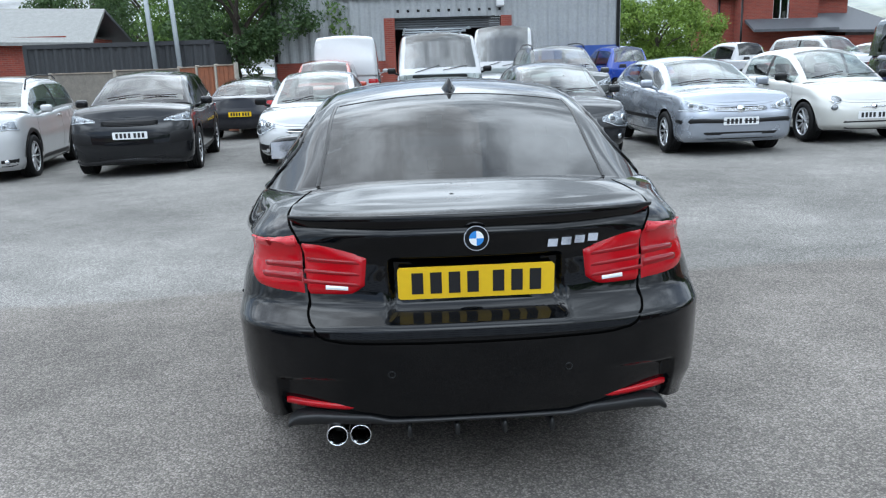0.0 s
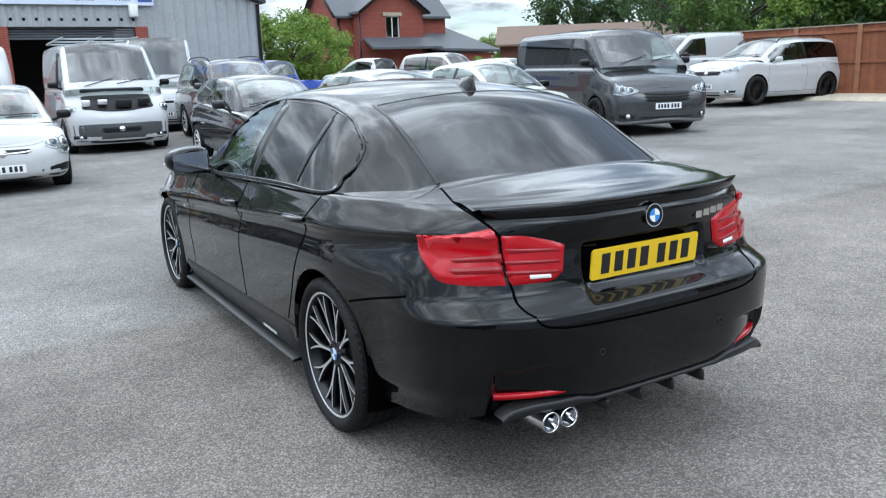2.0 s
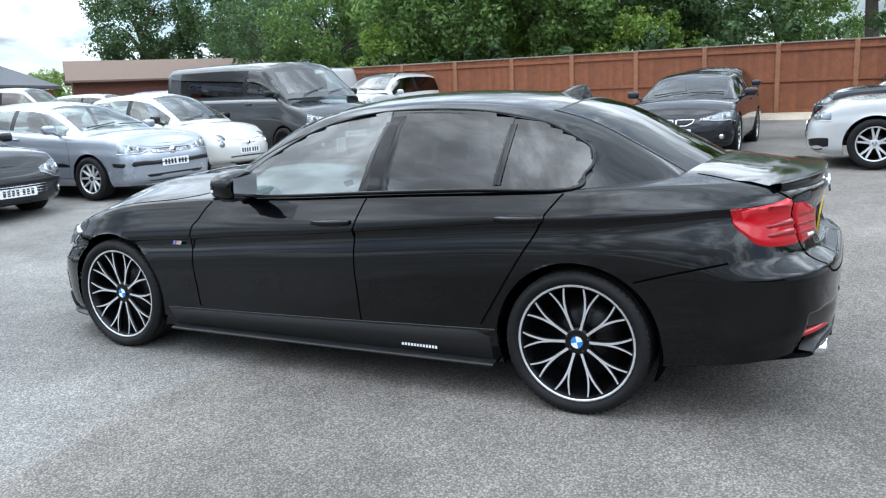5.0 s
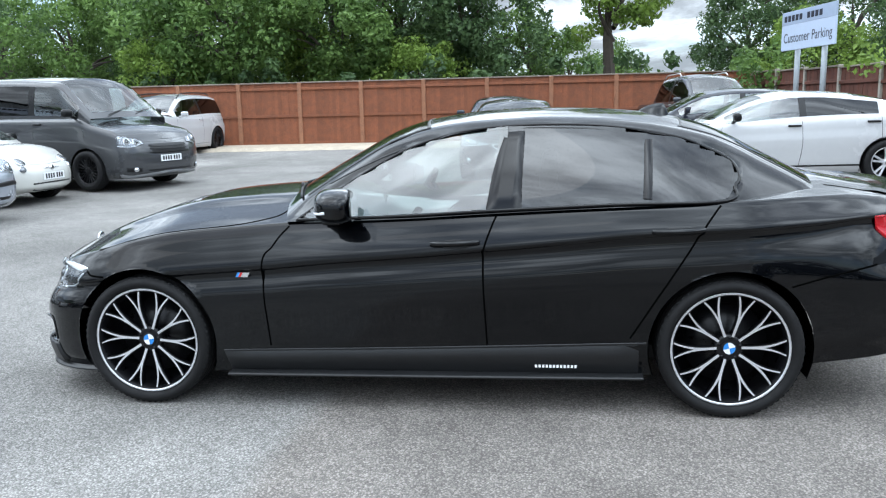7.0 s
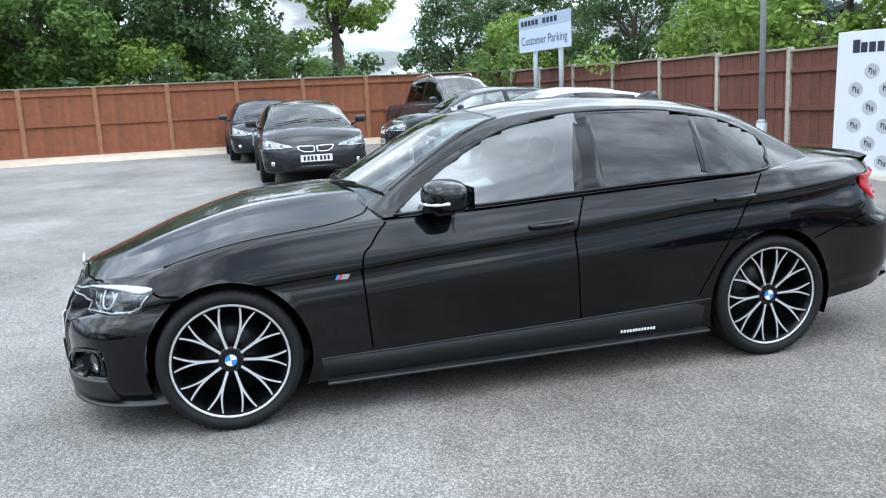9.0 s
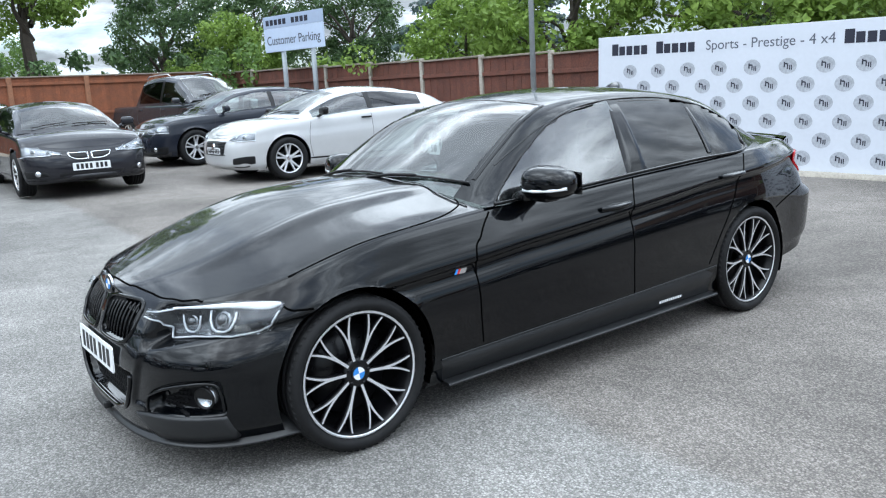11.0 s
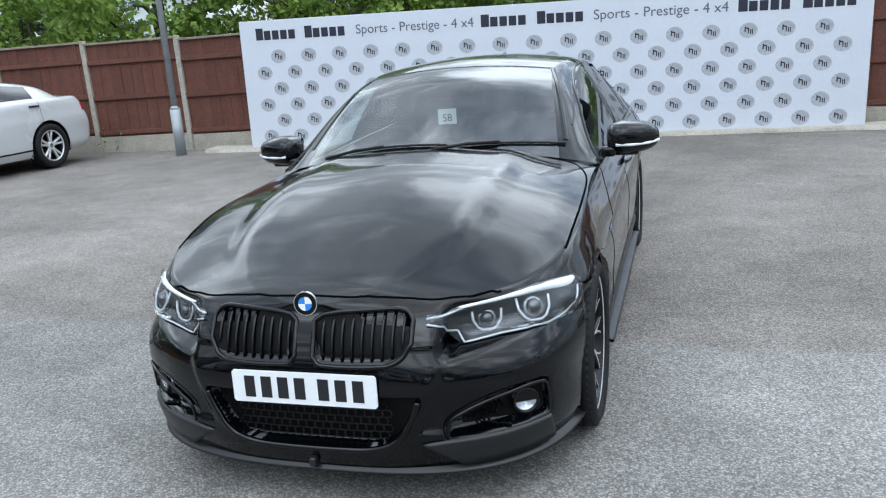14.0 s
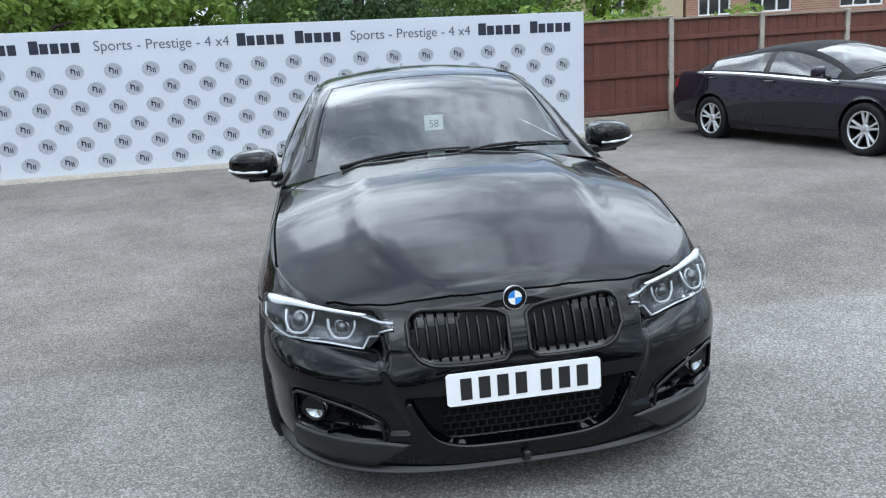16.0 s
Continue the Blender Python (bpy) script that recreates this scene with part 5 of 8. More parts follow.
slope(hs, [(0.65, -0.35, 6.66), (3.05, -0.35, 4.87), (3.05, 3.6, 4.87), (0.65, 3.6, 6.66)])
slope(hs, [(-1.75, -0.35, 4.87), (0.65, -0.35, 6.66), (0.65, 3.6, 6.66), (-1.75, 3.6, 4.87)])
slope(hs, [(-2.75, 0.95, 4.68), (5.45, 0.95, 4.68), (5.45, 3.72, 6.95), (-2.75, 3.72, 6.95)])
slope(hs, [(-2.75, 3.72, 6.95), (5.45, 3.72, 6.95), (5.45, 6.5, 4.68), (-2.75, 6.5, 4.68)])
for xa in (-1.78, 3.08):
    part("barge_board", tube(bmesh.new(), [(xa, -0.42, 4.9), (0.65, -0.42, 6.7)], 0.09, 6), TRIM, hs)
for ya in (0.95, 6.5):
    part("barge_board", tube(bmesh.new(), [(-2.78, ya, 4.72), (-2.78, 3.72, 6.98)], 0.09, 6), TRIM, hs)
bm = bmesh.new()
box(bm, (1.35, 3.72, 7.06), (8.3, 0.22, 0.12), 0.04)
part("ridge_tile", bm, SLATE, hs, smooth=False)
slope(hs, [(2.85, -1.0, 2.65), (8.0, -1.0, 2.5), (5.3, 3.0, 4.4), (2.85, 3.0, 4.4)], "lean_to_roof")
slope(hs, [(8.0, -1.0, 2.5), (8.0, 6.2, 2.5), (5.3, 6.0, 4.4), (5.3, 3.0, 4.4)], "lean_to_roof")
slope(hs, [(-1.4, -1.3, 2.75), (3.4, -1.3, 2.75), (3.4, 0.0, 3.35), (-1.4, 0.0, 3.35)], "porch_roof")
bm = bmesh.new()
box(bm, (5.3, 2.6, 0.95), (4.8, 6.6, 3.0))
part("lean_to_wall", bm, BRICK, hs, smooth=False)
window_part(hs, 0.2, 1.15, 3.45, 4.75, 0.14)
for z, h in ((4.86, 0.2), (3.38, 0.12)):
    bm = bmesh.new()
    box(bm, (0.62, -0.03, z), (1.3, 0.1, h))
    part("sill" if z < 4 else "lintel", bm, STONE, hs, smooth=False)
for x in (-2.1, 4.6):
    bm = bmesh.new()
    box(bm, (x, 3.72, 7.3), (0.7, 0.6, 1.5))
    box(bm, (x, 3.72, 8.0), (0.82, 0.72, 0.14))
    part("chimney", bm, BRICK, hs, smooth=False)
for x in (-1.6, -2.4):
    bm = bmesh.new()
    cyl(bm, (x, 1.2 if x < -2 else -0.06, 0), (x, 1.2 if x < -2 else -0.06, 4.7), 0.06, 8)
    part("downpipe", bm, TRIM, hs)

# low shed beyond the yard
sh = thing("outbuilding", "low timber outbuilding with a brown felt roof", "shed", pose(29, 30, 0.4, 0, 0, -38))
bm = bmesh.new()
box(bm, (0, 0, 1.0), (11, 4.6, 2.4))
part("wall", bm, WOODR, sh, smooth=False)
FELT = plain("roof_felt", (0.16, 0.11, 0.085), rough=0.9, var=0.25)
slope(sh, [(-5.8, -2.7, 2.15), (5.8, -2.7, 2.15), (5.8, 0, 3.2), (-5.8, 0, 3.2)], "roof", 0.1, FELT)
slope(sh, [(-5.8, 0, 3.2), (5.8, 0, 3.2), (5.8, 2.7, 2.15), (-5.8, 2.7, 2.15)], "roof", 0.1, FELT)

# houses beyond the south fence
for k, (x, w, mt) in enumerate(((-9.7, 4.2, plain("rendered_wall", (0.42, 0.34, 0.22), rough=0.9, var=0.15)), (-16.4, 9.0, BRICK2))):
    h2 = thing("brick_terrace", ("rendered" if k == 0 else "brown brick") + " house with white windows behind the fence", "house", pose(x, -22.5, -0.2, 0, 0, 180))
    holes = [(-w / 2 + 0.9, -w / 2 + 2.1, 2.2, 3.15)] if k == 0 else [(-2.2, -0.6, 2.2, 3.05), (-4.05, -2.85, 2.2, 3.05), (1.2, 2.9, 2.2, 3.05)]
    bm = bmesh.new()
    wall_holes(bm, -w / 2, w / 2, -0.3, 5.6, 0.3, holes, y=-0.3)
    part("wall", bm, mt, h2, smooth=False)
    # block behind the windows, its colour standing in for the rooms' shade
    bm = bmesh.new()
    box(bm, (0, 3, 2.6), (w - 0.02, 5.6, 5.9))
    part("inner_wall", bm, SHADEIN, h2, smooth=False)
    for a in holes:
        window_part(h2, *a, -0.2, bars_=2)
    slope(h2, [(-w / 2 - 0.2, -0.7, 5.5), (w / 2 + 0.2, -0.7, 5.5), (w / 2 + 0.2, 3.2, 8.0), (-w / 2 - 0.2, 3.2, 8.0)])
    slope(h2, [(-w / 2 - 0.2, 3.2, 8.0), (w / 2 + 0.2, 3.2, 8.0), (w / 2 + 0.2, 6.8, 5.5), (-w / 2 - 0.2, 6.8, 5.5)])

# north-west corner: container, panels, posts, brick store
ct = thing("shipping_container", "dark grey corrugated steel container behind a fence", "container", pose(-9.4, 24.2, -0.1, 0, 0, -2))
bm = bmesh.new()
rows = []
for i in range(81):
    x = -3.1 + 6.2 * i / 80
    y = -1.2 + (0.0 if i % 4 in (0, 1) else 0.05)
    rows.append([bm.verts.new((x, y, 0.1)), bm.verts.new((x, y, 2.55))])
grid_faces(bm, rows)
part("corrugated_side", bm, plain("container_steel", (0.035, 0.038, 0.042), rough=0.6, var=0.3), ct, smooth=False)
bm = bmesh.new()
for z in (0.06, 2.6):
    box(bm, (0, -1.18, z), (6.3, 0.1, 0.14))
for x in (-3.1, 3.1):
    box(bm, (x, -1.18, 1.3), (0.14, 0.1, 2.6))
box(bm, (0, 0.05, 2.62), (6.2, 2.3, 0.06))
box(bm, (0, 1.2, 1.3), (6.2, 0.08, 2.5))
for x in (-3.1, 3.1):
    box(bm, (x, 0, 1.3), (0.08, 2.4, 2.5))
part("container_frame", bm, plain("container_steel_frame", (0.03, 0.032, 0.036), rough=0.6, var=0.3), ct, smooth=False)
fence_run("panel_fence", "weathered grey timber panel fence", (-13.5, 18.6, lift(-13.5)), (-6.3, 18.3, lift(-6.3)), 1.75, 1.83, plain("grey_boards", (0.2, 0.18, 0.155), rough=0.85, var=0.3), CONC, (0.3, 1.5), 0.2)
fence_run("brown_fence", "red-brown panel fence running away from the yard", (-6.3, 18.3, lift(-6.3)), (-4.4, 16.6, lift(-4.4)), 1.75, 0.8, WOODF, CONC, (0.3, 1.5), 0.05)
for x in (-8.15, -7.35):
    po = thing("steel_post", "tall pale grey steel post", "post", pose(x, 22.75, -0.15, 0, -2.5, 0), group="tall posts behind the fence")
    bm = bmesh.new()
    cyl(bm, (0, 0, 0), (0, 0, 5.5), 0.08, 12)
    part("shaft", bm, POSTM, po)
br = thing("brick_store", "low red brick store with a grey pitched roof", "building", pose(-17.0, 27, -0.3))
bm = bmesh.new()
box(bm, (0, 2, 1.6), (9, 5, 3.4))
part("wall", bm, BRICK, br, smooth=False)
slope(br, [(-5, -0.9, 3.2), (5.6, -0.9, 2.9), (5.2, 2, 4.3), (-5, 2, 4.6)], "roof", 0.12, plain("fibre_cement", (0.25, 0.25, 0.24), rough=0.85, var=0.25))
slope(br, [(-5, 2, 4.6), (5.2, 2, 4.3), (5.2, 5, 3.2), (-5, 5, 3.2)], "roof", 0.12)
for x, y, h in ((22.5, 52, 6.8), (29.5, 50, 8.0)):
    po = thing("telegraph_pole", "wooden telegraph pole with a cross arm", "pole", pose(x, y, 0, 0, 2, 0), group="telegraph poles")
    bm = bmesh.new()
    cyl(bm, (0, 0, 0), (0, 0, h), 0.13, 10, 0.09)
    box(bm, (0, 0, h - 0.4), (1.2, 0.1, 0.1))
    part("shaft", bm, plain("tarred_wood", (0.045, 0.035, 0.03), rough=0.9), po)


# ---- trees and hedges ----
def leaf_mat(name, c, c2):
    m = bpy.data.materials.new(name)
    nt = nodes_of(m)
    out = nt.nodes.new("ShaderNodeOutputMaterial")
    b = nt.nodes.new("ShaderNodeBsdfPrincipled")
    b.inputs["Roughness"].default_value = 0.55
    b.inputs["Specular IOR Level"].default_value = 0.3
    tr = nt.nodes.new("ShaderNodeBsdfTranslucent")
    geo = nt.nodes.new("ShaderNodeNewGeometry")
    mix = nt.nodes.new("ShaderNodeMix")
    mix.data_type = "RGBA"
    mix.inputs["A"].default_value, mix.inputs["B"].default_value = (*c, 1), (*c2, 1)
    co = nt.nodes.new("ShaderNodeTexCoord")
    n1 = node(nt, "ShaderNodeTexNoise", Scale=0.9, Detail=3.0)
    nt.links.new(co.outputs["Object"], n1.inputs["Vector"])
    av = nt.nodes.new("ShaderNodeMath")
    av.operation = "MULTIPLY_ADD"
    av.inputs[1].default_value = 0.55
    sc = nt.nodes.new("ShaderNodeMapRange")
    sc.inputs["From Min"].default_value, sc.inputs["From Max"].default_value = 0.35, 0.65
    sc.inputs["To Min"].default_value, sc.inputs["To Max"].default_value = 0.0, 0.5
    nt.links.new(n1.outputs["Fac"], sc.inputs["Value"])
    nt.links.new(geo.outputs["Random Per Island"], av.inputs[0])
    nt.links.new(sc.outputs[0], av.inputs[2])
    nt.links.new(av.outputs[0], mix.inputs["Factor"])
    nt.links.new(mix.outputs["Result"], b.inputs["Base Color"])
    nt.links.new(mix.outputs["Result"], tr.inputs["Color"])
    ms = nt.nodes.new("ShaderNodeMixShader")
    ms.inputs[0].default_value = 0.35
    nt.links.new(b.outputs[0], ms.inputs[1])
    nt.links.new(tr.outputs[0], ms.inputs[2])
    nt.links.new(ms.outputs[0], out.inputs["Surface"])
    return m


LEAF_A = leaf_mat("leaves_mid_green", (0.05, 0.105, 0.026), (0.18, 0.29, 0.075))
LEAF_B = leaf_mat("leaves_dark_green", (0.03, 0.065, 0.027), (0.105, 0.175, 0.062))
LEAF_C = leaf_mat("needles_blue_green", (0.046, 0.078, 0.070), (0.155, 0.217, 0.202))
LEAF_D = leaf_mat("leaves_light_green", (0.078, 0.139, 0.022), (0.264, 0.388, 0.078))
BARK = plain("bark", (0.06, 0.048, 0.038), rough=0.95, var=0.35, scale=6, bump=0.5, bscale=30)


def leaves_mesh(name, centres, radii, per, size, seed, mat, flat=1.0):
    """Many small leaves gathered in clumps, as one mesh."""
    rg = np.random.default_rng(seed)
    C = np.repeat(np.array(centres, float), per, axis=0)
    Rr = np.repeat(np.array(radii, float), per)
    d = rg.normal(size=C.shape)
    d /= np.linalg.norm(d, axis=1)[:, None]
    P = C + d * (Rr * rg.uniform(0.25, 1.0, len(C)) ** 0.5)[:, None] * np.array([1, 1, flat])
    n = d + rg.normal(size=C.shape) * 0.7
    n[:, 2] += 0.4
    n /= np.linalg.norm(n, axis=1)[:, None]
    t = np.cross(n, rg.normal(size=C.shape))
    t /= np.linalg.norm(t, axis=1)[:, None]
    b = np.cross(n, t)
    s_ = (size * rg.uniform(0.6, 1.35, len(C)))[:, None]
    V = np.stack([P - t * s_, P + b * s_ * 0.55 + n * s_ * 0.12, P + t * s_, P - b * s_ * 0.55 + n * s_ * 0.12], 1).reshape(-1, 3)
    k = len(P)
    me = bpy.data.meshes.new(name)
    me.from_pydata(V.tolist(), [], np.arange(4 * k).reshape(k, 4).tolist())
    me.materials.append(mat)
    return me


def tree_meshes(seed, h, rad, mat, clumps=70, per=170, leaf=0.095, base=0.3, kind="round"):
    rg = random.Random(seed)
    bm = bmesh.new()
    bend = Vector((rg.uniform(-0.3, 0.3), rg.uniform(-0.3, 0.3), 0))
    top = h * (0.75 if kind == "round" else 0.97)

    def limb(a, b, r0, r1, n=5):
        a, b = Vector(a), Vector(b)
        sag = Vector((rg.uniform(-0.2, 0.2), rg.uniform(-0.2, 0.2), 0.15 * (b - a).length))
        pts = [a.lerp(b, i / n) + sag * math.sin(math.pi * i / n) for i in range(n + 1)]
        rings = []
        for i, p in enumerate(pts):
            r = r0 + (r1 - r0) * i / n
            q = (pts[min(i + 1, n)] - pts[max(i - 1, 0)]).to_track_quat("Z", "Y")
            rings.append([bm.verts.new(p + q @ Vector((r * math.cos(t), r * math.sin(t), 0))) for t in (2 * math.pi * j / 7 for j in range(7))])
        for A, B in zip(rings, rings[1:]):
            for j in range(7):
                bm.faces.new((A[j], A[(j + 1) % 7], B[(j + 1) % 7], B[j]))

    limb((0, 0, -0.3), bend + Vector((0, 0, top)), 0.03 * h + 0.03, 0.03)
    cs, rs = [], []
    if kind == "round":
        nl = 9
        for i in range(nl):
            a = 2 * math.pi * i / nl + rg.uniform(-0.3, 0.3)
            z0 = h * rg.uniform(base, 0.55)
            e = Vector((math.cos(a) * rad * rg.uniform(0.5, 0.8), math.sin(a) * rad * rg.uniform(0.5, 0.8), z0 + h * rg.uniform(0.1, 0.3)))
            limb((bend.x * 0.5, bend.y * 0.5, z0), e, 0.012 * h, 0.02, 4)
        for i in range(clumps):
            u = rg.uniform(-1, 1)
            a = rg.uniform(0, 2 * math.pi)
            q = rg.uniform(0.35, 1.0) ** 0.5
            zc = h * (base + (1 - base) * 0.5)
            w = math.sqrt(max(0, 1 - u * u))
            lump = 1 + 0.22 * math.sin(3 * a + seed) + 0.15 * math.sin(5 * u + 2 * a + seed)
            cs.append((math.cos(a) * w * rad * q * lump, math.sin(a) * w * rad * q * lump, zc + u * q * h * (1 - base) * 0.5))
            rs.append(rad * rg.uniform(0.16, 0.3))
    elif kind == "cedar":
        for lay in range(11):
            z = h * (0.15 + 0.8 * lay / 10)
            R_ = rad * (1 - 0.75 * lay / 10)
            for i in range(8):
                a = 2 * math.pi * i / 8 + lay * 0.4
                e = Vector((math.cos(a) * R_, math.sin(a) * R_, z - 0.12 * R_))
                limb((0, 0, z), e, 0.05, 0.015, 3)
                for f in (0.35, 0.6, 0.82, 1.0):
                    cs.append((e.x * f + rg.uniform(-0.2, 0.2), e.y * f + rg.uniform(-0.2, 0.2), z - 0.12 * R_ * f + 0.05))
                    rs.append(rg.uniform(0.3, 0.5))
    me_t = bpy.data.meshes.new("trunk")
    bmesh.ops.recalc_face_normals(bm, faces=bm.faces)
    bm.to_mesh(me_t), bm.free()
    me_t.materials.append(BARK)
    me_c = leaves_mesh("crown", cs, rs, per, leaf, seed, mat, 0.35 if kind == "cedar" else 0.8)
    return me_t, me_c


TREES = {
    "a": tree_meshes(1, 7.5, 3.0, LEAF_A, 110, 150, 0.1, 0.22),
    "b": tree_meshes(2, 8.5, 3.0, LEAF_B, 110, 150, 0.1, 0.2),
    "c": tree_meshes(3, 7.0, 2.6, LEAF_A, 60, 80, 0.12, 0.3),
    "d": tree_meshes(4, 5.0, 2.4, LEAF_D, 80, 150, 0.085, 0.15),
    "e": tree_meshes(5, 9.0, 2.4, LEAF_D, 55, 170, 0.1, 0.38),
    "f": tree_meshes(6, 7.5, 3.6, LEAF_C, 1, 60, 0.1, 0.1, "cedar"),
    "g": tree_meshes(7, 6.5, 2.7, LEAF_B, 45, 60, 0.1, 0.35),
}


def tree(key, x, y, s_=1.0, rz=0.0, label="leafy green tree beyond the fence"):
    t = thing("tree", label, "tree", pose(x, y, lift(x) - 0.1, 0, 0, rz) @ Matrix.Scale(s_, 4), group="trees round the yard")
    for nm, me in zip(("trunk", "crown"), TREES[key]):
        p = new(nm, me)
        p.parent = t


for row in (("a", 25, 17.5, 0.82, 0), ("b", 26.5, 14, 0.84, 50), ("a", 24.0, 11.0, 0.98, 120), ("a", 24.5, 7.2, 0.92, 200), ("b", 26.5, 5.0, 0.98, 250), ("b", 25.5, 2.4, 0.86, 20),
            ("c", 29, 0.2, 0.8, 60), ("d", 26, 9.2, 1.0, 30), ("b", 30, 9.5, 0.9, 10), ("b", 30.5, 13.0, 0.86, 80), ("b", 31, 18, 0.8, 140), ("g", 26, 21.5, 0.95, 10), ("g", 29, 24, 1.0, 70), ("g", 33, 22, 1.05, 170),
            ("g", 35, 27.5, 1.1, 250), ("b", 37, 33, 1.2, 30), ("b", 34, 38, 1.1, 200), ("d", 23.5, 4.0, 0.7, 90), ("d", 23, 13.2, 0.75, 10)):
    tree(*row)
for row in (("c", 33, -1.6, 0.62, 0), ("b", 33, -9.4, 0.78, 40), ("b", 31, -13.0, 0.8, 100), ("d", 28, -10.5, 0.9, 10), ("c", 36, -4.0, 0.6, 30), ("b", 24.5, -14, 0.72, 200)):
    tree(*row, label="distant green tree beyond the corner of the yard")
tree("e", 28.0, -3.2, 1.05, 40, "tall slender tree with an open light green crown")
tree("f", 15.5, -13.5, 0.95, 0, "spreading blue-green cedar behind the fence")
for row in (("d", 9.6, -10.6, 1.0, 10), ("d", 6.2, -12.4, 0.95, 80), ("d", 12.3, -10.2, 0.72, 150), ("a", 2.6, -15.5, 0.66, 30), ("b", -0.5, -17.5, 0.6, 70), ("a", -3.6, -16, 0.52, 120), ("d", 4.4, -13.8, 0.8, 200), ("b", 8.4, -17, 0.8, 250), ("g", -2.2, -20, 0.62, 0), ("d", -6.3, -15.5, 0.72, 0), ("b", 0.8, -22, 0.72, 300), ("a", 6.2, -21, 0.8, 20), ("d", -4.6, -24, 0.8, 44)):
    tree(*row, label="bushy green tree behind the board and fence")
for row in (("b", -6.2, 26.6, 0.78, 0), ("a", -4.4, 30, 0.9, 60), ("b", -14, 42, 1.0, 20), ("b", -19, 46, 1.0, 200), ("a", -9.5, 34, 0.8, 100)):
    tree(*row, label="dense green tree beside the workshop")
for row in (("d", 12.2, 33.5, 0.85, 0), ("d", 14.6, 36.5, 0.8, 100), ("a", 10.6, 36, 0.6, 45), ("d", 33, 46, 0.7, 10), ("a", 25.5, 52, 0.8, 60)):
    tree(*row, label="rounded leafy bush beside the brick house")


def hedge(name, label, pts, h, w, mat, seed, leaf=0.08, per=120):
    rg = random.Random(seed)
    cs, rs = [], []
    for a, b in zip(pts, pts[1:]):
        L = math.dist(a, b)
        for i in range(int(L / 0.28)):
            f = rg.random()
            x, y = a[0] + (b[0] - a[0]) * f + rg.uniform(-w, w) / 2, a[1] + (b[1] - a[1]) * f + rg.uniform(-w, w) / 2
            cs.append((x, y, lift(x) + rg.uniform(0.15, h)))
            rs.append(rg.uniform(0.25, 0.45))
    ob = new(name, leaves_mesh(name, cs, rs, per, leaf, seed, mat))
    return tagged(ob, label, "hedge", kind="stuff")


hedge("ivy_hedge", "dense dark green hedge growing over the fence corner", [(19.6, -5.6), (18.0, -6.3), (16.4, -6.6)], 2.5, 1.2, LEAF_A, 11)
hedge("hedge", "low green hedge in front of the brick house", [(10, 33.5), (34, 30)], 1.5, 1.0, LEAF_D, 12, 0.12, 60)
hedge("hedge", "dark undergrowth behind the timber fence", [(22, 15), (22.3, -2), (25, -7)], 2.6, 1.5, LEAF_B, 13, 0.12, 60)
hedge("hedge", "green shrubs behind the south fence", [(18, -8.2), (3, -10.2), (-12, -12.5)], 1.9, 1.2, LEAF_D, 14, 0.1, 60)
hedge("climber", "yellow-green climber hanging over the fence", [(11.9, -6.75), (12.7, -6.65)], 2.3, 0.5, LEAF_D, 15, 0.06, 100)
hedge("climber", "light green branches hanging over the fence top", [(7.9, -7.3), (8.7, -7.2)], 0.1, 0.4, LEAF_D, 16, 0.05, 10)


def at(x, y, rz):
    return pose(x, y, lift(x), 0, 0, rz)


G = "cars parked round the yard"
WHITE = (0.47, 0.475, 0.48)
CHR = dict(bar=CHROME, slats=3)
suv = dict(R=0.36, belt=1.02, hood=0.14, cowl=0.1, rise=0.06, nf=3.4, Df=0.42)
simple_car("white compact sport utility car with roof rails", WHITE, hatch(4.49, 0.92, 1.67, 2.68, 0.88, wheel="ten", cp=0.3, **suv), at(-7.45, 10.15, 187.8), group=G, look_=dict(rails=(-1.6, 0.5), cladding=True))
simple_car("dark grey sport utility car with slim headlights", (0.009, 0.01, 0.012), hatch(4.37, 0.95, 1.64, 2.66, 0.86, cp=0.35, rearglass=TINT, **suv), at(-4.67, 10.02, 186.5), group=G, look_=dict(grille=(0.46, 0.13), gz=0.06, slats=4, roundel=False, lamp=(0.54, 0.96, 0.11), lampz=0.01, low=(0.56, 0.12), cladding=True, corner=(0.5, 0.74), fog=False, pz=0.66, sill=True, lip=plain("bumper_black", (0.012, 0.012, 0.014), rough=0.3)), metal=0.4)
simple_car("small white hatchback with swept-back headlights", WHITE, hatch(4.0, 0.868, 1.49, 2.51, 0.83), at(-1.64, 9.78, 180), group=G, look_=dict(grille=(0.38, 0.1), bar=CHROME, slats=1, slat_r=0.014, lamp=(0.6, 0.95, 0.25), lampz=0.08, low=(0.52, 0.2), pz=0.36, mirror=TRIM, corner=(0.26, 0.42), fog=False))
simple_car("dark saloon with its boot to the yard", (0.02, 0.02, 0.024), hatch(4.5, 0.88, 1.44, 2.7, 0.85, boot=0.75), at(-3.9, 16.3, 0), group=G)
simple_car("orange-red sport utility car behind a white hatchback", (0.42, 0.05, 0.025), hatch(4.4, 0.9, 1.78, 2.6, 0.8, **suv), at(-2.1, 16.8, 180), group=G)
simple_car("small black hatchback with large headlights", (0.016, 0.017, 0.02), hatch(4.03, 0.86, 1.47, 2.54, 0.84), at(2.4, 9.0, 180), group=G, look_=dict(grille=(0.45, 0.16), gz=-0.16, slats=4, bar=CHROME, slat_r=0.005, lamp=(0.45, 0.95, 0.2), roundel=False, plate=True, pz=0.36, strip=0.48))
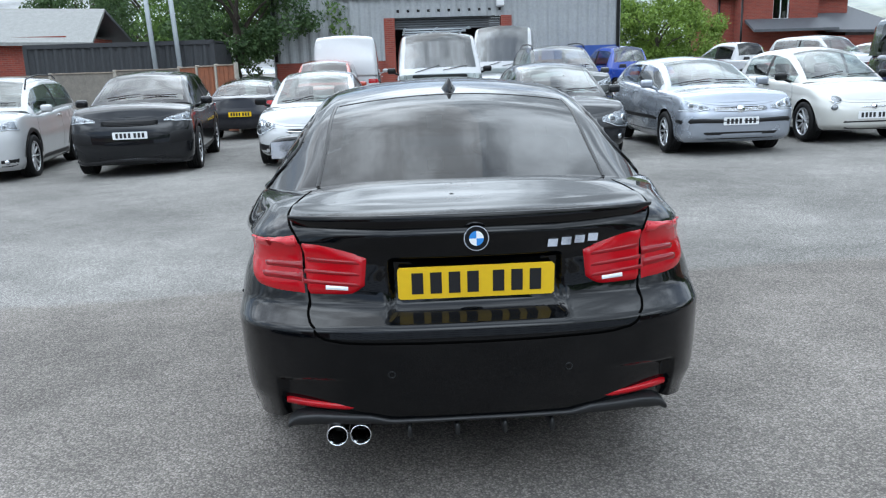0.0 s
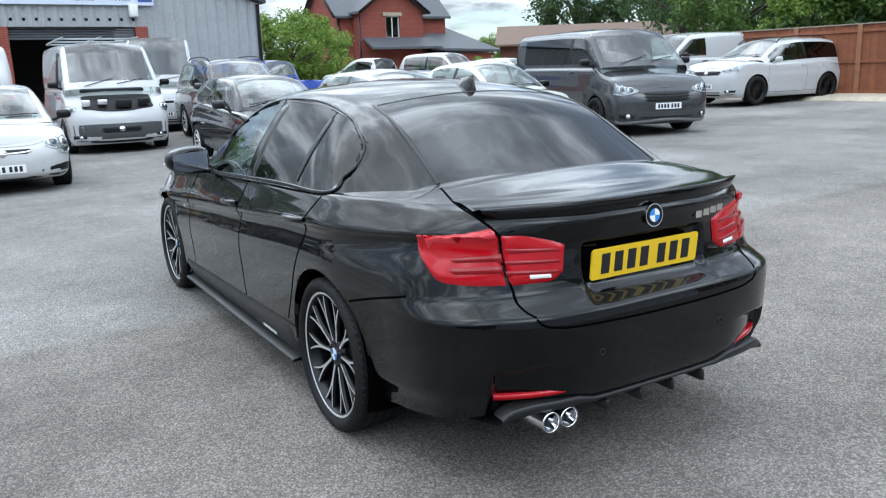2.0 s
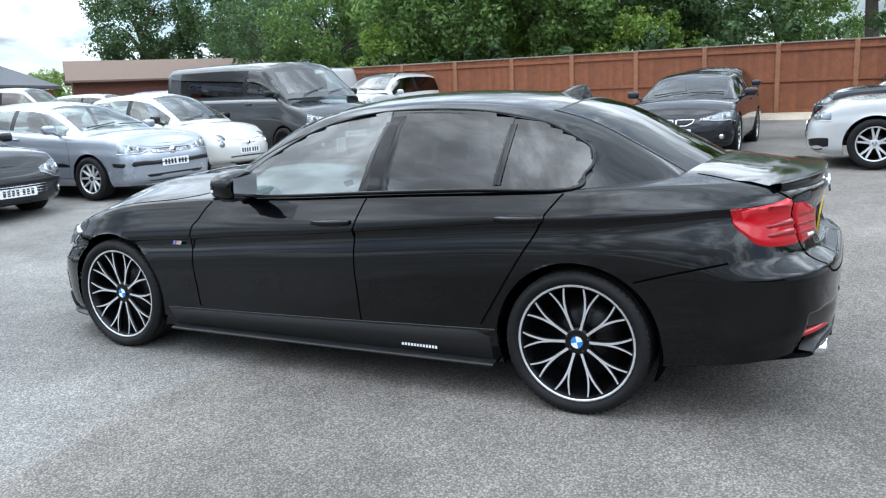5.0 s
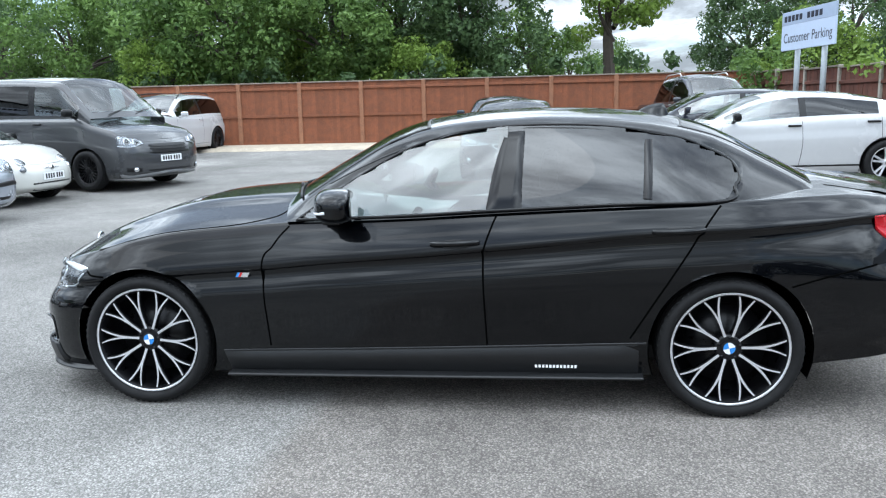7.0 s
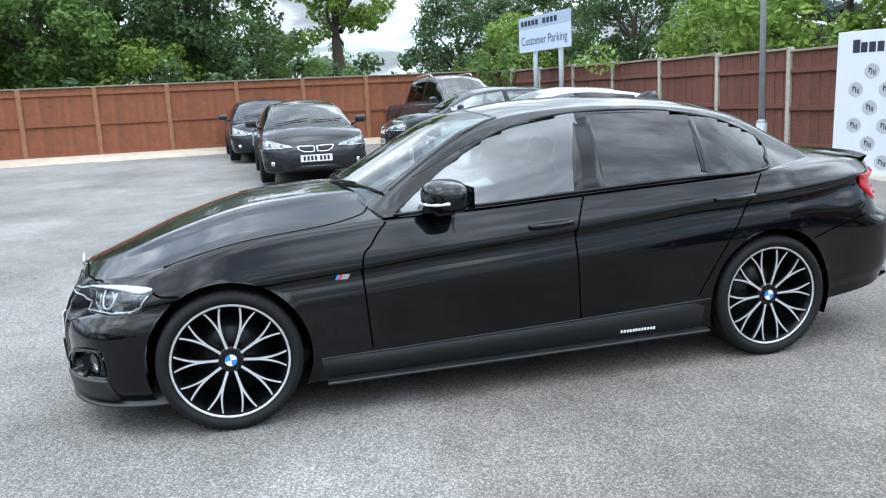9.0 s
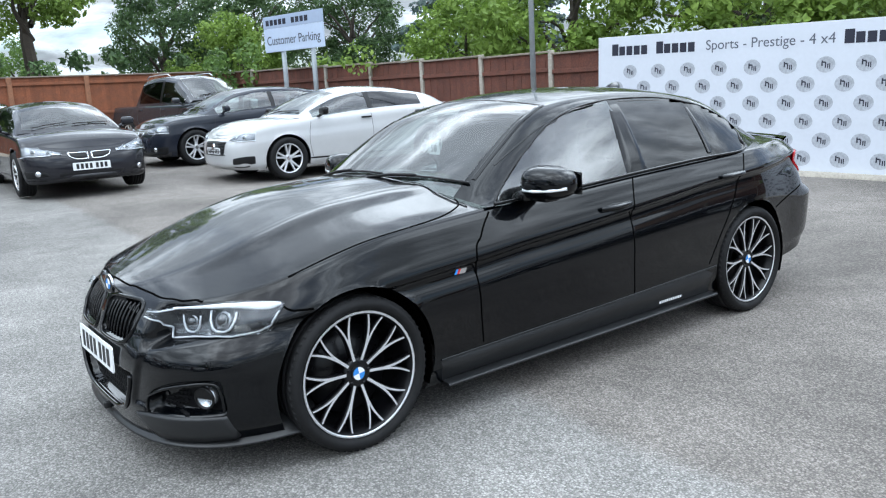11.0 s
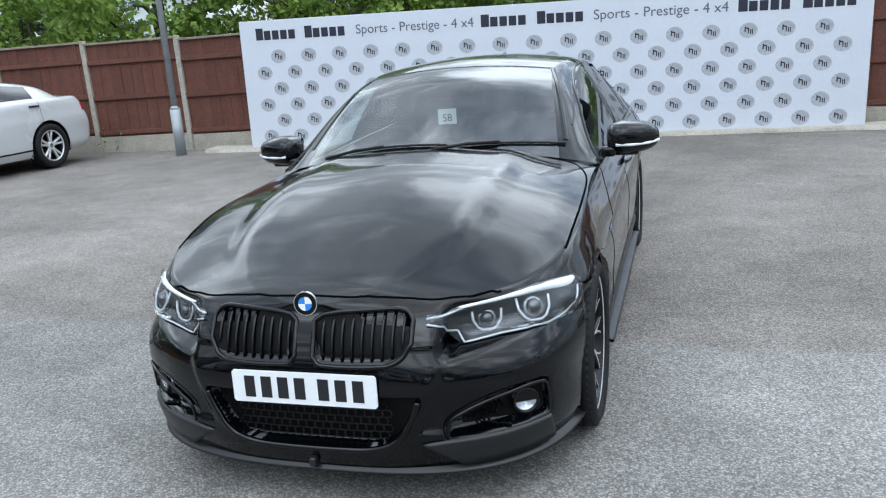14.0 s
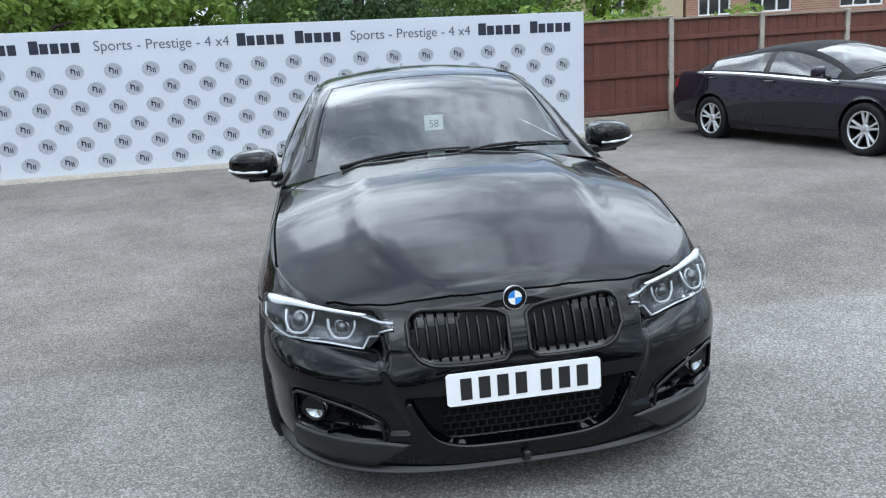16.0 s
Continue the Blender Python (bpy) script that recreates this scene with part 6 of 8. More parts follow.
simple_car("silver hatchback with black bumper strips", (0.34, 0.37, 0.42), hatch(4.15, 0.868, 1.44, 2.51, 0.84, hood=0.14, nf=4.2, Df=0.36, belt=0.92, wheel="ten"), at(4.71, 8.59, 180), group=G, metal=0.5, look_=dict(grille=(0.42, 0.1), gz=0.03, bar=CHROME, slats=3, lamp=(0.52, 0.93, 0.14), lampz=-0.01, low=(0.6, 0.08), pz=0.5, rr=0.055, strip=0.5, fog=False))
simple_car("small rounded white city car with chrome details", (0.55, 0.545, 0.51), hatch(3.55, 0.81, 1.49, 2.3, 0.66, hood=0.24), at(7.03, 8.85, 180), group=G, look_=dict(grille=(0.2, 0.03), lamp=(0, 0, 0.1), discs=[(0.66, 0.7, 0.095), (0.68, 0.52, 0.055)], bar=CHROME, slats=1, roundel=True, rr=0.04, low=(0.5, 0.13), pz=0.43, mirror=TRIM, fog=False))
simple_car("white compact sport utility car with black wheels by the fence", WHITE, hatch(4.52, 0.92, 1.69, 2.69, 0.9, wheel="multi", rearglass=TINT, **suv), at(16.76, 9.99, 87), group=G, look_=dict(grille=(0.5, 0.14), rails=(-1.5, 0.4), cladding=False, slats=3))
kid = dict(grille=(0, 0), kidneys=(0.3, 0.13), lamp=(0.42, 0.93, 0.12), low=(0.5, 0.13), pz=0.42, corner=(0.26, 0.42), lip=plain("bumper_black", (0.012, 0.012, 0.014), rough=0.3))
simple_car("black four-door coupe with twin grilles", (0.014, 0.014, 0.018), hatch(4.64, 0.9, 1.39, 2.81, 0.78, boot=0.5, R=0.33, rearglass=TINT), at(11.02, 0.03, 90), group=G, look_=kid)
simple_car("dark blue executive fastback with a wide barred grille", (0.014, 0.018, 0.026), hatch(4.97, 0.95, 1.42, 2.92, 0.9, boot=0.55, R=0.34, rearglass=TINT), at(16.3, 0.55, 92), group=G, look_=dict(grille=(0.5, 0.3), bar=CHROME, slats=6, slat_r=0.007, pz=0.55, low=(0.0, 0)))
simple_car("dark blue executive saloon beside a white saloon", (0.016, 0.019, 0.028), hatch(4.94, 0.93, 1.47, 2.97, 0.87, boot=0.75, R=0.34, wheel="twin", cp=0.62, Dr=0.3, nr=4.0, Df=0.5, nf=3.0, belt=0.95), at(12.75, -4.15, 0), group=G, look_=kid)
simple_car("white executive saloon with black sill strips", WHITE, hatch(4.73, 0.92, 1.43, 2.82, 0.88, boot=0.75, R=0.335, rearglass=TINT, wheel="twin", belt=0.94, cp=0.62, Dr=0.3, nr=4.0, Df=0.5, nf=3.0, hood=0.19), at(8.95, -4.16, 0), group=G, look_=dict(grille=(0.44, 0.28), slats=5, slat_r=0.006, lamp=(0.52, 0.93, 0.11), low=(0.0, 0), pz=0.5, mirror=TRIM, cladding=False, sill=True, corner=(0.27, 0.45), fog=False))
simple_car("black convertible with its fabric roof up", (0.014, 0.012, 0.02), hatch(4.7, 0.89, 1.4, 2.76, 0.82, boot=0.85, R=0.33, wheel="twin", top=plain("hood_fabric", (0.008, 0.008, 0.009), rough=0.95), top_label="black fabric roof", belt=0.93, nf=2.8, hood=0.2), at(-6.43, -5.9, 13.3), group=G, look_=dict(belt=CHROME, sill=True))

vb = dict(van=True, R=0.34, wheel="multi", Df=0.42, nf=3.0, Dr=0.12, nr=8, rise=0.02, bowr=0.0, bowf=0.18)


def van_spec(L, W, H, wb, fo, belt, side_extra=(), **kw):
    af = wb / 2
    yr = af + fo - L
    cow = af + kw.pop("cw", 0.2)
    k = dict(vb, cow=cow, hw=cow - 0.75, hr=yr + 0.3, tail=yr + 0.04, belt=belt, hood=0.35, cowl=0.02, seatz=0.6, dash=cow - 0.35, dashz=belt)
    k.update(kw)
    cab = cow - 0.2
    k["side"] = list(side_extra) + [(cab - 1.0, cab, GLASS)]
    s = hatch(L, W, H, wb, fo, **k)
    s["edge"] = [(yr, W * 0.84), (cow - 0.75, W * 0.82), (cow, W * 0.9)]
    s["inset"] = [(yr, 0.06), (cow, 0.06)]
    s["rcrown"] = [(yr, 0.06), (cow - 0.75, 0.09), (cow, 0.02)]
    z = s["roof"]
    s["roof"] = [(yr + 0.04, belt), (yr + 0.09, belt + (H - belt) * 0.8), (yr + 0.3, H - 0.02)] + z[4:]
    return s


VG = "vans parked round the yard"
simple_car("dark grey panel van with black wheels and side glass", (0.06, 0.062, 0.066), van_spec(5.34, 0.99, 2.0, 3.3, 0.98, 1.22, [(-2.0, 0.35, TINT)], cw=0.05), at(9.6, 8.56, 165), "van", VG, dict(grille=(0.5, 0.24), slats=3, lamp=(0.55, 0.95, 0.2), lampz=0.06, low=(0.6, 0.12), pz=0.52, roundel=False, mirror=TRIM, gz=0.02, lip=plain("silver_trim", (0.22, 0.225, 0.235), rough=0.3, metal=0.5)), 0.35)
duc = simple_car("white van with its bonnet removed and a grey bumper", WHITE, van_spec(4.96, 1.02, 2.3, 3.0, 0.9, 1.3, cw=0.35, wheel="steel"), at(0.75, 15.4, 180), "van", VG, dict(grille=(0.42, 0.14), gz=-0.32, slats=2, lamp=(0.78, 0.95, 0.2), lampz=0.06, low=(0.7, 0.12), plate=False, mirror=TRIM, bay=True, bumper=plain("grey_bumper", (0.06, 0.062, 0.065), rough=0.5)))
for x, y, z, sx_, sy_, sz_ in ((-0.5, 2.28, 1.03, 0.22, 0.1, 0.12), (-0.1, 2.3, 1.0, 0.3, 0.12, 0.16), (0.3, 2.28, 1.04, 0.18, 0.1, 0.1), (0.6, 2.2, 1.02, 0.16, 0.12, 0.14)):
    bm = bmesh.new()
    box(bm, (x, y - 0.02, z), (sx_, sy_, sz_), 0.02, 2)
    part("engine_part", bm, BLACKPL if x < 0.2 else ALLOY, duc)
for x in (-0.75, 0, 0.75):
    part("rack_rail", tube(bmesh.new(), [(x, -2.0, 2.36), (x, 1.0, 2.36)], 0.02, 6), POSTM, duc)
for y in (-1.9, -0.5, 0.9):
    part("rack_bar", tube(bmesh.new(), [(-0.8, y, 2.33), (0.8, y, 2.33)], 0.02, 6), POSTM, duc)
simple_car("tall white panel van behind a red car", WHITE, van_spec(5.4, 1.0, 2.45, 3.2, 0.95, 1.3), at(-1.7, 21.5, 0), "van", VG)
simple_car("long white panel van beside the workshop door", WHITE, van_spec(5.6, 1.0, 2.6, 3.3, 0.95, 1.3), at(3.2, 20.6, 168), "van", VG, dict(mirror=TRIM))
simple_car("white panel van parked by the fence end", WHITE, van_spec(4.97, 0.99, 1.98, 2.93, 0.98, 1.2), at(17.4, 13.0, 85), "van", VG, dict(mirror=TRIM))
simple_car("grey-green four by four with roof bars", (0.05, 0.055, 0.055), hatch(4.6, 0.93, 1.85, 2.65, 0.8, R=0.37, belt=1.12, hood=0.16, cowl=0.1, rise=0.04, cp=0.3), at(3.6, 14.6, 180), group=G, look_=dict(rails=(-1.6, 0.3)), metal=0.3)
pk = dict(R=0.37, belt=1.08, hood=0.18, cowl=0.1, rise=0.0, rearglass=TINT)
nav = simple_car("dark grey double-cab pickup with silver roof bars", (0.05, 0.052, 0.058), hatch(5.3, 0.93, 1.82, 3.15, 0.9, tail=-1.25, hr=-0.95, cp=0.25, **pk), at(17.0, -4.5, 103), "pickup", G, dict(rails=(-0.9, 0.2), rail_mat=ALLOY, lamp=(0.55, 0.95, 0.16)), 0.4)
simple_car("bright blue pickup facing away beside the workshop", (0.02, 0.06, 0.33), hatch(5.0, 0.9, 1.85, 3.0, 0.9, tail=-0.9, hr=-0.65, cp=0.2, **dict(pk, rearglass=GLASS)), at(7.7, 24.2, 15), "pickup", G)
simple_car("white pickup in the far row of cars", WHITE, hatch(5.1, 0.9, 1.78, 3.0, 0.9, tail=-0.9, hr=-0.65, cp=0.2, **pk), at(13.0, 26.5, 20), "pickup", G)
simple_car("white off-road car in the far row", WHITE, hatch(4.5, 0.9, 1.85, 2.65, 0.8, **suv), at(15.6, 24.5, 195), group=G)
simple_car("white estate car in the far row", WHITE, hatch(4.5, 0.88, 1.5, 2.65, 0.85), at(17.8, 23.0, 190), group=G)
simple_car("blue hatchback in the far row", (0.03, 0.05, 0.3), hatch(4.2, 0.87, 1.5, 2.55, 0.83), at(19.3, 21.0, 185), group=G)


# ---- the black saloon in the middle of the yard ----
HBLACK = paint("black_gloss_paint", (0.0003, 0.0007, 0.0014), 0.0, 0.3, 1.39)
MATTE = plain("satin_black", (0.011, 0.0115, 0.0125), rough=0.36, spec=0.42, var=0.1, scale=12)
GLOSSBLK = plain("gloss_black_trim", (0.0015, 0.0015, 0.002), rough=0.1, spec=0.35, var=0.05)
BLUE = plain("badge_blue", (0.02, 0.22, 0.62), rough=0.25, coat=0.6, var=0.03)
WHITEE = plain("badge_white", (0.8, 0.81, 0.82), rough=0.25, coat=0.6, var=0.03)
SMOKE = plain("smoked_mesh", (0.0015, 0.0015, 0.002), rough=0.5, spec=0.15, var=0.1, scale=30)
CLOTH = plain("grey_leather", (0.05, 0.05, 0.052), rough=0.6, var=0.15, scale=20)
LAMPDARK = plain("lamp_bezel", (0.05, 0.052, 0.057), rough=0.22, metal=0.6, var=0.3, scale=25)
GUIDE = plain("clear_light_guide", (0.55, 0.57, 0.6), rough=0.2, metal=0.3, var=0.1)
GAP = plain("shut_gap", (0.001, 0.001, 0.001), rough=0.95, spec=0.02, var=0.02)
DRL = plain("light_guide", (0.8, 0.82, 0.84), rough=0.2, var=0.05)


def cut_poly(bm, poly, test):
    """Moves the edge of the mesh area inside an outline in (y, z) onto the outline; returns the faces inside."""
    P = [Vector(p) for p in poly]
    n = len(P)

    def inside(q):
        c = False
        for i in range(n):
            a, b = P[i], P[(i + 1) % n]
            if (a.y > q.y) != (b.y > q.y) and q.x < (b.x - a.x) * (q.y - a.y) / (b.y - a.y) + a.x:
                c = not c
        return c

    def near(q):
        best, bd = None, 1e9
        for i in range(n):
            a, b = P[i], P[(i + 1) % n]
            t = min(1, max(0, (q - a).dot(b - a) / (b - a).length_squared))
            c = a.lerp(b, t)
            if (c - q).length < bd:
                best, bd = c, (c - q).length
        return best

    ins = {v for v in bm.verts if test(v) and inside(Vector((v.co.y, v.co.z)))}
    rim = {v for v in ins if any(w not in ins for f in v.link_faces for w in f.verts)}
    for v in rim:
        c = near(Vector((v.co.y, v.co.z)))
        v.co.y, v.co.z = c.x, c.y
    return [f for f in bm.faces if all(v in ins for v in f.verts)]


def split_off(bm, faces):
    """Takes faces out of bm into a new mesh."""
    nb = bmesh.new()
    m = {}
    for f in faces:
        for v in f.verts:
            if v not in m:
                m[v] = nb.verts.new(v.co)
        nb.faces.new([m[v] for v in f.verts])
    bmesh.ops.delete(bm, geom=faces, context="FACES")
    return nb


def flip_copy(bm):
    nb = bm.copy()
    for v in nb.verts:
        v.co.x = -v.co.x
    bmesh.ops.reverse_faces(nb, faces=nb.faces)
    return nb


def roundel(parent, m, r=0.041):
    """A round quartered badge in blue and white inside a black and chrome ring; its face looks along +z of m."""
    bm = bmesh.new()
    cyl(bm, m @ Vector((0, 0, -0.004)), m @ Vector((0, 0, 0.004)), r, 32)
    ring = part("badge", bm, CHROME, parent, smooth=False)
    bm = bmesh.new()
    cyl(bm, m @ Vector((0, 0, 0)), m @ Vector((0, 0, 0.0048)), r * 0.93, 32)
    part("badge_ring", bm, GLOSSBLK, ring, smooth=False)
    for q in range(4):
        bm = bmesh.new()
        pts = [(0, 0)] + [(r * 0.58 * math.cos(math.pi / 2 * (q + i / 8)), r * 0.58 * math.sin(math.pi / 2 * (q + i / 8))) for i in range(9)]
        prism(bm, pts, 0.0015, m @ Matrix.Translation((0, 0, 0.0046)))
        part("badge_quarter", bm, BLUE if q % 2 else WHITEE, ring, smooth=False)


def saloon_half(s, hollows=True):
    """Half of the saloon's lower body: outlines stacked from sill to shoulder whose corners grow rounder upwards, with the
    side crease, the lamp shelves, the intakes and the rear bumper's hollows shaped into it. Returns rows of points."""
    W, yf, yr, Df, Dr = s["W"], s["yf"], s["yr"], s["Df"], s["Dr"]
    plan, zbot, zsh, crown = curve(s["plan"]), curve(s["zbot"]), curve(s["zsh"]), curve(s["crown"])
    dx, dyf, dyr, dxr, line = curve(s["dx"]), curve(s["dyf"]), curve(s["dyr"]), curve(s["dxr"]), curve(s["crease"])
    shelf, strake, mouth = curve(s["shelf"]), curve(s["strake"]), curve(s["mouth"])
    pocket_top, pocket_bot = curve(s["pocket_top"]), curve(s["pocket_bot"])
    kid_top, kid_bot = curve(s["kid_top"]), curve(s["kid_bot"])

    def even(n, count):
        """Angles that space a rounded corner evenly."""
        a = np.linspace(0, math.pi / 2, 900)
        x, y = W * np.sin(a) ** (2 / n), 0.7 * np.cos(a) ** (2 / n)
        d = np.concatenate([[0], np.cumsum(np.hypot(np.diff(x), np.diff(y)))])
        return np.interp(np.linspace(0, d[-1], count + 1), d, a)

    fa, ra, ns = even(3.0, 150), even(3.2, 120), 110
    y0, y1 = yf - Df, yr + Dr

    def outline(v):
        nf, nr = 3.0 - 0.4 * step(0.6, 0.92, v), 3.4 - 0.4 * step(0.46, 0.56, v)
        L = [(W * power(math.sin(a), 2 / nf), y0 + Df * power(math.cos(a), 2 / nf)) for a in fa[:-1]]
        L += [(W, y0 + (y1 - y0) * i / ns) for i in range(ns + 1)]
        return L + [(W * power(math.sin(a), 2 / nr), y1 - Dr * power(math.cos(a), 2 / nr)) for a in ra[:-1][::-1]]

    def hollow(x, y, z):
        """How far the surface lies inside the plain outline at a place on the nose or the tail."""
        d = 0.0
        if y > 1.6:
            zs = shelf(x)
            d += 0.082 * step(0.43, 0.5, x) * (1 - step(0.56, 0.85, x)) * step(zs, zs + 0.05, z) * (1 - step(0.6, 0.705, z))
            k = strake(z)
            d += 0.014 * step(k, k + 0.035, x) * step(0.27, 0.31, z) * (1 - step(0.56, 0.6, z)) * (1 - step(0.62, 0.8, x))
            k = mouth(z)
            d += 0.06 * (1 - step(k - 0.014, k + 0.004, x)) * step(0.222, 0.236, z) * (1 - step(0.4, 0.418, z))
            inside = step(0.455, 0.485, x) * (1 - step(0.752, 0.776, x)) * step(pocket_bot(x) - 0.006, pocket_bot(x) + 0.012, z) * (1 - step(pocket_top(x) - 0.014, pocket_top(x) + 0.008, z))
            d += 0.05 * inside
            d += 0.022 * step(0.034, 0.046, x) * (1 - step(0.35, 0.362, x)) * step(kid_bot(x), kid_bot(x) + 0.014, z) * (1 - step(kid_top(x) - 0.014, kid_top(x), z))
        if y < -1.7:
            top = 0.507 - 0.012 * step(0.5, 0.66, x)
            d += 0.034 * step(0.36, 0.64, x) * (1 - step(0.662, 0.676, x)) * (1 - step(top - 0.014, top, z))
            d += 0.026 * (1 - step(0.275, 0.3, x)) * step(0.675, 0.7, z) * (1 - step(0.868, 0.882, z))
        return d

    levels = s["levels"]
    rows = []
    for v in levels:
        row = []
        for x, y in outline(v):
            front, rear = step(yf - Df * 1.3, yf, y), step(yr + Dr * 1.3, yr, y)
            ins = (dx(v) + dxr(v) * step(yr + 1.0, yr + 0.1, y)) * min(1, x / (0.5 * W))
            Y = y - dyf(v) * front + dyr(v) * rear
            k = line(y)
            w = v / 0.835 * k if v < 0.835 else k + (v - 0.835) / 0.165 * (1 - k)
            P = Vector((max(0, x * plan(y) - ins), Y, zbot(y) + (zsh(y) - zbot(y)) * w))
            if hollows and (y > 1.6 or y < -1.7):
                out = Vector((P.x * 0.55, P.y - (1.35 if y > 0 else -1.65), 0)).normalized()
                P -= out * hollow(P.x, P.y, P.z)
                P.x = max(0.0, P.x)
            row.append(P)
        rows.append(row)
    for f in s["fr"]:
        row = []
        for (x, y), p in zip(outline(1.0), rows[len(levels) - 1]):
            row.append(Vector((p.x * f, p.y, p.z + crown(y) * s["profile"](f, y) + s["cap"](f, y))))
        rows.append(row)
    return rows


def part_disc(at_, r, o):
    """A flat round sheet from a function of angle, radius and offset."""
    bm = bmesh.new()
    grid_faces(bm, [[bm.verts.new(at_(2 * math.pi * i / 24, r * f, o)) for f in (1, 0.5, 0)] for i in range(25)])
    return bm


def hero_saloon():
    s = dict(W=0.9, yf=2.2, yr=-2.43, Df=0.75, Dr=0.55, nf=2.2, nr=3.0, af=1.405, ar=-1.405, R=0.327, arch=0.368, track=0.768, rim=0.262, tw=0.23, wheel="split", spin=0.15)
    s["plan"] = [(-2.43, 0.927), (-1.9, 0.949), (-1.4, 0.998), (-0.95, 0.99), (0, 0.985), (0.9, 0.987), (1.4, 0.997), (1.7, 0.985), (2.2, 0.97)]
    s["zbot"] = [(-2.43, 0.345), (-2.36, 0.34), (-2.2, 0.305), (-1.8, 0.255), (-1.03, 0.19), (0.98, 0.17), (1.7, 0.155), (2.2, 0.15)]
    s["crease"] = [(-2.43, 0.885), (-2.0, 0.875), (-1.75, 0.857), (-1.28, 0.848), (-0.985, 0.838), (-0.66, 0.812), (-0.3, 0.788), (0.12, 0.765), (0.5, 0.745), (0.78, 0.725), (1.2, 0.72), (1.6, 0.76), (2.2, 0.8)]
    s["shelf"] = [(0.4, 0.485), (0.5, 0.512), (0.6, 0.533), (0.7, 0.552), (0.8, 0.565), (0.9, 0.58)]
    s["strake"] = [(0.25, 0.33), (0.3, 0.36), (0.38, 0.395), (0.445, 0.422), (0.546, 0.452), (0.6, 0.47)]
    s["mouth"] = [(0.22, 0.16), (0.24, 0.27), (0.276, 0.325), (0.33, 0.357), (0.4, 0.388), (0.45, 0.39)]
    s["pocket_top"] = [(0.45, 0.3), (0.5, 0.345), (0.62, 0.395), (0.75, 0.418), (0.8, 0.42)]
    s["kid_top"] = [(0.03, 0.648), (0.06, 0.667), (0.16, 0.678), (0.3, 0.682), (0.345, 0.672), (0.366, 0.645)]
    s["kid_bot"] = [(0.03, 0.545), (0.055, 0.516), (0.16, 0.512), (0.28, 0.516), (0.33, 0.535), (0.366, 0.585)]
    s["pocket_bot"] = [(0.45, 0.262), (0.6, 0.276), (0.7, 0.284), (0.8, 0.292)]
    s["zsh"] = [(-2.43, 1.0), (-2.2, 1.017), (-1.8, 1.012), (-1.4, 0.998), (-0.9, 0.982), (-0.35, 0.958), (0.05, 0.937), (0.65, 0.91), (0.9, 0.893), (1.26, 0.862), (1.64, 0.785), (1.9, 0.728), (2.2, 0.675)]
    s["crown"] = [(-2.43, 0.02), (-2.2, 0.035), (-1.9, 0.065), (-1.5, 0.07), (0, 0.06), (0.7, 0.125), (1.16, 0.128), (1.45, 0.122), (1.66, 0.112), (1.83, 0.1), (2.0, 0.075), (2.13, 0.05), (2.2, 0.03)]
    s["dx"] = [(0, 0.05), (0.06, 0.042), (0.14, 0.02), (0.25, 0.012), (0.42, 0.006), (0.56, 0.0), (0.64, 0.003), (0.7, 0.011), (0.76, 0.023), (0.79, 0.025), (0.815, 0.017), (0.835, 0.004), (0.85, 0.006), (0.89, 0.02), (0.93, 0.038), (0.975, 0.058), (1, 0.074)]
    s["dyf"] = [(0, 0.02), (0.1, 0.01), (0.3, 0.0), (0.5, 0.0), (0.7, 0.012), (0.85, 0.035), (0.95, 0.065), (1, 0.088)]
    s["dyr"] = [(0, 0.03), (0.08, 0.012), (0.2, 0.004), (0.4, 0.0), (0.47, 0.008), (0.5, 0.04), (0.56, 0.085), (0.66, 0.1), (0.75, 0.098), (0.86, 0.084), (0.92, 0.075), (0.97, 0.095), (1, 0.15)]
    s["dxr"] = [(0, 0.0), (0.45, 0.0), (0.6, 0.02), (0.75, 0.055), (0.88, 0.085), (1, 0.115)]
    s["levels"] = sorted({round(i / 72, 4) for i in range(73)} | {0.835, 0.85, 0.79, 0.815, 0.97, 0.99})

    def creases(f, y):
        return (0.01 * step(0.66, 0.57, f) - 0.008 * step(0.56, 0.38, f)) * step(0.55, 0.95, y) * (1 - step(1.75, 2.05, y)) + 0.006 * step(0.98, 0.9, f) * step(0.6, 1.0, y) * (1 - step(1.6, 1.9, y))

    def section(f, y):
        """Height of the closing panels across the car: a flat middle, an edge line, then a plane falling to the wing."""
        hood = 1 - 0.24 * (min(f, 0.55) / 0.55) ** 2 - 0.76 * (max(0.0, f - 0.52) / 0.48) ** 1.06
        boot_ = 1 - f ** 3
        k = step(-0.4, 0.4, y)
        return hood * k + boot_ * (1 - k)

    s["cap"], s["profile"], s["fr"] = creases, section, [0.985, 0.955, 0.91, 0.86, 0.8, 0.74, 0.68, 0.64, 0.6, 0.57, 0.54, 0.5, 0.44, 0.36, 0.24, 0.12, 0.0]
    s["roof"] = [(-1.9, 1.015), (-1.68, 1.14), (-1.55, 1.215), (-1.43, 1.285), (-1.3, 1.345), (-1.06, 1.4), (-0.8, 1.424), (-0.53, 1.431), (-0.26, 1.42), (-0.02, 1.385), (0.12, 1.34), (0.33, 1.218), (0.5, 1.115), (0.66, 1.02)]
    s["edge"] = [(-1.86, 0.63), (-1.45, 0.575), (-0.9, 0.575), (-0.4, 0.58), (0.05, 0.585), (0.3, 0.635), (0.66, 0.715)]
    s["rcrown"] = [(-1.9, 0.03), (-1.5, 0.05), (-1.2, 0.062), (-0.5, 0.058), (-0.02, 0.058), (0.3, 0.05), (0.55, 0.062), (0.66, 0.078)]
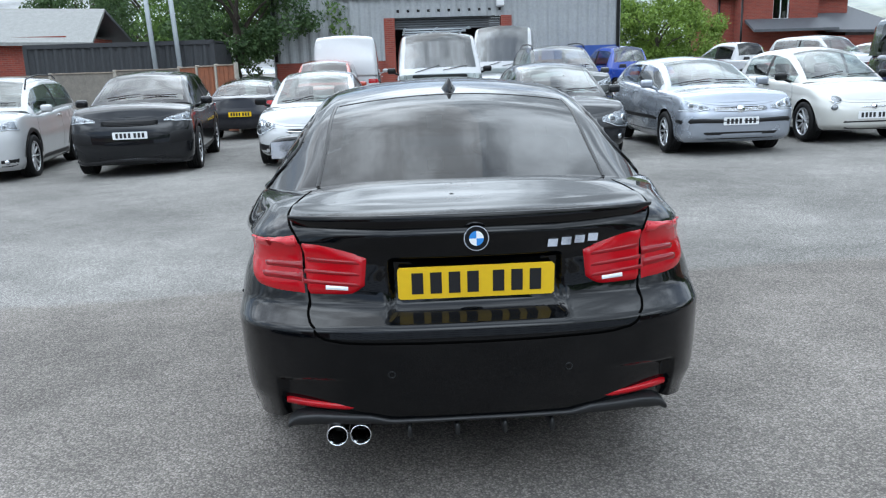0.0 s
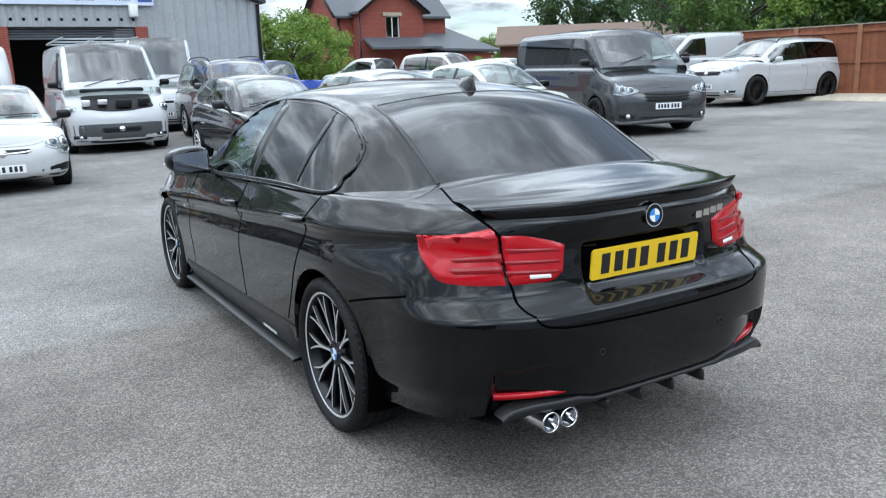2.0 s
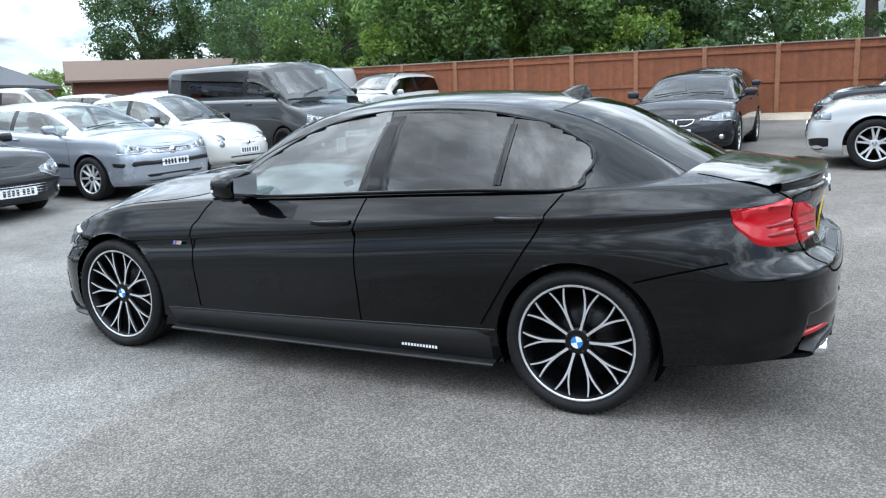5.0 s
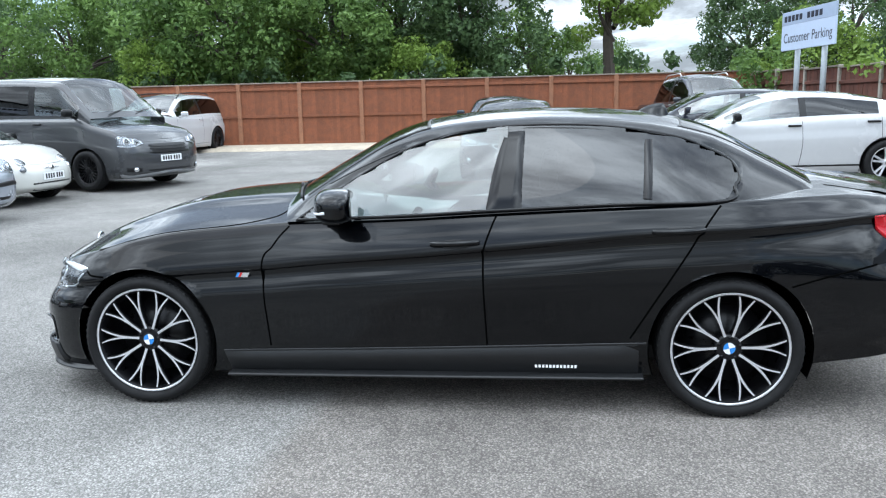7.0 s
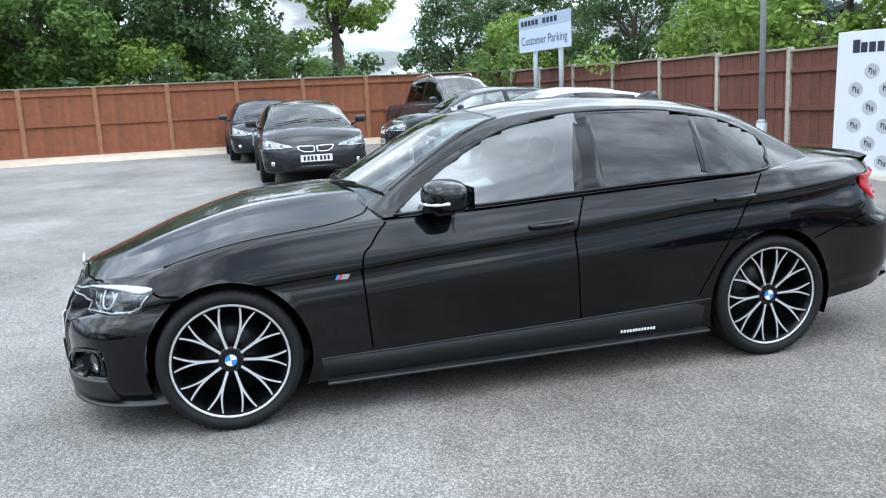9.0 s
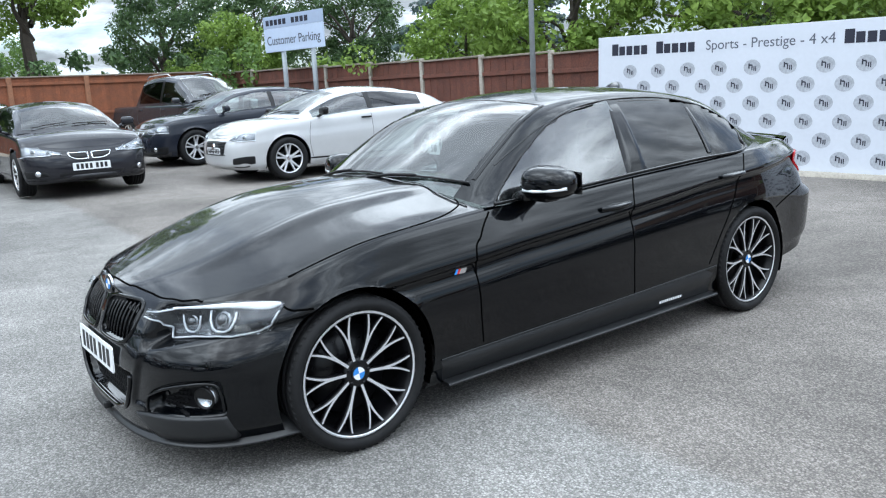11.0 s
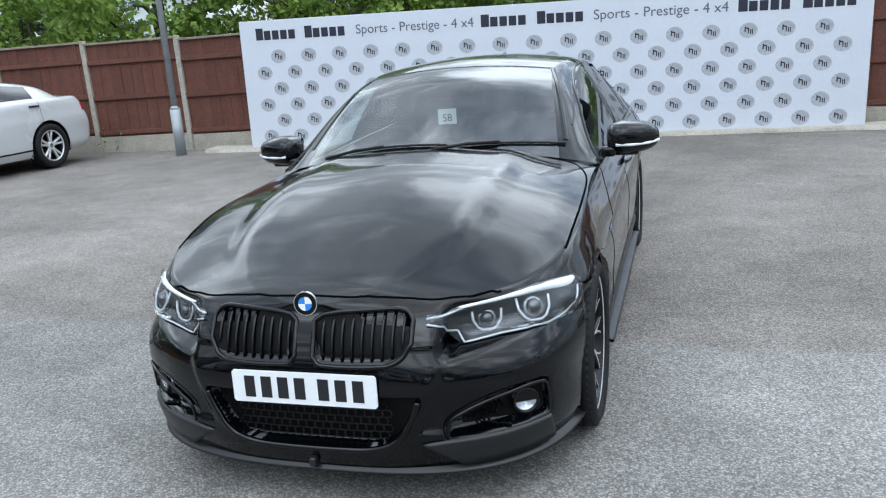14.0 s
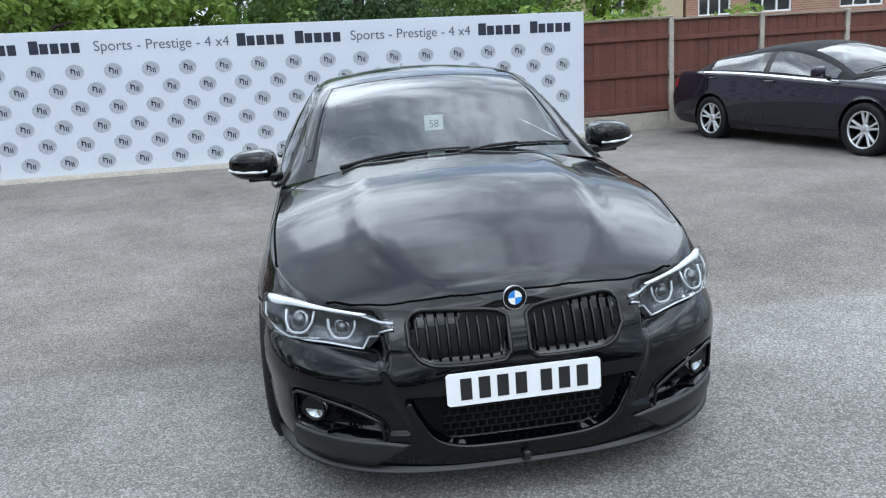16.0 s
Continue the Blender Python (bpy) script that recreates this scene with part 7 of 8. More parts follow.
    s["inset"] = [(-1.9, 0.27), (-1.75, 0.2), (-1.6, 0.145), (-1.45, 0.095), (-1.3, 0.062), (-0.9, 0.05), (0.3, 0.05), (0.66, 0.06)]
    s["hw"], s["hr"], s["side"], s["bowf"], s["bowr"] = -0.02, -1.2, [], 0.13, 0.1
    car = thing("car", "glossy black four-door saloon with twenty-inch machined alloy wheels", "car", Matrix())
    # lower body with wheel arches
    half = saloon_half(s)
    base = bm_rows(saloon_half(s, False))
    mirror_x(base)
    tree0 = BVHTree.FromBMesh(base)

    def nose(p):
        """The place on the plain front at the same width and height as p."""
        return tree0.ray_cast(Vector((p[0], 3.0, p[2])), Vector((0, -1, 0)))[0] or Vector(p)

    base.free()
    bm = bm_rows(half)
    for ya in (s["af"], s["ar"]):
        cut_circle(bm, ya, s["R"], s["arch"], 0.5)
    mirror_x(bm)
    bmesh.ops.recalc_face_normals(bm, faces=bm.faces)
    tree = BVHTree.FromBMesh(bm)
    part("body", bm, HBLACK, car)
    # upper body: glass taken out of the sides and the two screens
    ys, rows, jS, jT = cabin_half(s, 2.0)
    full = bm_rows(rows)
    mirror_x(full)
    bmesh.ops.recalc_face_normals(full, faces=full.faces)
    ctree = BVHTree.FromBMesh(full)
    full.free()
    dlo = [(0.61, 0.925), (0.3, 0.936), (0.048, 0.945), (-0.349, 0.966), (-0.89, 0.99), (-1.372, 1.002), (-1.42, 1.06), (-1.445, 1.105), (-1.415, 1.172), (-1.3, 1.235), (-1.183, 1.281), (-0.926, 1.329), (-0.663, 1.348), (-0.368, 1.344), (-0.124, 1.312), (0.094, 1.244), (0.311, 1.128), (0.47, 1.025)]
    scr = lambda i, j: j >= jT and ys[i] >= s["hw"] - 1e-6  # noqa: E731
    rear = lambda i, j: j >= jT and ys[i + 1] <= s["hr"] + 1e-6 and i > 1  # noqa: E731
    bm = bm_rows(rows, lambda i, j: not scr(i, j) and not rear(i, j))
    ins = cut_poly(bm, dlo, lambda v: v.co.x > 0.5)
    panes = split_off(bm, ins)
    mirror_x(bm)
    part("roof", bm, HBLACK, car)
    for name, fn, mt in (("windscreen", scr, GLASS), ("rear_window", rear, TINT)):
        b2 = bm_rows(rows, fn)
        mirror_x(b2)
        part(name, b2, mt, car)
    cuts = ((-0.38, 9), (-1.05, -0.38), (-9, -1.05))
    for n, (a, b) in enumerate(cuts):
        src = panes.copy()
        bmesh.ops.delete(src, geom=[f for f in src.faces if not a <= f.calc_center_median().y < b], context="FACES")
        bmesh.ops.delete(src, geom=[v for v in src.verts if not v.link_faces], context="VERTS")
        # a pane is one smooth curved sheet
        P = np.array([v.co[:] for v in src.verts])
        A = np.stack([np.ones(len(P)), P[:, 1], P[:, 2], P[:, 1] ** 2, P[:, 1] * P[:, 2], P[:, 2] ** 2], 1)
        X = A @ np.linalg.lstsq(A, P[:, 0], rcond=None)[0]
        for v, x in zip(src.verts, X):
            v.co.x = float(x)
        other = flip_copy(src)
        for q in (src, other):
            part("side_window", q, GLASS if n == 0 else TINT, car)
    panes.free()
    side = lambda y, z, x=0.8: (x, y, z)  # noqa: E731
    for sx in (1, -1):
        mk = lambda pts: [(sx * p[0], p[1], p[2]) for p in pts]  # noqa: E731
        line = smooth_line([(0.0, y, z) for y, z in dlo + dlo[:1]], 150)
        pts = []
        for p in line[:-1]:
            hit = ctree.ray_cast(Vector((1.5, p[1], p[2])), Vector((-1, 0, 0)))[0]
            if hit is not None:
                pts.append((sx * (hit.x + 0.001), p[1], p[2]))
        part("window_trim", tube(bmesh.new(), pts, 0.0085, 6, True), GLOSSBLK, car)
        part("roof_gutter", strip(ctree, mk([(0.66, y, z + 0.035) for y, z in dlo[8:]]), 0.007, 0.002, n=90), TRIM, car)
        part("door_pillar", patch(ctree, mk([(0.6, -0.485, 1.335), (0.6, -0.365, 1.335)]), mk([(0.83, -0.465, 0.965), (0.83, -0.295, 0.965)]), 0.006, 6, 10, depth=0.008), GLOSSBLK, car)
        part("window_divider", strip(ctree, mk([(0.66, -1.05, 1.29), (0.8, -1.03, 1.0)]), 0.03, 0.005, n=20), GLOSSBLK, car)
        part("screen_pillar_trim", strip(ctree, mk([(0.52, 0.0, 1.37), (0.58, 0.25, 1.24), (0.66, 0.6, 1.03)]), 0.02, 0.004, n=40), GLOSSBLK, car)
        part("rear_screen_trim", strip(ctree, mk([(0.51, -1.2, 1.33), (0.53, -1.5, 1.22), (0.56, -1.82, 1.08)]), 0.012, 0.003, n=40), TRIM, car)
        # shut lines of the doors, wings, bonnet and boot
        for ln in ([(0.86, 0.651, 0.917), (0.9, 0.73, 0.82), (0.9, 0.78, 0.714), (0.9, 0.758, 0.313)], [(0.85, -0.345, 0.955), (0.9, -0.29, 0.8), (0.9, -0.285, 0.638), (0.9, -0.3, 0.33)],
                   [(0.85, -1.347, 0.995), (0.9, -1.171, 0.724), (0.9, -0.957, 0.375)], [(0.9, -1.66, 0.62), (0.88, -1.85, 0.675), (0.85, -2.031, 0.722)],
                   [(0.8, 1.66, 0.79), (0.81, 1.3, 0.86), (0.79, 0.93, 0.9), (0.74, 0.76, 0.96), (0.66, 0.71, 1.0)],
                   [(0.58, -1.86, 1.08), (0.63, -2.05, 1.03), (0.63, -2.2, 1.0), (0.605, -2.26, 0.95)],
                   [(0.605, -2.26, 0.95), (0.57, -2.33, 0.75), (0.53, -2.37, 0.66), (0.45, -2.38, 0.632), (0.25, -2.41, 0.625), (0.0, -2.42, 0.622)],
                   [(0.88, 1.6, 0.65), (0.87, 1.68, 0.66), (0.85, 1.72, 0.69)], [(0.64, 1.964, 0.728), (0.5, 2.03, 0.75), (0.388, 2.07, 0.762), (0.2, 2.1, 0.766), (0.0, 2.108, 0.767)]):
            part("shut_line", strip(tree, mk(ln), 0.0075, 0.0014, n=60), GAP, car)
        part("sill_line", strip(tree, mk([(0.9, 1.0, 0.283), (0.9, 0, 0.312), (0.9, -1.03, 0.352)]), 0.008, 0.004, n=60), MATTE, car)
        skirt = patch(tree, mk([(0.9, 1.0, 0.277), (0.9, 0, 0.305), (0.9, -1.0, 0.343)]), mk([(0.88, 0.98, 0.175), (0.88, 0, 0.18), (0.88, -1.0, 0.195)]), 0.012, 30, 5)
        sk = part("side_skirt", skirt, MATTE, car, "satin black side skirt")
        bm = bmesh.new()
        rws = []
        for i in range(25):
            y = 0.98 - 2.0 * i / 24
            z = 0.166 + 0.018 * i / 24
            o = 0.893 + 0.004 * math.sin(i / 24 * math.pi)
            rws.append([bm.verts.new((sx * x, y, zz)) for x, zz in ((0.8, z), (o, z - 0.004), (o + 0.004, z + 0.004), (o - 0.004, z + 0.01), (0.8, z + 0.018))])
        grid_faces(bm, rws)
        part("skirt_blade", bm, MATTE, car)
        bm = bmesh.new()
        hit, nor, _, _ = tree.find_nearest(Vector((sx * 0.88, -0.69, 0.222)))
        m = Matrix.Translation((sx * (abs(hit.x) + 0.0145), -0.62, 0.232)) @ Matrix.Rotation(radians(90 * sx), 4, "Z") @ Matrix.Rotation(radians(90), 4, "X")
        bars(bm, m, -0.1 if sx > 0 else -0.1, 0.1, 0.016, 0.0015, 12, 0.35)
        part("lettering", bm, WHITEE, sk, "row of small white lettering", smooth=False)
        # handles
        for y, z in ((-0.155, 0.822), (-1.16, 0.877)):
            hit, nor, _, _ = tree.find_nearest(Vector((sx * 0.9, y, z)))
            bm = bmesh.new()
            rws = []
            for i in range(13):
                t = i / 12
                yy, bulge = y - 0.115 + 0.23 * t, math.sin(math.pi * t) ** 0.6
                zz = z + 0.004 - 0.008 * t
                cx = abs(hit.x)
                rws.append([bm.verts.new((sx * (cx + dx_), yy, zz + dz_)) for dx_, dz_ in ((0.004, 0.012), (0.008 + 0.03 * bulge, 0.011), (0.012 + 0.032 * bulge, 0.0), (0.008 + 0.028 * bulge, -0.012), (0.004, -0.012))])
            grid_faces(bm, rws)
            part("door_handle", bm, HBLACK, car)
            part("handle_cup", patch(tree, mk([(0.9, y - 0.075, z + 0.026), (0.9, y, z + 0.036), (0.9, y + 0.06, z + 0.026)]), mk([(0.9, y - 0.075, z - 0.024), (0.9, y, z - 0.036), (0.9, y + 0.06, z - 0.024)]), 0.0016, 10, 4, depth=0.003), TRIM, car)
        # mirrors
        bm = bmesh.new()
        bmesh.ops.create_uvsphere(bm, u_segments=24, v_segments=16, radius=1.0)
        for v in bm.verts:
            c = v.co
            c.x, c.y, c.z = (power(c.x, 0.75), power(c.y, 0.75), power(c.z, 0.72))
            c.y *= 0.1 * (1.0 - 0.2 * c.x)
            c.z = c.z * (0.078 - 0.012 * c.x) + 0.004
            c.x = c.x * 0.125
            if c.y < -0.075:
                c.y = -0.075
            c.x, c.y = sx * (0.955 + c.x), 0.385 + c.y - 0.1 * c.x
            c.z += 1.0
        mir = part("wing_mirror", bm, HBLACK, car)
        bm = bmesh.new()
        tube(bm, [(sx * 0.88, 0.489, 0.978), (sx * 0.95, 0.482, 0.976), (sx * 1.03, 0.452, 0.98), (sx * 1.078, 0.405, 0.988)], 0.0075, 6)
        part("indicator_strip", bm, DRL, mir)
        bm = bmesh.new()
        rws = [[bm.verts.new((sx * (0.855 + 0.2 * i / 8), 0.303 - 0.02 * i / 8, 0.945 + 0.115 * j / 4 * (1 - 0.1 * i / 8))) for j in range(5)] for i in range(9)]
        grid_faces(bm, rws)
        part("mirror_glass", bm, CHROME, mir)
        bm = bmesh.new()
        box(bm, (sx * 0.9, 0.4, 0.935), (0.17, 0.09, 0.028), 0.012, 2)
        box(bm, (sx * 0.845, 0.43, 0.945), (0.07, 0.1, 0.05), 0.015, 2)
        part("mirror_foot", bm, GLOSSBLK, mir)
        # wing badge
        for k, c in enumerate((BLUE, plain("badge_red", (0.5, 0.02, 0.02)), CHROME)):
            hit, nor, _, _ = tree.find_nearest(Vector((sx * 0.9, 0.9 - 0.014 * k, 0.668)))
            bm = bmesh.new()
            m = Matrix.Translation((hit.x + sx * 0.002, hit.y, 0.668)) @ Matrix.Rotation(radians(90 * sx), 4, "Z") @ Matrix.Rotation(radians(90), 4, "X")
            w = 0.006 if k < 2 else 0.026
            prism(bm, [(-w - 0.006, -0.011), (w - 0.006, -0.011), (w + 0.006, 0.011), (-w + 0.006, 0.011)], 0.002, m)
            part("wing_badge", bm, c, car, smooth=False)
        # headlights
        top = mk([(0.402, 2.075, 0.654), (0.505, 2.035, 0.668), (0.62, 1.965, 0.695), (0.75, 1.85, 0.714), (0.845, 1.715, 0.704)])
        bot = mk([(0.402, 2.075, 0.613), (0.462, 2.05, 0.606), (0.52, 2.025, 0.568), (0.67, 1.94, 0.556), (0.775, 1.83, 0.566), (0.83, 1.75, 0.605), (0.85, 1.7, 0.69)])
        hl = part("headlight", patch(tree, top, bot, 0.003, 40, 12), LAMPDARK, car)
        part("upper_blade", patch(tree, mk([(0.5, 2.035, 0.664), (0.62, 1.965, 0.691), (0.75, 1.85, 0.71), (0.842, 1.715, 0.702)]), mk([(0.5, 2.035, 0.659), (0.62, 1.965, 0.672), (0.74, 1.86, 0.678), (0.82, 1.76, 0.668), (0.846, 1.71, 0.692)]), 0.01, 28, 4), DRL, hl)
        for u, w, z, k in ((0.583, 1.99, 0.622, 0.9), (0.714, 1.893, 0.634, 1.05)):
            hit, nor, _, _ = tree.find_nearest(Vector((sx * u, w, z)))
            nor = nor if nor.y > 0 else -nor
            tx = Vector((0, 0, 1)).cross(nor).normalized()
            ty = nor.cross(tx)
            hexa = [(-1.25, 0.75), (-1.2, -0.1), (-0.85, -0.75), (-0.4, -1.0), (0.4, -1.0), (0.85, -0.75), (1.2, -0.1), (1.25, 0.75)]
            b2 = bmesh.new()
            tube(b2, [hit + nor * 0.012 + tx * (0.043 * k * a) + ty * (0.043 * k * b) for a, b in hexa], 0.0046, 8)
            part("light_ring", b2, GUIDE, hl)
            b2 = bmesh.new()
            cyl(b2, hit + nor * 0.001, hit + nor * 0.01, 0.036 * k, 24, 0.032 * k)
            pj = part("projector", b2, LAMPMID, hl)
            b2 = bmesh.new()
            bmesh.ops.create_uvsphere(b2, u_segments=18, v_segments=10, radius=0.026 * k, matrix=Matrix.Translation(hit + nor * 0.004))
            part("projector_lens", b2, PROJ, pj)
        b2 = bmesh.new()
        tube(b2, [tree.find_nearest(Vector(p))[0] + Vector((0, 0.01, 0.002)) for p in smooth_line(mk([(0.405, 2.075, 0.62), (0.47, 2.05, 0.612), (0.525, 2.025, 0.576), (0.67, 1.94, 0.564), (0.77, 1.835, 0.574), (0.825, 1.76, 0.608), (0.842, 1.715, 0.66)]), 40)], 0.0038, 6)
        part("light_guide", b2, GUIDE, hl)
        b2 = bmesh.new()
        tube(b2, [tree.find_nearest(Vector(p))[0] + Vector((0, 0.008, 0)) for p in mk([(0.405, 2.075, 0.647), (0.45, 2.055, 0.652), (0.52, 2.03, 0.656)])], 0.004, 6)
        part("light_guide", b2, GUIDE, hl)
        part("lens", patch(tree, top, bot, 0.021, 40, 12), LENS, hl)
        # kidney grille: a hollow with upright bars and a rounded frame
        xk = [0.032 + 0.332 * i / 24 for i in range(25)]
        kt_, kb_ = curve(s["kid_top"]), curve(s["kid_bot"])
        kd = part("kidney_grille", patch(tree, mk([(x, 2.15, kt_(x) - 0.012) for x in xk[1:-1]]), mk([(x, 2.15, kb_(x) + 0.012) for x in xk[1:-1]]), 0.003, 22, 8, depth=0.006, sm=False), SMOKE, car)
        for i in range(9):
            x = 0.062 + 0.272 * i / 8
            bm = bmesh.new()
            pts = []
            for j in range(7):
                z = kb_(x) + (kt_(x) - kb_(x)) * (0.03 + 0.94 * j / 6)
                q = nose((sx * x, 0, z))
                pts.append(Vector((sx * x, q.y - 0.011 - 0.01 * abs(j / 3 - 1) ** 3, z)))
            tube(bm, pts, 0.0055, 6)
            part("grille_bar", bm, GLOSSBLK, kd)
        bm = bmesh.new()
        outl = smooth_line([(x, 2.15, kt_(x)) for x in xk], 48) + smooth_line([(x, 2.15, kb_(x)) for x in xk], 48)[::-1]
        tube(bm, [nose(p) for p in mk(outl)], 0.0085, 8, True)
        part("grille_frame", bm, GLOSSBLK, kd)
        # corner pocket with its rim, mesh and fog lamp
        pt_, pb_ = curve(s["pocket_top"]), curve(s["pocket_bot"])
        rim_ = [(0.47, 0, pb_(0.47) + 0.004)] + [(x, 0, pt_(x) - 0.002) for x in (0.48, 0.52, 0.57, 0.62, 0.67, 0.72)] + [(0.757, 0, 0.408), (0.766, 0, 0.38), (0.768, 0, 0.33), (0.766, 0, 0.298)]
        part("pocket_rim", tube(bmesh.new(), [nose(p) - Vector((0, 0.004, 0)) for p in smooth_line(mk(rim_), 50)], 0.006, 8), HBLACK, car)
        pk = part("air_pocket", patch(tree, mk([(0.5, 2.08, 0.325), (0.62, 2.04, 0.375), (0.742, 1.95, 0.398)]), mk([(0.487, 2.08, 0.285), (0.6, 2.04, 0.296), (0.742, 1.95, 0.306)]), 0.002, 18, 8, depth=0.004), SMOKE, car)
        bm = bmesh.new()
        for j in range(4):
            for i in range(8):
                u = 0.505 + 0.02 * i + (0.01 if j % 2 else 0)
                if 0.302 + 0.0175 * j > 0.318 + 0.4 * (u - 0.5):
                    continue
                hit, nor, _, _ = tree.find_nearest(Vector((sx * u, 2.06, 0.302 + 0.0175 * j)))
                bmesh.ops.create_cone(bm, cap_ends=False, segments=6, radius1=0.0095, radius2=0.0095, depth=0.012, matrix=Matrix.Translation(hit + Vector((0, 0.006, 0))) @ Matrix.Rotation(radians(90), 4, "X"))
        tagged(part("mesh_insert", bm, BLACKPL, pk, smooth=False), kind="stuff")
        hit, nor, _, _ = tree0.find_nearest(Vector((sx * 0.7, 2.0, 0.345)))
        nor = nor if nor.y > 0 else -nor
        hit = hit - nor * 0.03
        nor = (nor + Vector((0, 0.5, 0))).normalized()
        tx = Vector((0, 0, 1)).cross(nor).normalized()
        tz = nor.cross(tx)
        disc = lambda a, r, o: hit + nor * o + (tx * math.cos(a) + tz * math.sin(a)) * r  # noqa: E731
        bm = bmesh.new()
        rws = [[bm.verts.new(disc(2 * math.pi * i / 24, r, o)) for r, o in ((0.04, -0.03), (0.04, 0.004), (0.034, 0.0), (0.014, -0.012), (0.0, -0.014))] for i in range(25)]
        grid_faces(bm, rws)
        fg = part("fog_lamp", bm, LAMPIN, car)
        bm = bmesh.new()
        tube(bm, [disc(2 * math.pi * i / 24, 0.042, 0.004) for i in range(24)], 0.006, 6, True)
        part("fog_lamp_ring", bm, GLOSSBLK, fg)
        bm = bmesh.new()
        rws = [[bm.verts.new(disc(math.pi * i / 12, 0.039 * f, 0.008)) for f in (1, 0.5, 0)] for i in range(13)]
        grid_faces(bm, rws)
        part("fog_lamp_shade", bm, GLOSSBLK, fg)
        part("fog_lens", part_disc(disc, 0.038, 0.006), LENS, fg)
        # satin blade under the pocket
        bm = bmesh.new()
        T = smooth_line(mk([(0.372, 2.16, 0.25), (0.47, 2.14, 0.264), (0.62, 2.08, 0.271), (0.72, 2.02, 0.275), (0.79, 1.95, 0.278)]), 32)
        B = smooth_line(mk([(0.5, 2.14, 0.165), (0.6, 2.1, 0.162), (0.7, 2.03, 0.162), (0.76, 1.98, 0.163), (0.81, 1.92, 0.166)]), 32)
        rws = []
        for i in range(31):
            row = []
            for j, (f, o) in enumerate(((0.0, -0.03), (0.0, 0.008), (0.1, 0.011), (0.35, 0.012), (0.65, 0.014), (1.0, 0.02), (1.05, 0.0))):
                q, nn, _, _ = tree0.find_nearest(along(T, i / 30).lerp(along(B, i / 30), f))
                nn = nn if nn.y > 0 else -nn
                row.append(bm.verts.new(q + Vector((nn.x, nn.y, 0)).normalized() * (o if 0 < i < 30 or j == 0 else o - 0.02)))
            rws.append(row)
        grid_faces(bm, rws)
        part("bumper_blade", bm, MATTE, car, "satin black bumper blade")
        hit, nor, _, _ = tree.find_nearest(Vector((sx * 0.764, 2.009, 0.5)))
        bm = bmesh.new()
        nor = nor if nor.y > 0 else -nor
        tube(bm, [hit + nor * 0.001 + (Vector((0, 0, 1)).cross(nor).normalized() * math.cos(a) + Vector((0, 0, 1)) * math.sin(a)) * 0.01 for a in (2 * math.pi * i / 14 for i in range(14))], 0.0015, 5, True)
        part("parking_sensor", bm, MATTE, car)
        # tail lights
        top = mk([(0.805, -2.03, 0.9), (0.77, -2.13, 0.94), (0.7, -2.2, 0.962), (0.608, -2.25, 0.974)])
        bot = mk([(0.808, -2.035, 0.893), (0.79, -2.09, 0.83), (0.768, -2.14, 0.785), (0.69, -2.21, 0.769), (0.575, -2.28, 0.766)])
        tl = part("tail_light", patch(tree0, top, bot, 0.01, 24, 10), REDLENS, car)
        part("lens_band", patch(tree0, mk([(0.79, -2.06, 0.9), (0.7, -2.2, 0.945), (0.612, -2.25, 0.958)]), mk([(0.79, -2.07, 0.888), (0.7, -2.2, 0.9), (0.603, -2.26, 0.905)]), 0.0165, 14, 3, depth=0.008), REDPALE, tl)
        for za, zb in ((0.872, 0.848), (0.832, 0.806)):
            part("light_bar", patch(tree0, mk([(0.745, -2.16, za), (0.592, -2.27, za + 0.006)]), mk([(0.73, -2.17, zb), (0.586, -2.27, zb)]), 0.0165, 12, 3, depth=0.008), REDDARK, tl)
        top = mk([(0.594, -2.26, 0.93), (0.5, -2.29, 0.916), (0.42, -2.31, 0.9), (0.364, -2.325, 0.882)])
        bot = mk([(0.566, -2.28, 0.767), (0.48, -2.3, 0.766), (0.415, -2.32, 0.771), (0.372, -2.325, 0.795)])
        tl = part("boot_light", patch(tree0, top, bot, 0.012, 22, 10), REDLENS, car)
        for z0 in (0.888, 0.85, 0.815):
            part("light_bar", patch(tree0, mk([(0.578, -2.27, z0), (0.385, -2.32, z0 - 0.012)]), mk([(0.575, -2.27, z0 - 0.016), (0.385, -2.32, z0 - 0.024)]), 0.0175, 12, 2, depth=0.006), REDDARK, tl)
        part("reversing_light", patch(tree0, mk([(0.5, -2.3, 0.797), (0.425, -2.32, 0.793)]), mk([(0.5, -2.3, 0.783), (0.425, -2.32, 0.781)]), 0.019, 6, 2, depth=0.006), DRL, tl)
        # bumper reflectors
        bm = bmesh.new()
        rws = []
        for i in range(17):
            u = 0.37 + 0.286 * i / 16
            y = tree0.ray_cast(Vector((u, -3.0, 0.4)), Vector((0, 1, 0)))[0].y + 0.006 + 0.016 * i / 16
            h_ = 0.004 + 0.006 * min(1.0, i / 5)
            rws.append([bm.verts.new((sx * u, y + dy, 0.397 + dz)) for dy, dz in ((0.03, h_), (0.0, h_), (-0.004, 0.0), (0.0, -h_), (0.03, -h_))])
        grid_faces(bm, rws)
        part("reflector", bm, REDLENS, car)
        bm = bmesh.new()
        hit, nor, _, _ = tree.find_nearest(Vector((sx * 0.29, -2.42, 0.52)))
        tube(bm, [hit + Vector((0.011 * math.cos(a), -0.001, 0.011 * math.sin(a))) for a in (2 * math.pi * i / 14 for i in range(14))], 0.0016, 5, True)
        part("parking_sensor", bm, MATTE, car)
    # wheel wells and floor
    bm = bmesh.new()
    box(bm, (0, -0.15, 0.25), (1.3, 3.5, 0.1), 0.02)
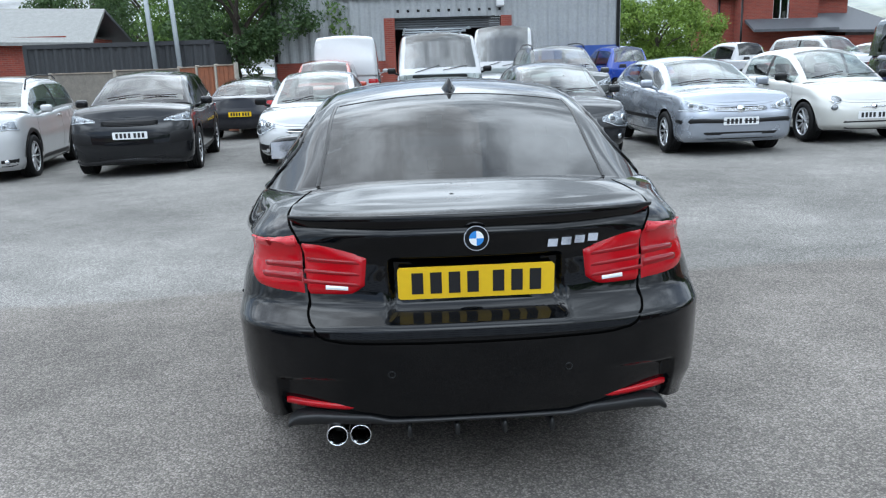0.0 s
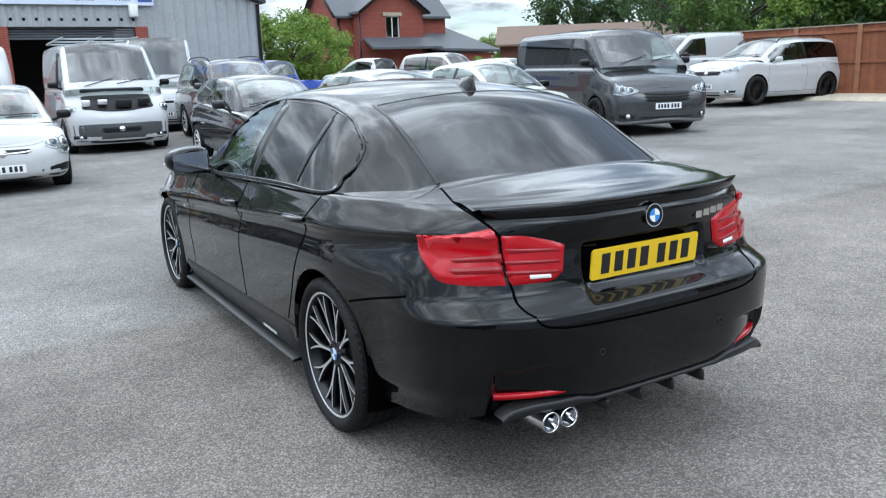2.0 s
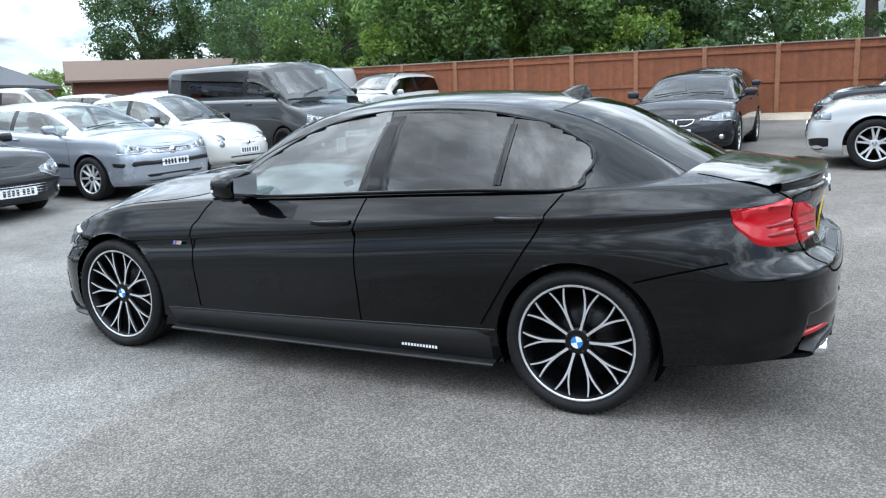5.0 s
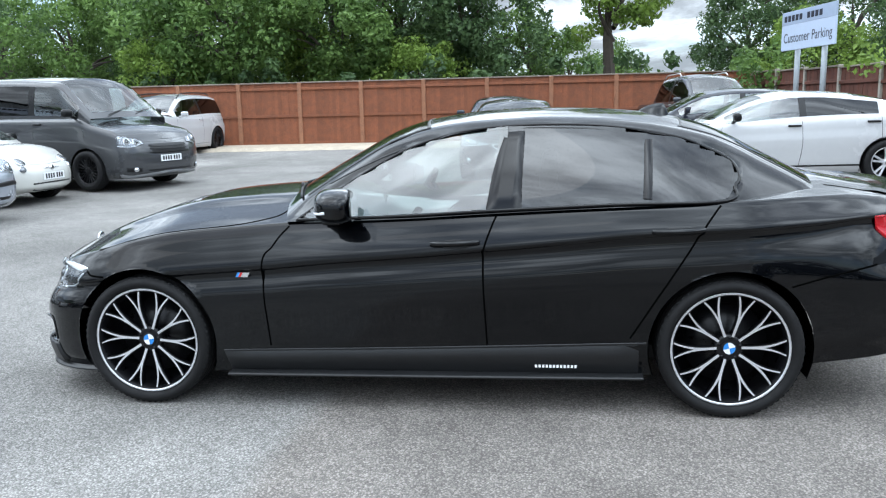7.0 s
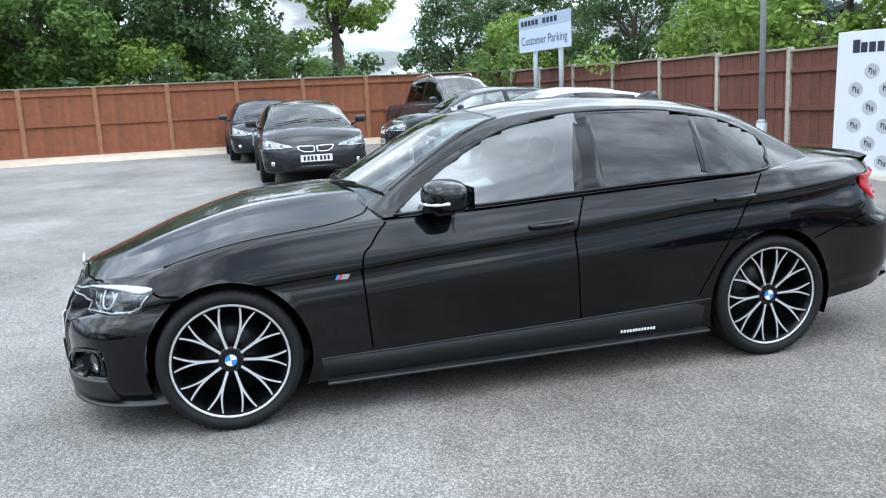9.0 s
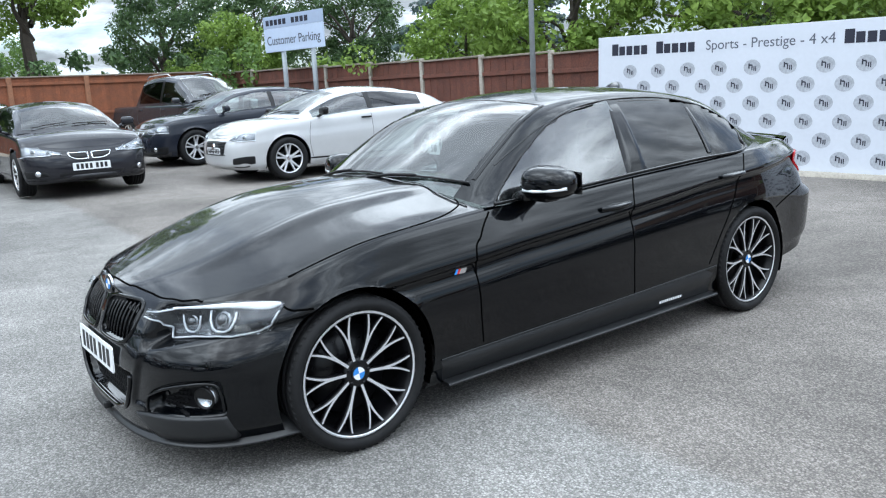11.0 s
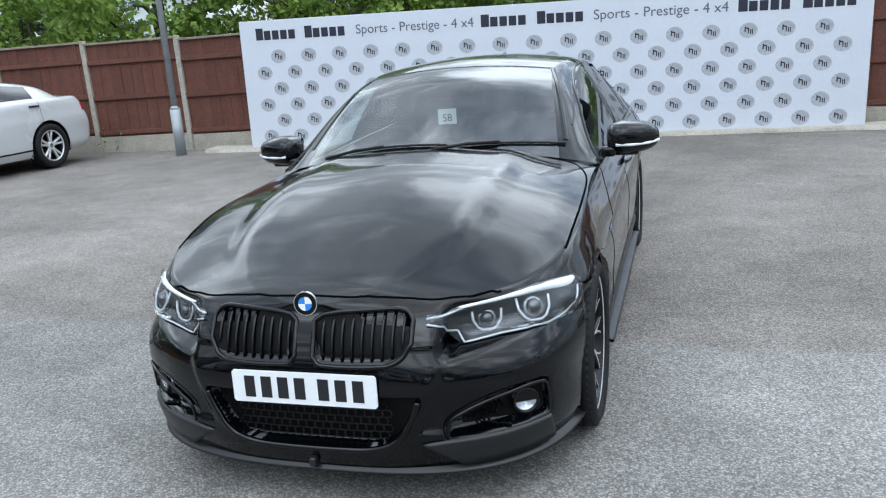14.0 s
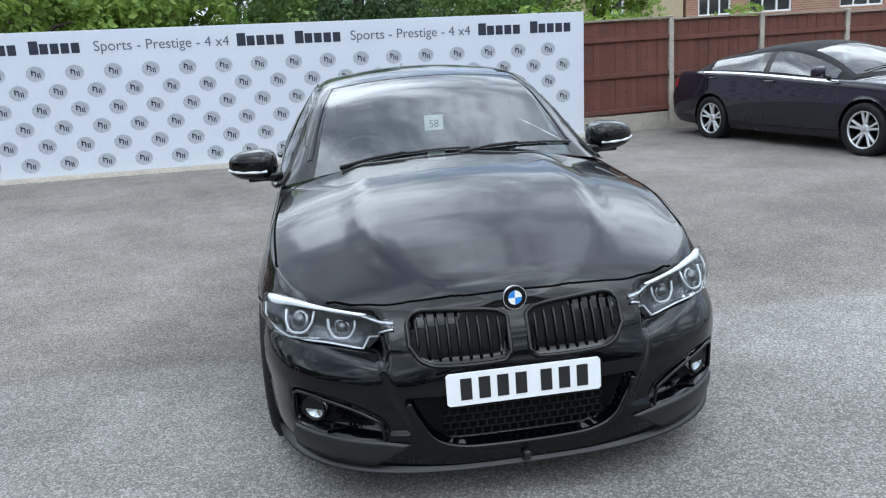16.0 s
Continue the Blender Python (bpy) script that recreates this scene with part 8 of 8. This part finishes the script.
    part("underbody", bm, BLACKPL, car, smooth=False)
    for ya in (s["af"], s["ar"]):
        for sx in (1, -1):
            bm = bmesh.new()
            rws = []
            for i in range(19):
                a = math.pi * (i / 18 * 1.24 - 0.12)
                nar = 0.085 * max(0.0, math.cos(a)) ** 2 if ya > 0 else 0.0
                rws.append([bm.verts.new((sx * x, ya + r * math.cos(a), s["R"] + r * math.sin(a))) for x, r in ((0.45, 0.1), (0.45, 0.375), (0.82 - nar, 0.375), (0.866 - nar, 0.364))])
            grid_faces(bm, rws)
            part("wheel_well", bm, GAP, car)
    add_wheels(car, s)
    # front splitter, centre intake
    bm = bmesh.new()
    rws = []
    zo = 0.136
    for i in range(97):
        a = math.pi / 2 * (i / 48 - 1) * 0.94
        x = 0.848 * power(math.sin(a), 2 / 2.9)
        y = 1.47 + 0.712 * power(max(0, math.cos(a)), 2 / 2.9)
        n = Vector((x * 0.6, y - 1.46 + 0.05, 0)).normalized()
        lift_ = 0.022 * abs(i / 48 - 1) ** 2
        rws.append([bm.verts.new(Vector((x, y, lift_)) + n * o + Vector((0, 0, z))) for o, z in ((-0.25, zo), (0.006, zo), (0.014, zo + 0.004), (0.008, zo + 0.011), (-0.02, zo + 0.03), (-0.05, zo + 0.06), (-0.25, zo + 0.08))])
    grid_faces(bm, rws)
    part("front_splitter", bm, MATTE, car, "satin black front splitter")
    mouth_ = curve(s["mouth"])
    zs_ = [0.246 + 0.15 * i / 8 for i in range(9)]
    bm = bmesh.new()
    rws = []
    for z in zs_:
        w = mouth_(z) - 0.018
        rws.append([bm.verts.new(tree.find_nearest(Vector((w * (i / 12 - 1), 2.13, z)))[0] + Vector((0, 0.003, 0))) for i in range(25)])
    grid_faces(bm, rws)
    ik = part("lower_intake", bm, SMOKE, car)
    bm = bmesh.new()
    for j in range(5):
        for i in range(-9, 10):
            u = 0.031 * i + (0.0155 if j % 2 else 0)
            z = 0.262 + 0.026 * j
            if abs(u) > min(mouth_(z) - 0.03, 0.27):
                continue
            hit, nor, _, _ = tree.find_nearest(Vector((u, 2.13, z)))
            hexa = [(0.0185, 0), (0.011, 0.0125), (-0.011, 0.0125), (-0.0185, 0), (-0.011, -0.0125), (0.011, -0.0125)]
            tube(bm, [hit + Vector((a, 0.016, b)) for a, b in hexa], 0.0022, 4, True)
    tagged(part("mesh_insert", bm, BLACKPL, ik), kind="stuff")
    bm = bmesh.new()
    lip = [(mouth_(z) - 0.004, 2.16, z) for z in (0.4, 0.36, 0.32, 0.285, 0.255, 0.238)] + [(0.2, 2.18, 0.225), (0.1, 2.18, 0.221), (0.0, 2.18, 0.22)]
    lip = lip + [(-x, y, z) for x, y, z in lip[-2::-1]]
    tube(bm, [nose(p) for p in smooth_line(lip, 90)], 0.0115, 8)
    part("intake_lip", bm, HBLACK, car)
    bm = bmesh.new()
    box(bm, (0, 2.19, 0.172), (0.026, 0.04, 0.034), 0.008, 2)
    part("tow_cover", bm, MATTE, car)
    number_plate(car, Matrix.Translation((0, 2.202, 0.44)) @ Matrix.Rotation(radians(180), 4, "Z") @ Matrix.Rotation(radians(88), 4, "X"))
    # rear: plate recess, plate, diffuser, exhausts, spoiler
    part("plate_recess", patch(tree, [(-0.27, -2.3, 0.865), (0.27, -2.3, 0.865)], [(-0.27, -2.3, 0.71), (0.27, -2.3, 0.71)], 0.0015, 16, 6, depth=0.003), HBLACK, car)
    number_plate(car, Matrix.Translation((0, -2.322, 0.797)) @ Matrix.Rotation(radians(96), 4, "X"), white=False)
    hit, nor, _, _ = tree.find_nearest(Vector((0, -2.4, 0.948)))
    roundel(car, Matrix.Translation((0, hit.y - 0.004, 0.948)) @ Matrix.Rotation(radians(86), 4, "X"))
    hit, nor, _, _ = tree.find_nearest(Vector((0, 2.2, 0.719)))
    nor = nor if nor.y > 0 else -nor
    roundel(car, Matrix.Translation(hit + nor * 0.005) @ nor.to_track_quat("Z", "Y").to_matrix().to_4x4())
    bm = bmesh.new()
    for i in range(4):
        u = 0.252 + 0.046 * i
        hit, nor, _, _ = tree.find_nearest(Vector((u, -2.35, 0.922)))
        m = Matrix.Translation((u, hit.y - 0.003, 0.918 + 0.003 * i)) @ Matrix.Rotation(radians(86), 4, "X")
        prism(bm, [(-0.017, -0.0125), (0.015, -0.0125), (0.019, 0.0125), (-0.013, 0.0125)], 0.003, m)
    part("model_badge", bm, CHROME, car, "row of chrome bars", smooth=False)
    bm = bmesh.new()
    rws = []
    for i in range(61):
        u = -0.65 + 1.3 * i / 60
        zt = float(np.interp(abs(u), (0, 0.3, 0.37, 0.55, 0.62, 0.65), (0.352, 0.352, 0.37, 0.372, 0.36, 0.33)))
        q = tree0.find_nearest(Vector((u, -2.44, max(zt, 0.35))))[0]
        y = q.y - 0.006
        thick = float(np.interp(abs(u), (0, 0.28, 0.38, 0.6, 0.665), (0.012, 0.014, 0.03, 0.035, 0.01)))
        rws.append([bm.verts.new((u, y + dy, z)) for dy, z in ((0.06, zt + 0.004), (0.008, zt), (0.0, zt - 0.006), (0.004, zt - thick), (0.03, zt - thick - 0.012), (0.2, zt - thick - 0.05))])
    grid_faces(bm, rws)
    part("diffuser", bm, MATTE, car, "satin black rear diffuser")
    for u in (-0.24, -0.08, 0.08, 0.24):
        bm = bmesh.new()
        box(bm, (u, -2.33, 0.305), (0.016, 0.15, 0.045), 0.006, 1)
        part("diffuser_fin", bm, MATTE, car)
    for u in (-0.483, -0.405):
        bm = bmesh.new()
        rws = []
        for i in range(25):
            a = 2 * math.pi * i / 24
            rws.append([bm.verts.new((u + r * math.cos(a), y, 0.298 + r * math.sin(a))) for y, r in ((-2.1, 0.036), (-2.385, 0.037), (-2.392, 0.035), (-2.388, 0.0325), (-2.2, 0.031))])
        grid_faces(bm, rws)
        ex = part("exhaust_pipe", bm, CHROME, car)
        bm = bmesh.new()
        cyl(bm, (u, -2.25, 0.298), (u, -2.24, 0.298), 0.032, 20)
        part("exhaust_bore", bm, TRIM, ex)
    bm = bmesh.new()
    rws = []

    def boot(u, y):
        return tree.ray_cast(Vector((u, y, 2)), Vector((0, 0, -1)))[0].z

    for i in range(61):
        u = -0.622 + 1.244 * i / 60
        b = 1 - abs(u / 0.622) ** 2.6
        y, e = -2.195 - 0.148 * b, min(1.0, (0.622 - abs(u)) / 0.06)
        zt = 1.017 + 0.012 * b
        rws.append([bm.verts.new((u * (1 - 0.02 * k), y + dy, z)) for k, dy, z in ((0, 0.2, boot(u * 0.97, y + 0.2) - 0.003), (0, 0.12, boot(u * 0.97, y + 0.12) + 0.004), (0, 0.05, max(boot(u * 0.97, y + 0.05) + 0.002, zt - 0.012)), (0, 0.004, zt), (0, -0.004, zt - 0.004), (0, 0.002, zt - 0.012 - 0.014 * e), (1, 0.0, zt - 0.02 - 0.024 * e), (1, 0.03, zt - 0.07))])
    grid_faces(bm, rws)
    part("boot_spoiler", bm, GLOSSBLK, car)
    # roof fin, wipers, rear-screen top line, screen edge
    bm = bmesh.new()
    rws = []
    for i in range(13):
        t = i / 12
        y = -1.06 - 0.17 * t
        hgt = 0.062 * (math.sin(math.pi * min(1, t * 0.62)) ** 0.8) * (1 - 0.9 * max(0, t - 0.88) / 0.12)
        zb = 1.392 - 0.02 * t
        w = 0.026 * math.sin(math.pi * (0.1 + 0.85 * t))
        rws.append([bm.verts.new((x, y, zb + z)) for x, z in ((-w * 1.5, 0), (-w * 0.8, hgt * 0.5), (-0.004, hgt), (0.004, hgt), (w * 0.8, hgt * 0.5), (w * 1.5, 0))])
    grid_faces(bm, rws)
    part("roof_aerial", bm, HBLACK, car)
    bowr = [(u, -1.215 - 0.04 * (1 - (u / 0.52) ** 2), 1.38 - 0.045 * (u / 0.52) ** 2) for u in np.linspace(-0.5, 0.5, 9)]
    part("rear_screen_edge", strip(ctree, bowr, 0.01, 0.002, n=40), TRIM, car)
    bowf = [(u, 0.0 + 0.05 * (1 - (u / 0.52) ** 2), 1.385 - 0.045 * (u / 0.52) ** 2) for u in np.linspace(-0.52, 0.52, 9)]
    part("screen_edge", strip(ctree, bowf, 0.014, 0.002, n=40), TRIM, car)
    bm = bmesh.new()
    rws = []
    for u in np.linspace(-0.68, 0.68, 29):
        yb = 0.66 + 0.1 * (1 - (u / 0.7) ** 2)
        zz = tree.ray_cast(Vector((u, yb + 0.08, 2)), Vector((0, 0, -1)))[0].z
        rws.append([bm.verts.new((u, yb + dy, zz + dz)) for dy, dz in ((0.08, -0.004), (0.04, -0.002), (-0.1, 0.002))])
    grid_faces(bm, rws)
    part("scuttle", bm, GAP, car)
    for a, b in (((0.52, 0.72, 1.0), (-0.12, 0.76, 1.05)), ((-0.06, 0.78, 1.03), (-0.66, 0.62, 1.0))):
        bm = bmesh.new()
        pts = []
        for i in range(9):
            p = Vector(a).lerp(Vector(b), i / 8)
            hit, nor, _, _ = ctree.find_nearest(p)
            pts.append(hit + Vector((0, 0.005, 0.007)))
        tube(bm, pts, 0.006, 6)
        tube(bm, [pts[0] + Vector((0, 0.03, -0.004)), pts[2] + Vector((0, 0.012, 0.006)), pts[4] + Vector((0, 0.004, 0.006))], 0.008, 6)
        part("wiper", bm, BLACKPL, car)
    s.update(seatz=0.3, seaty=-0.35, dash=0.5, dashz=0.92)
    seats(car, s, CLOTH)
    bm = bmesh.new()
    box(bm, (0, 0.2, 1.275), (0.24, 0.04, 0.07), 0.02, 2)
    part("interior_mirror", bm, BLACKPL, car)
    # stock card hung inside the windscreen
    card = thing("stock_card", "white card printed with a black number hung inside the windscreen", "card", pose(-0.005, 0.335, 1.141))
    bm = bmesh.new()
    box(bm, (0, 0, 0), (0.1, 0.003, 0.08), 0.001)
    part("card", bm, WHITEE, card, smooth=False)
    fc = bpy.data.curves.new("figures", "FONT")
    fc.body, fc.size, fc.align_x, fc.align_y, fc.extrude = "58", 0.055, "CENTER", "CENTER", 0.0005
    fo = new("figures", fc)
    fc.materials.append(INK)
    fo.parent = card
    fo.matrix_local = pose(0, 0.003, -0.008, 90, 0, 180)
    return car


hero_saloon()
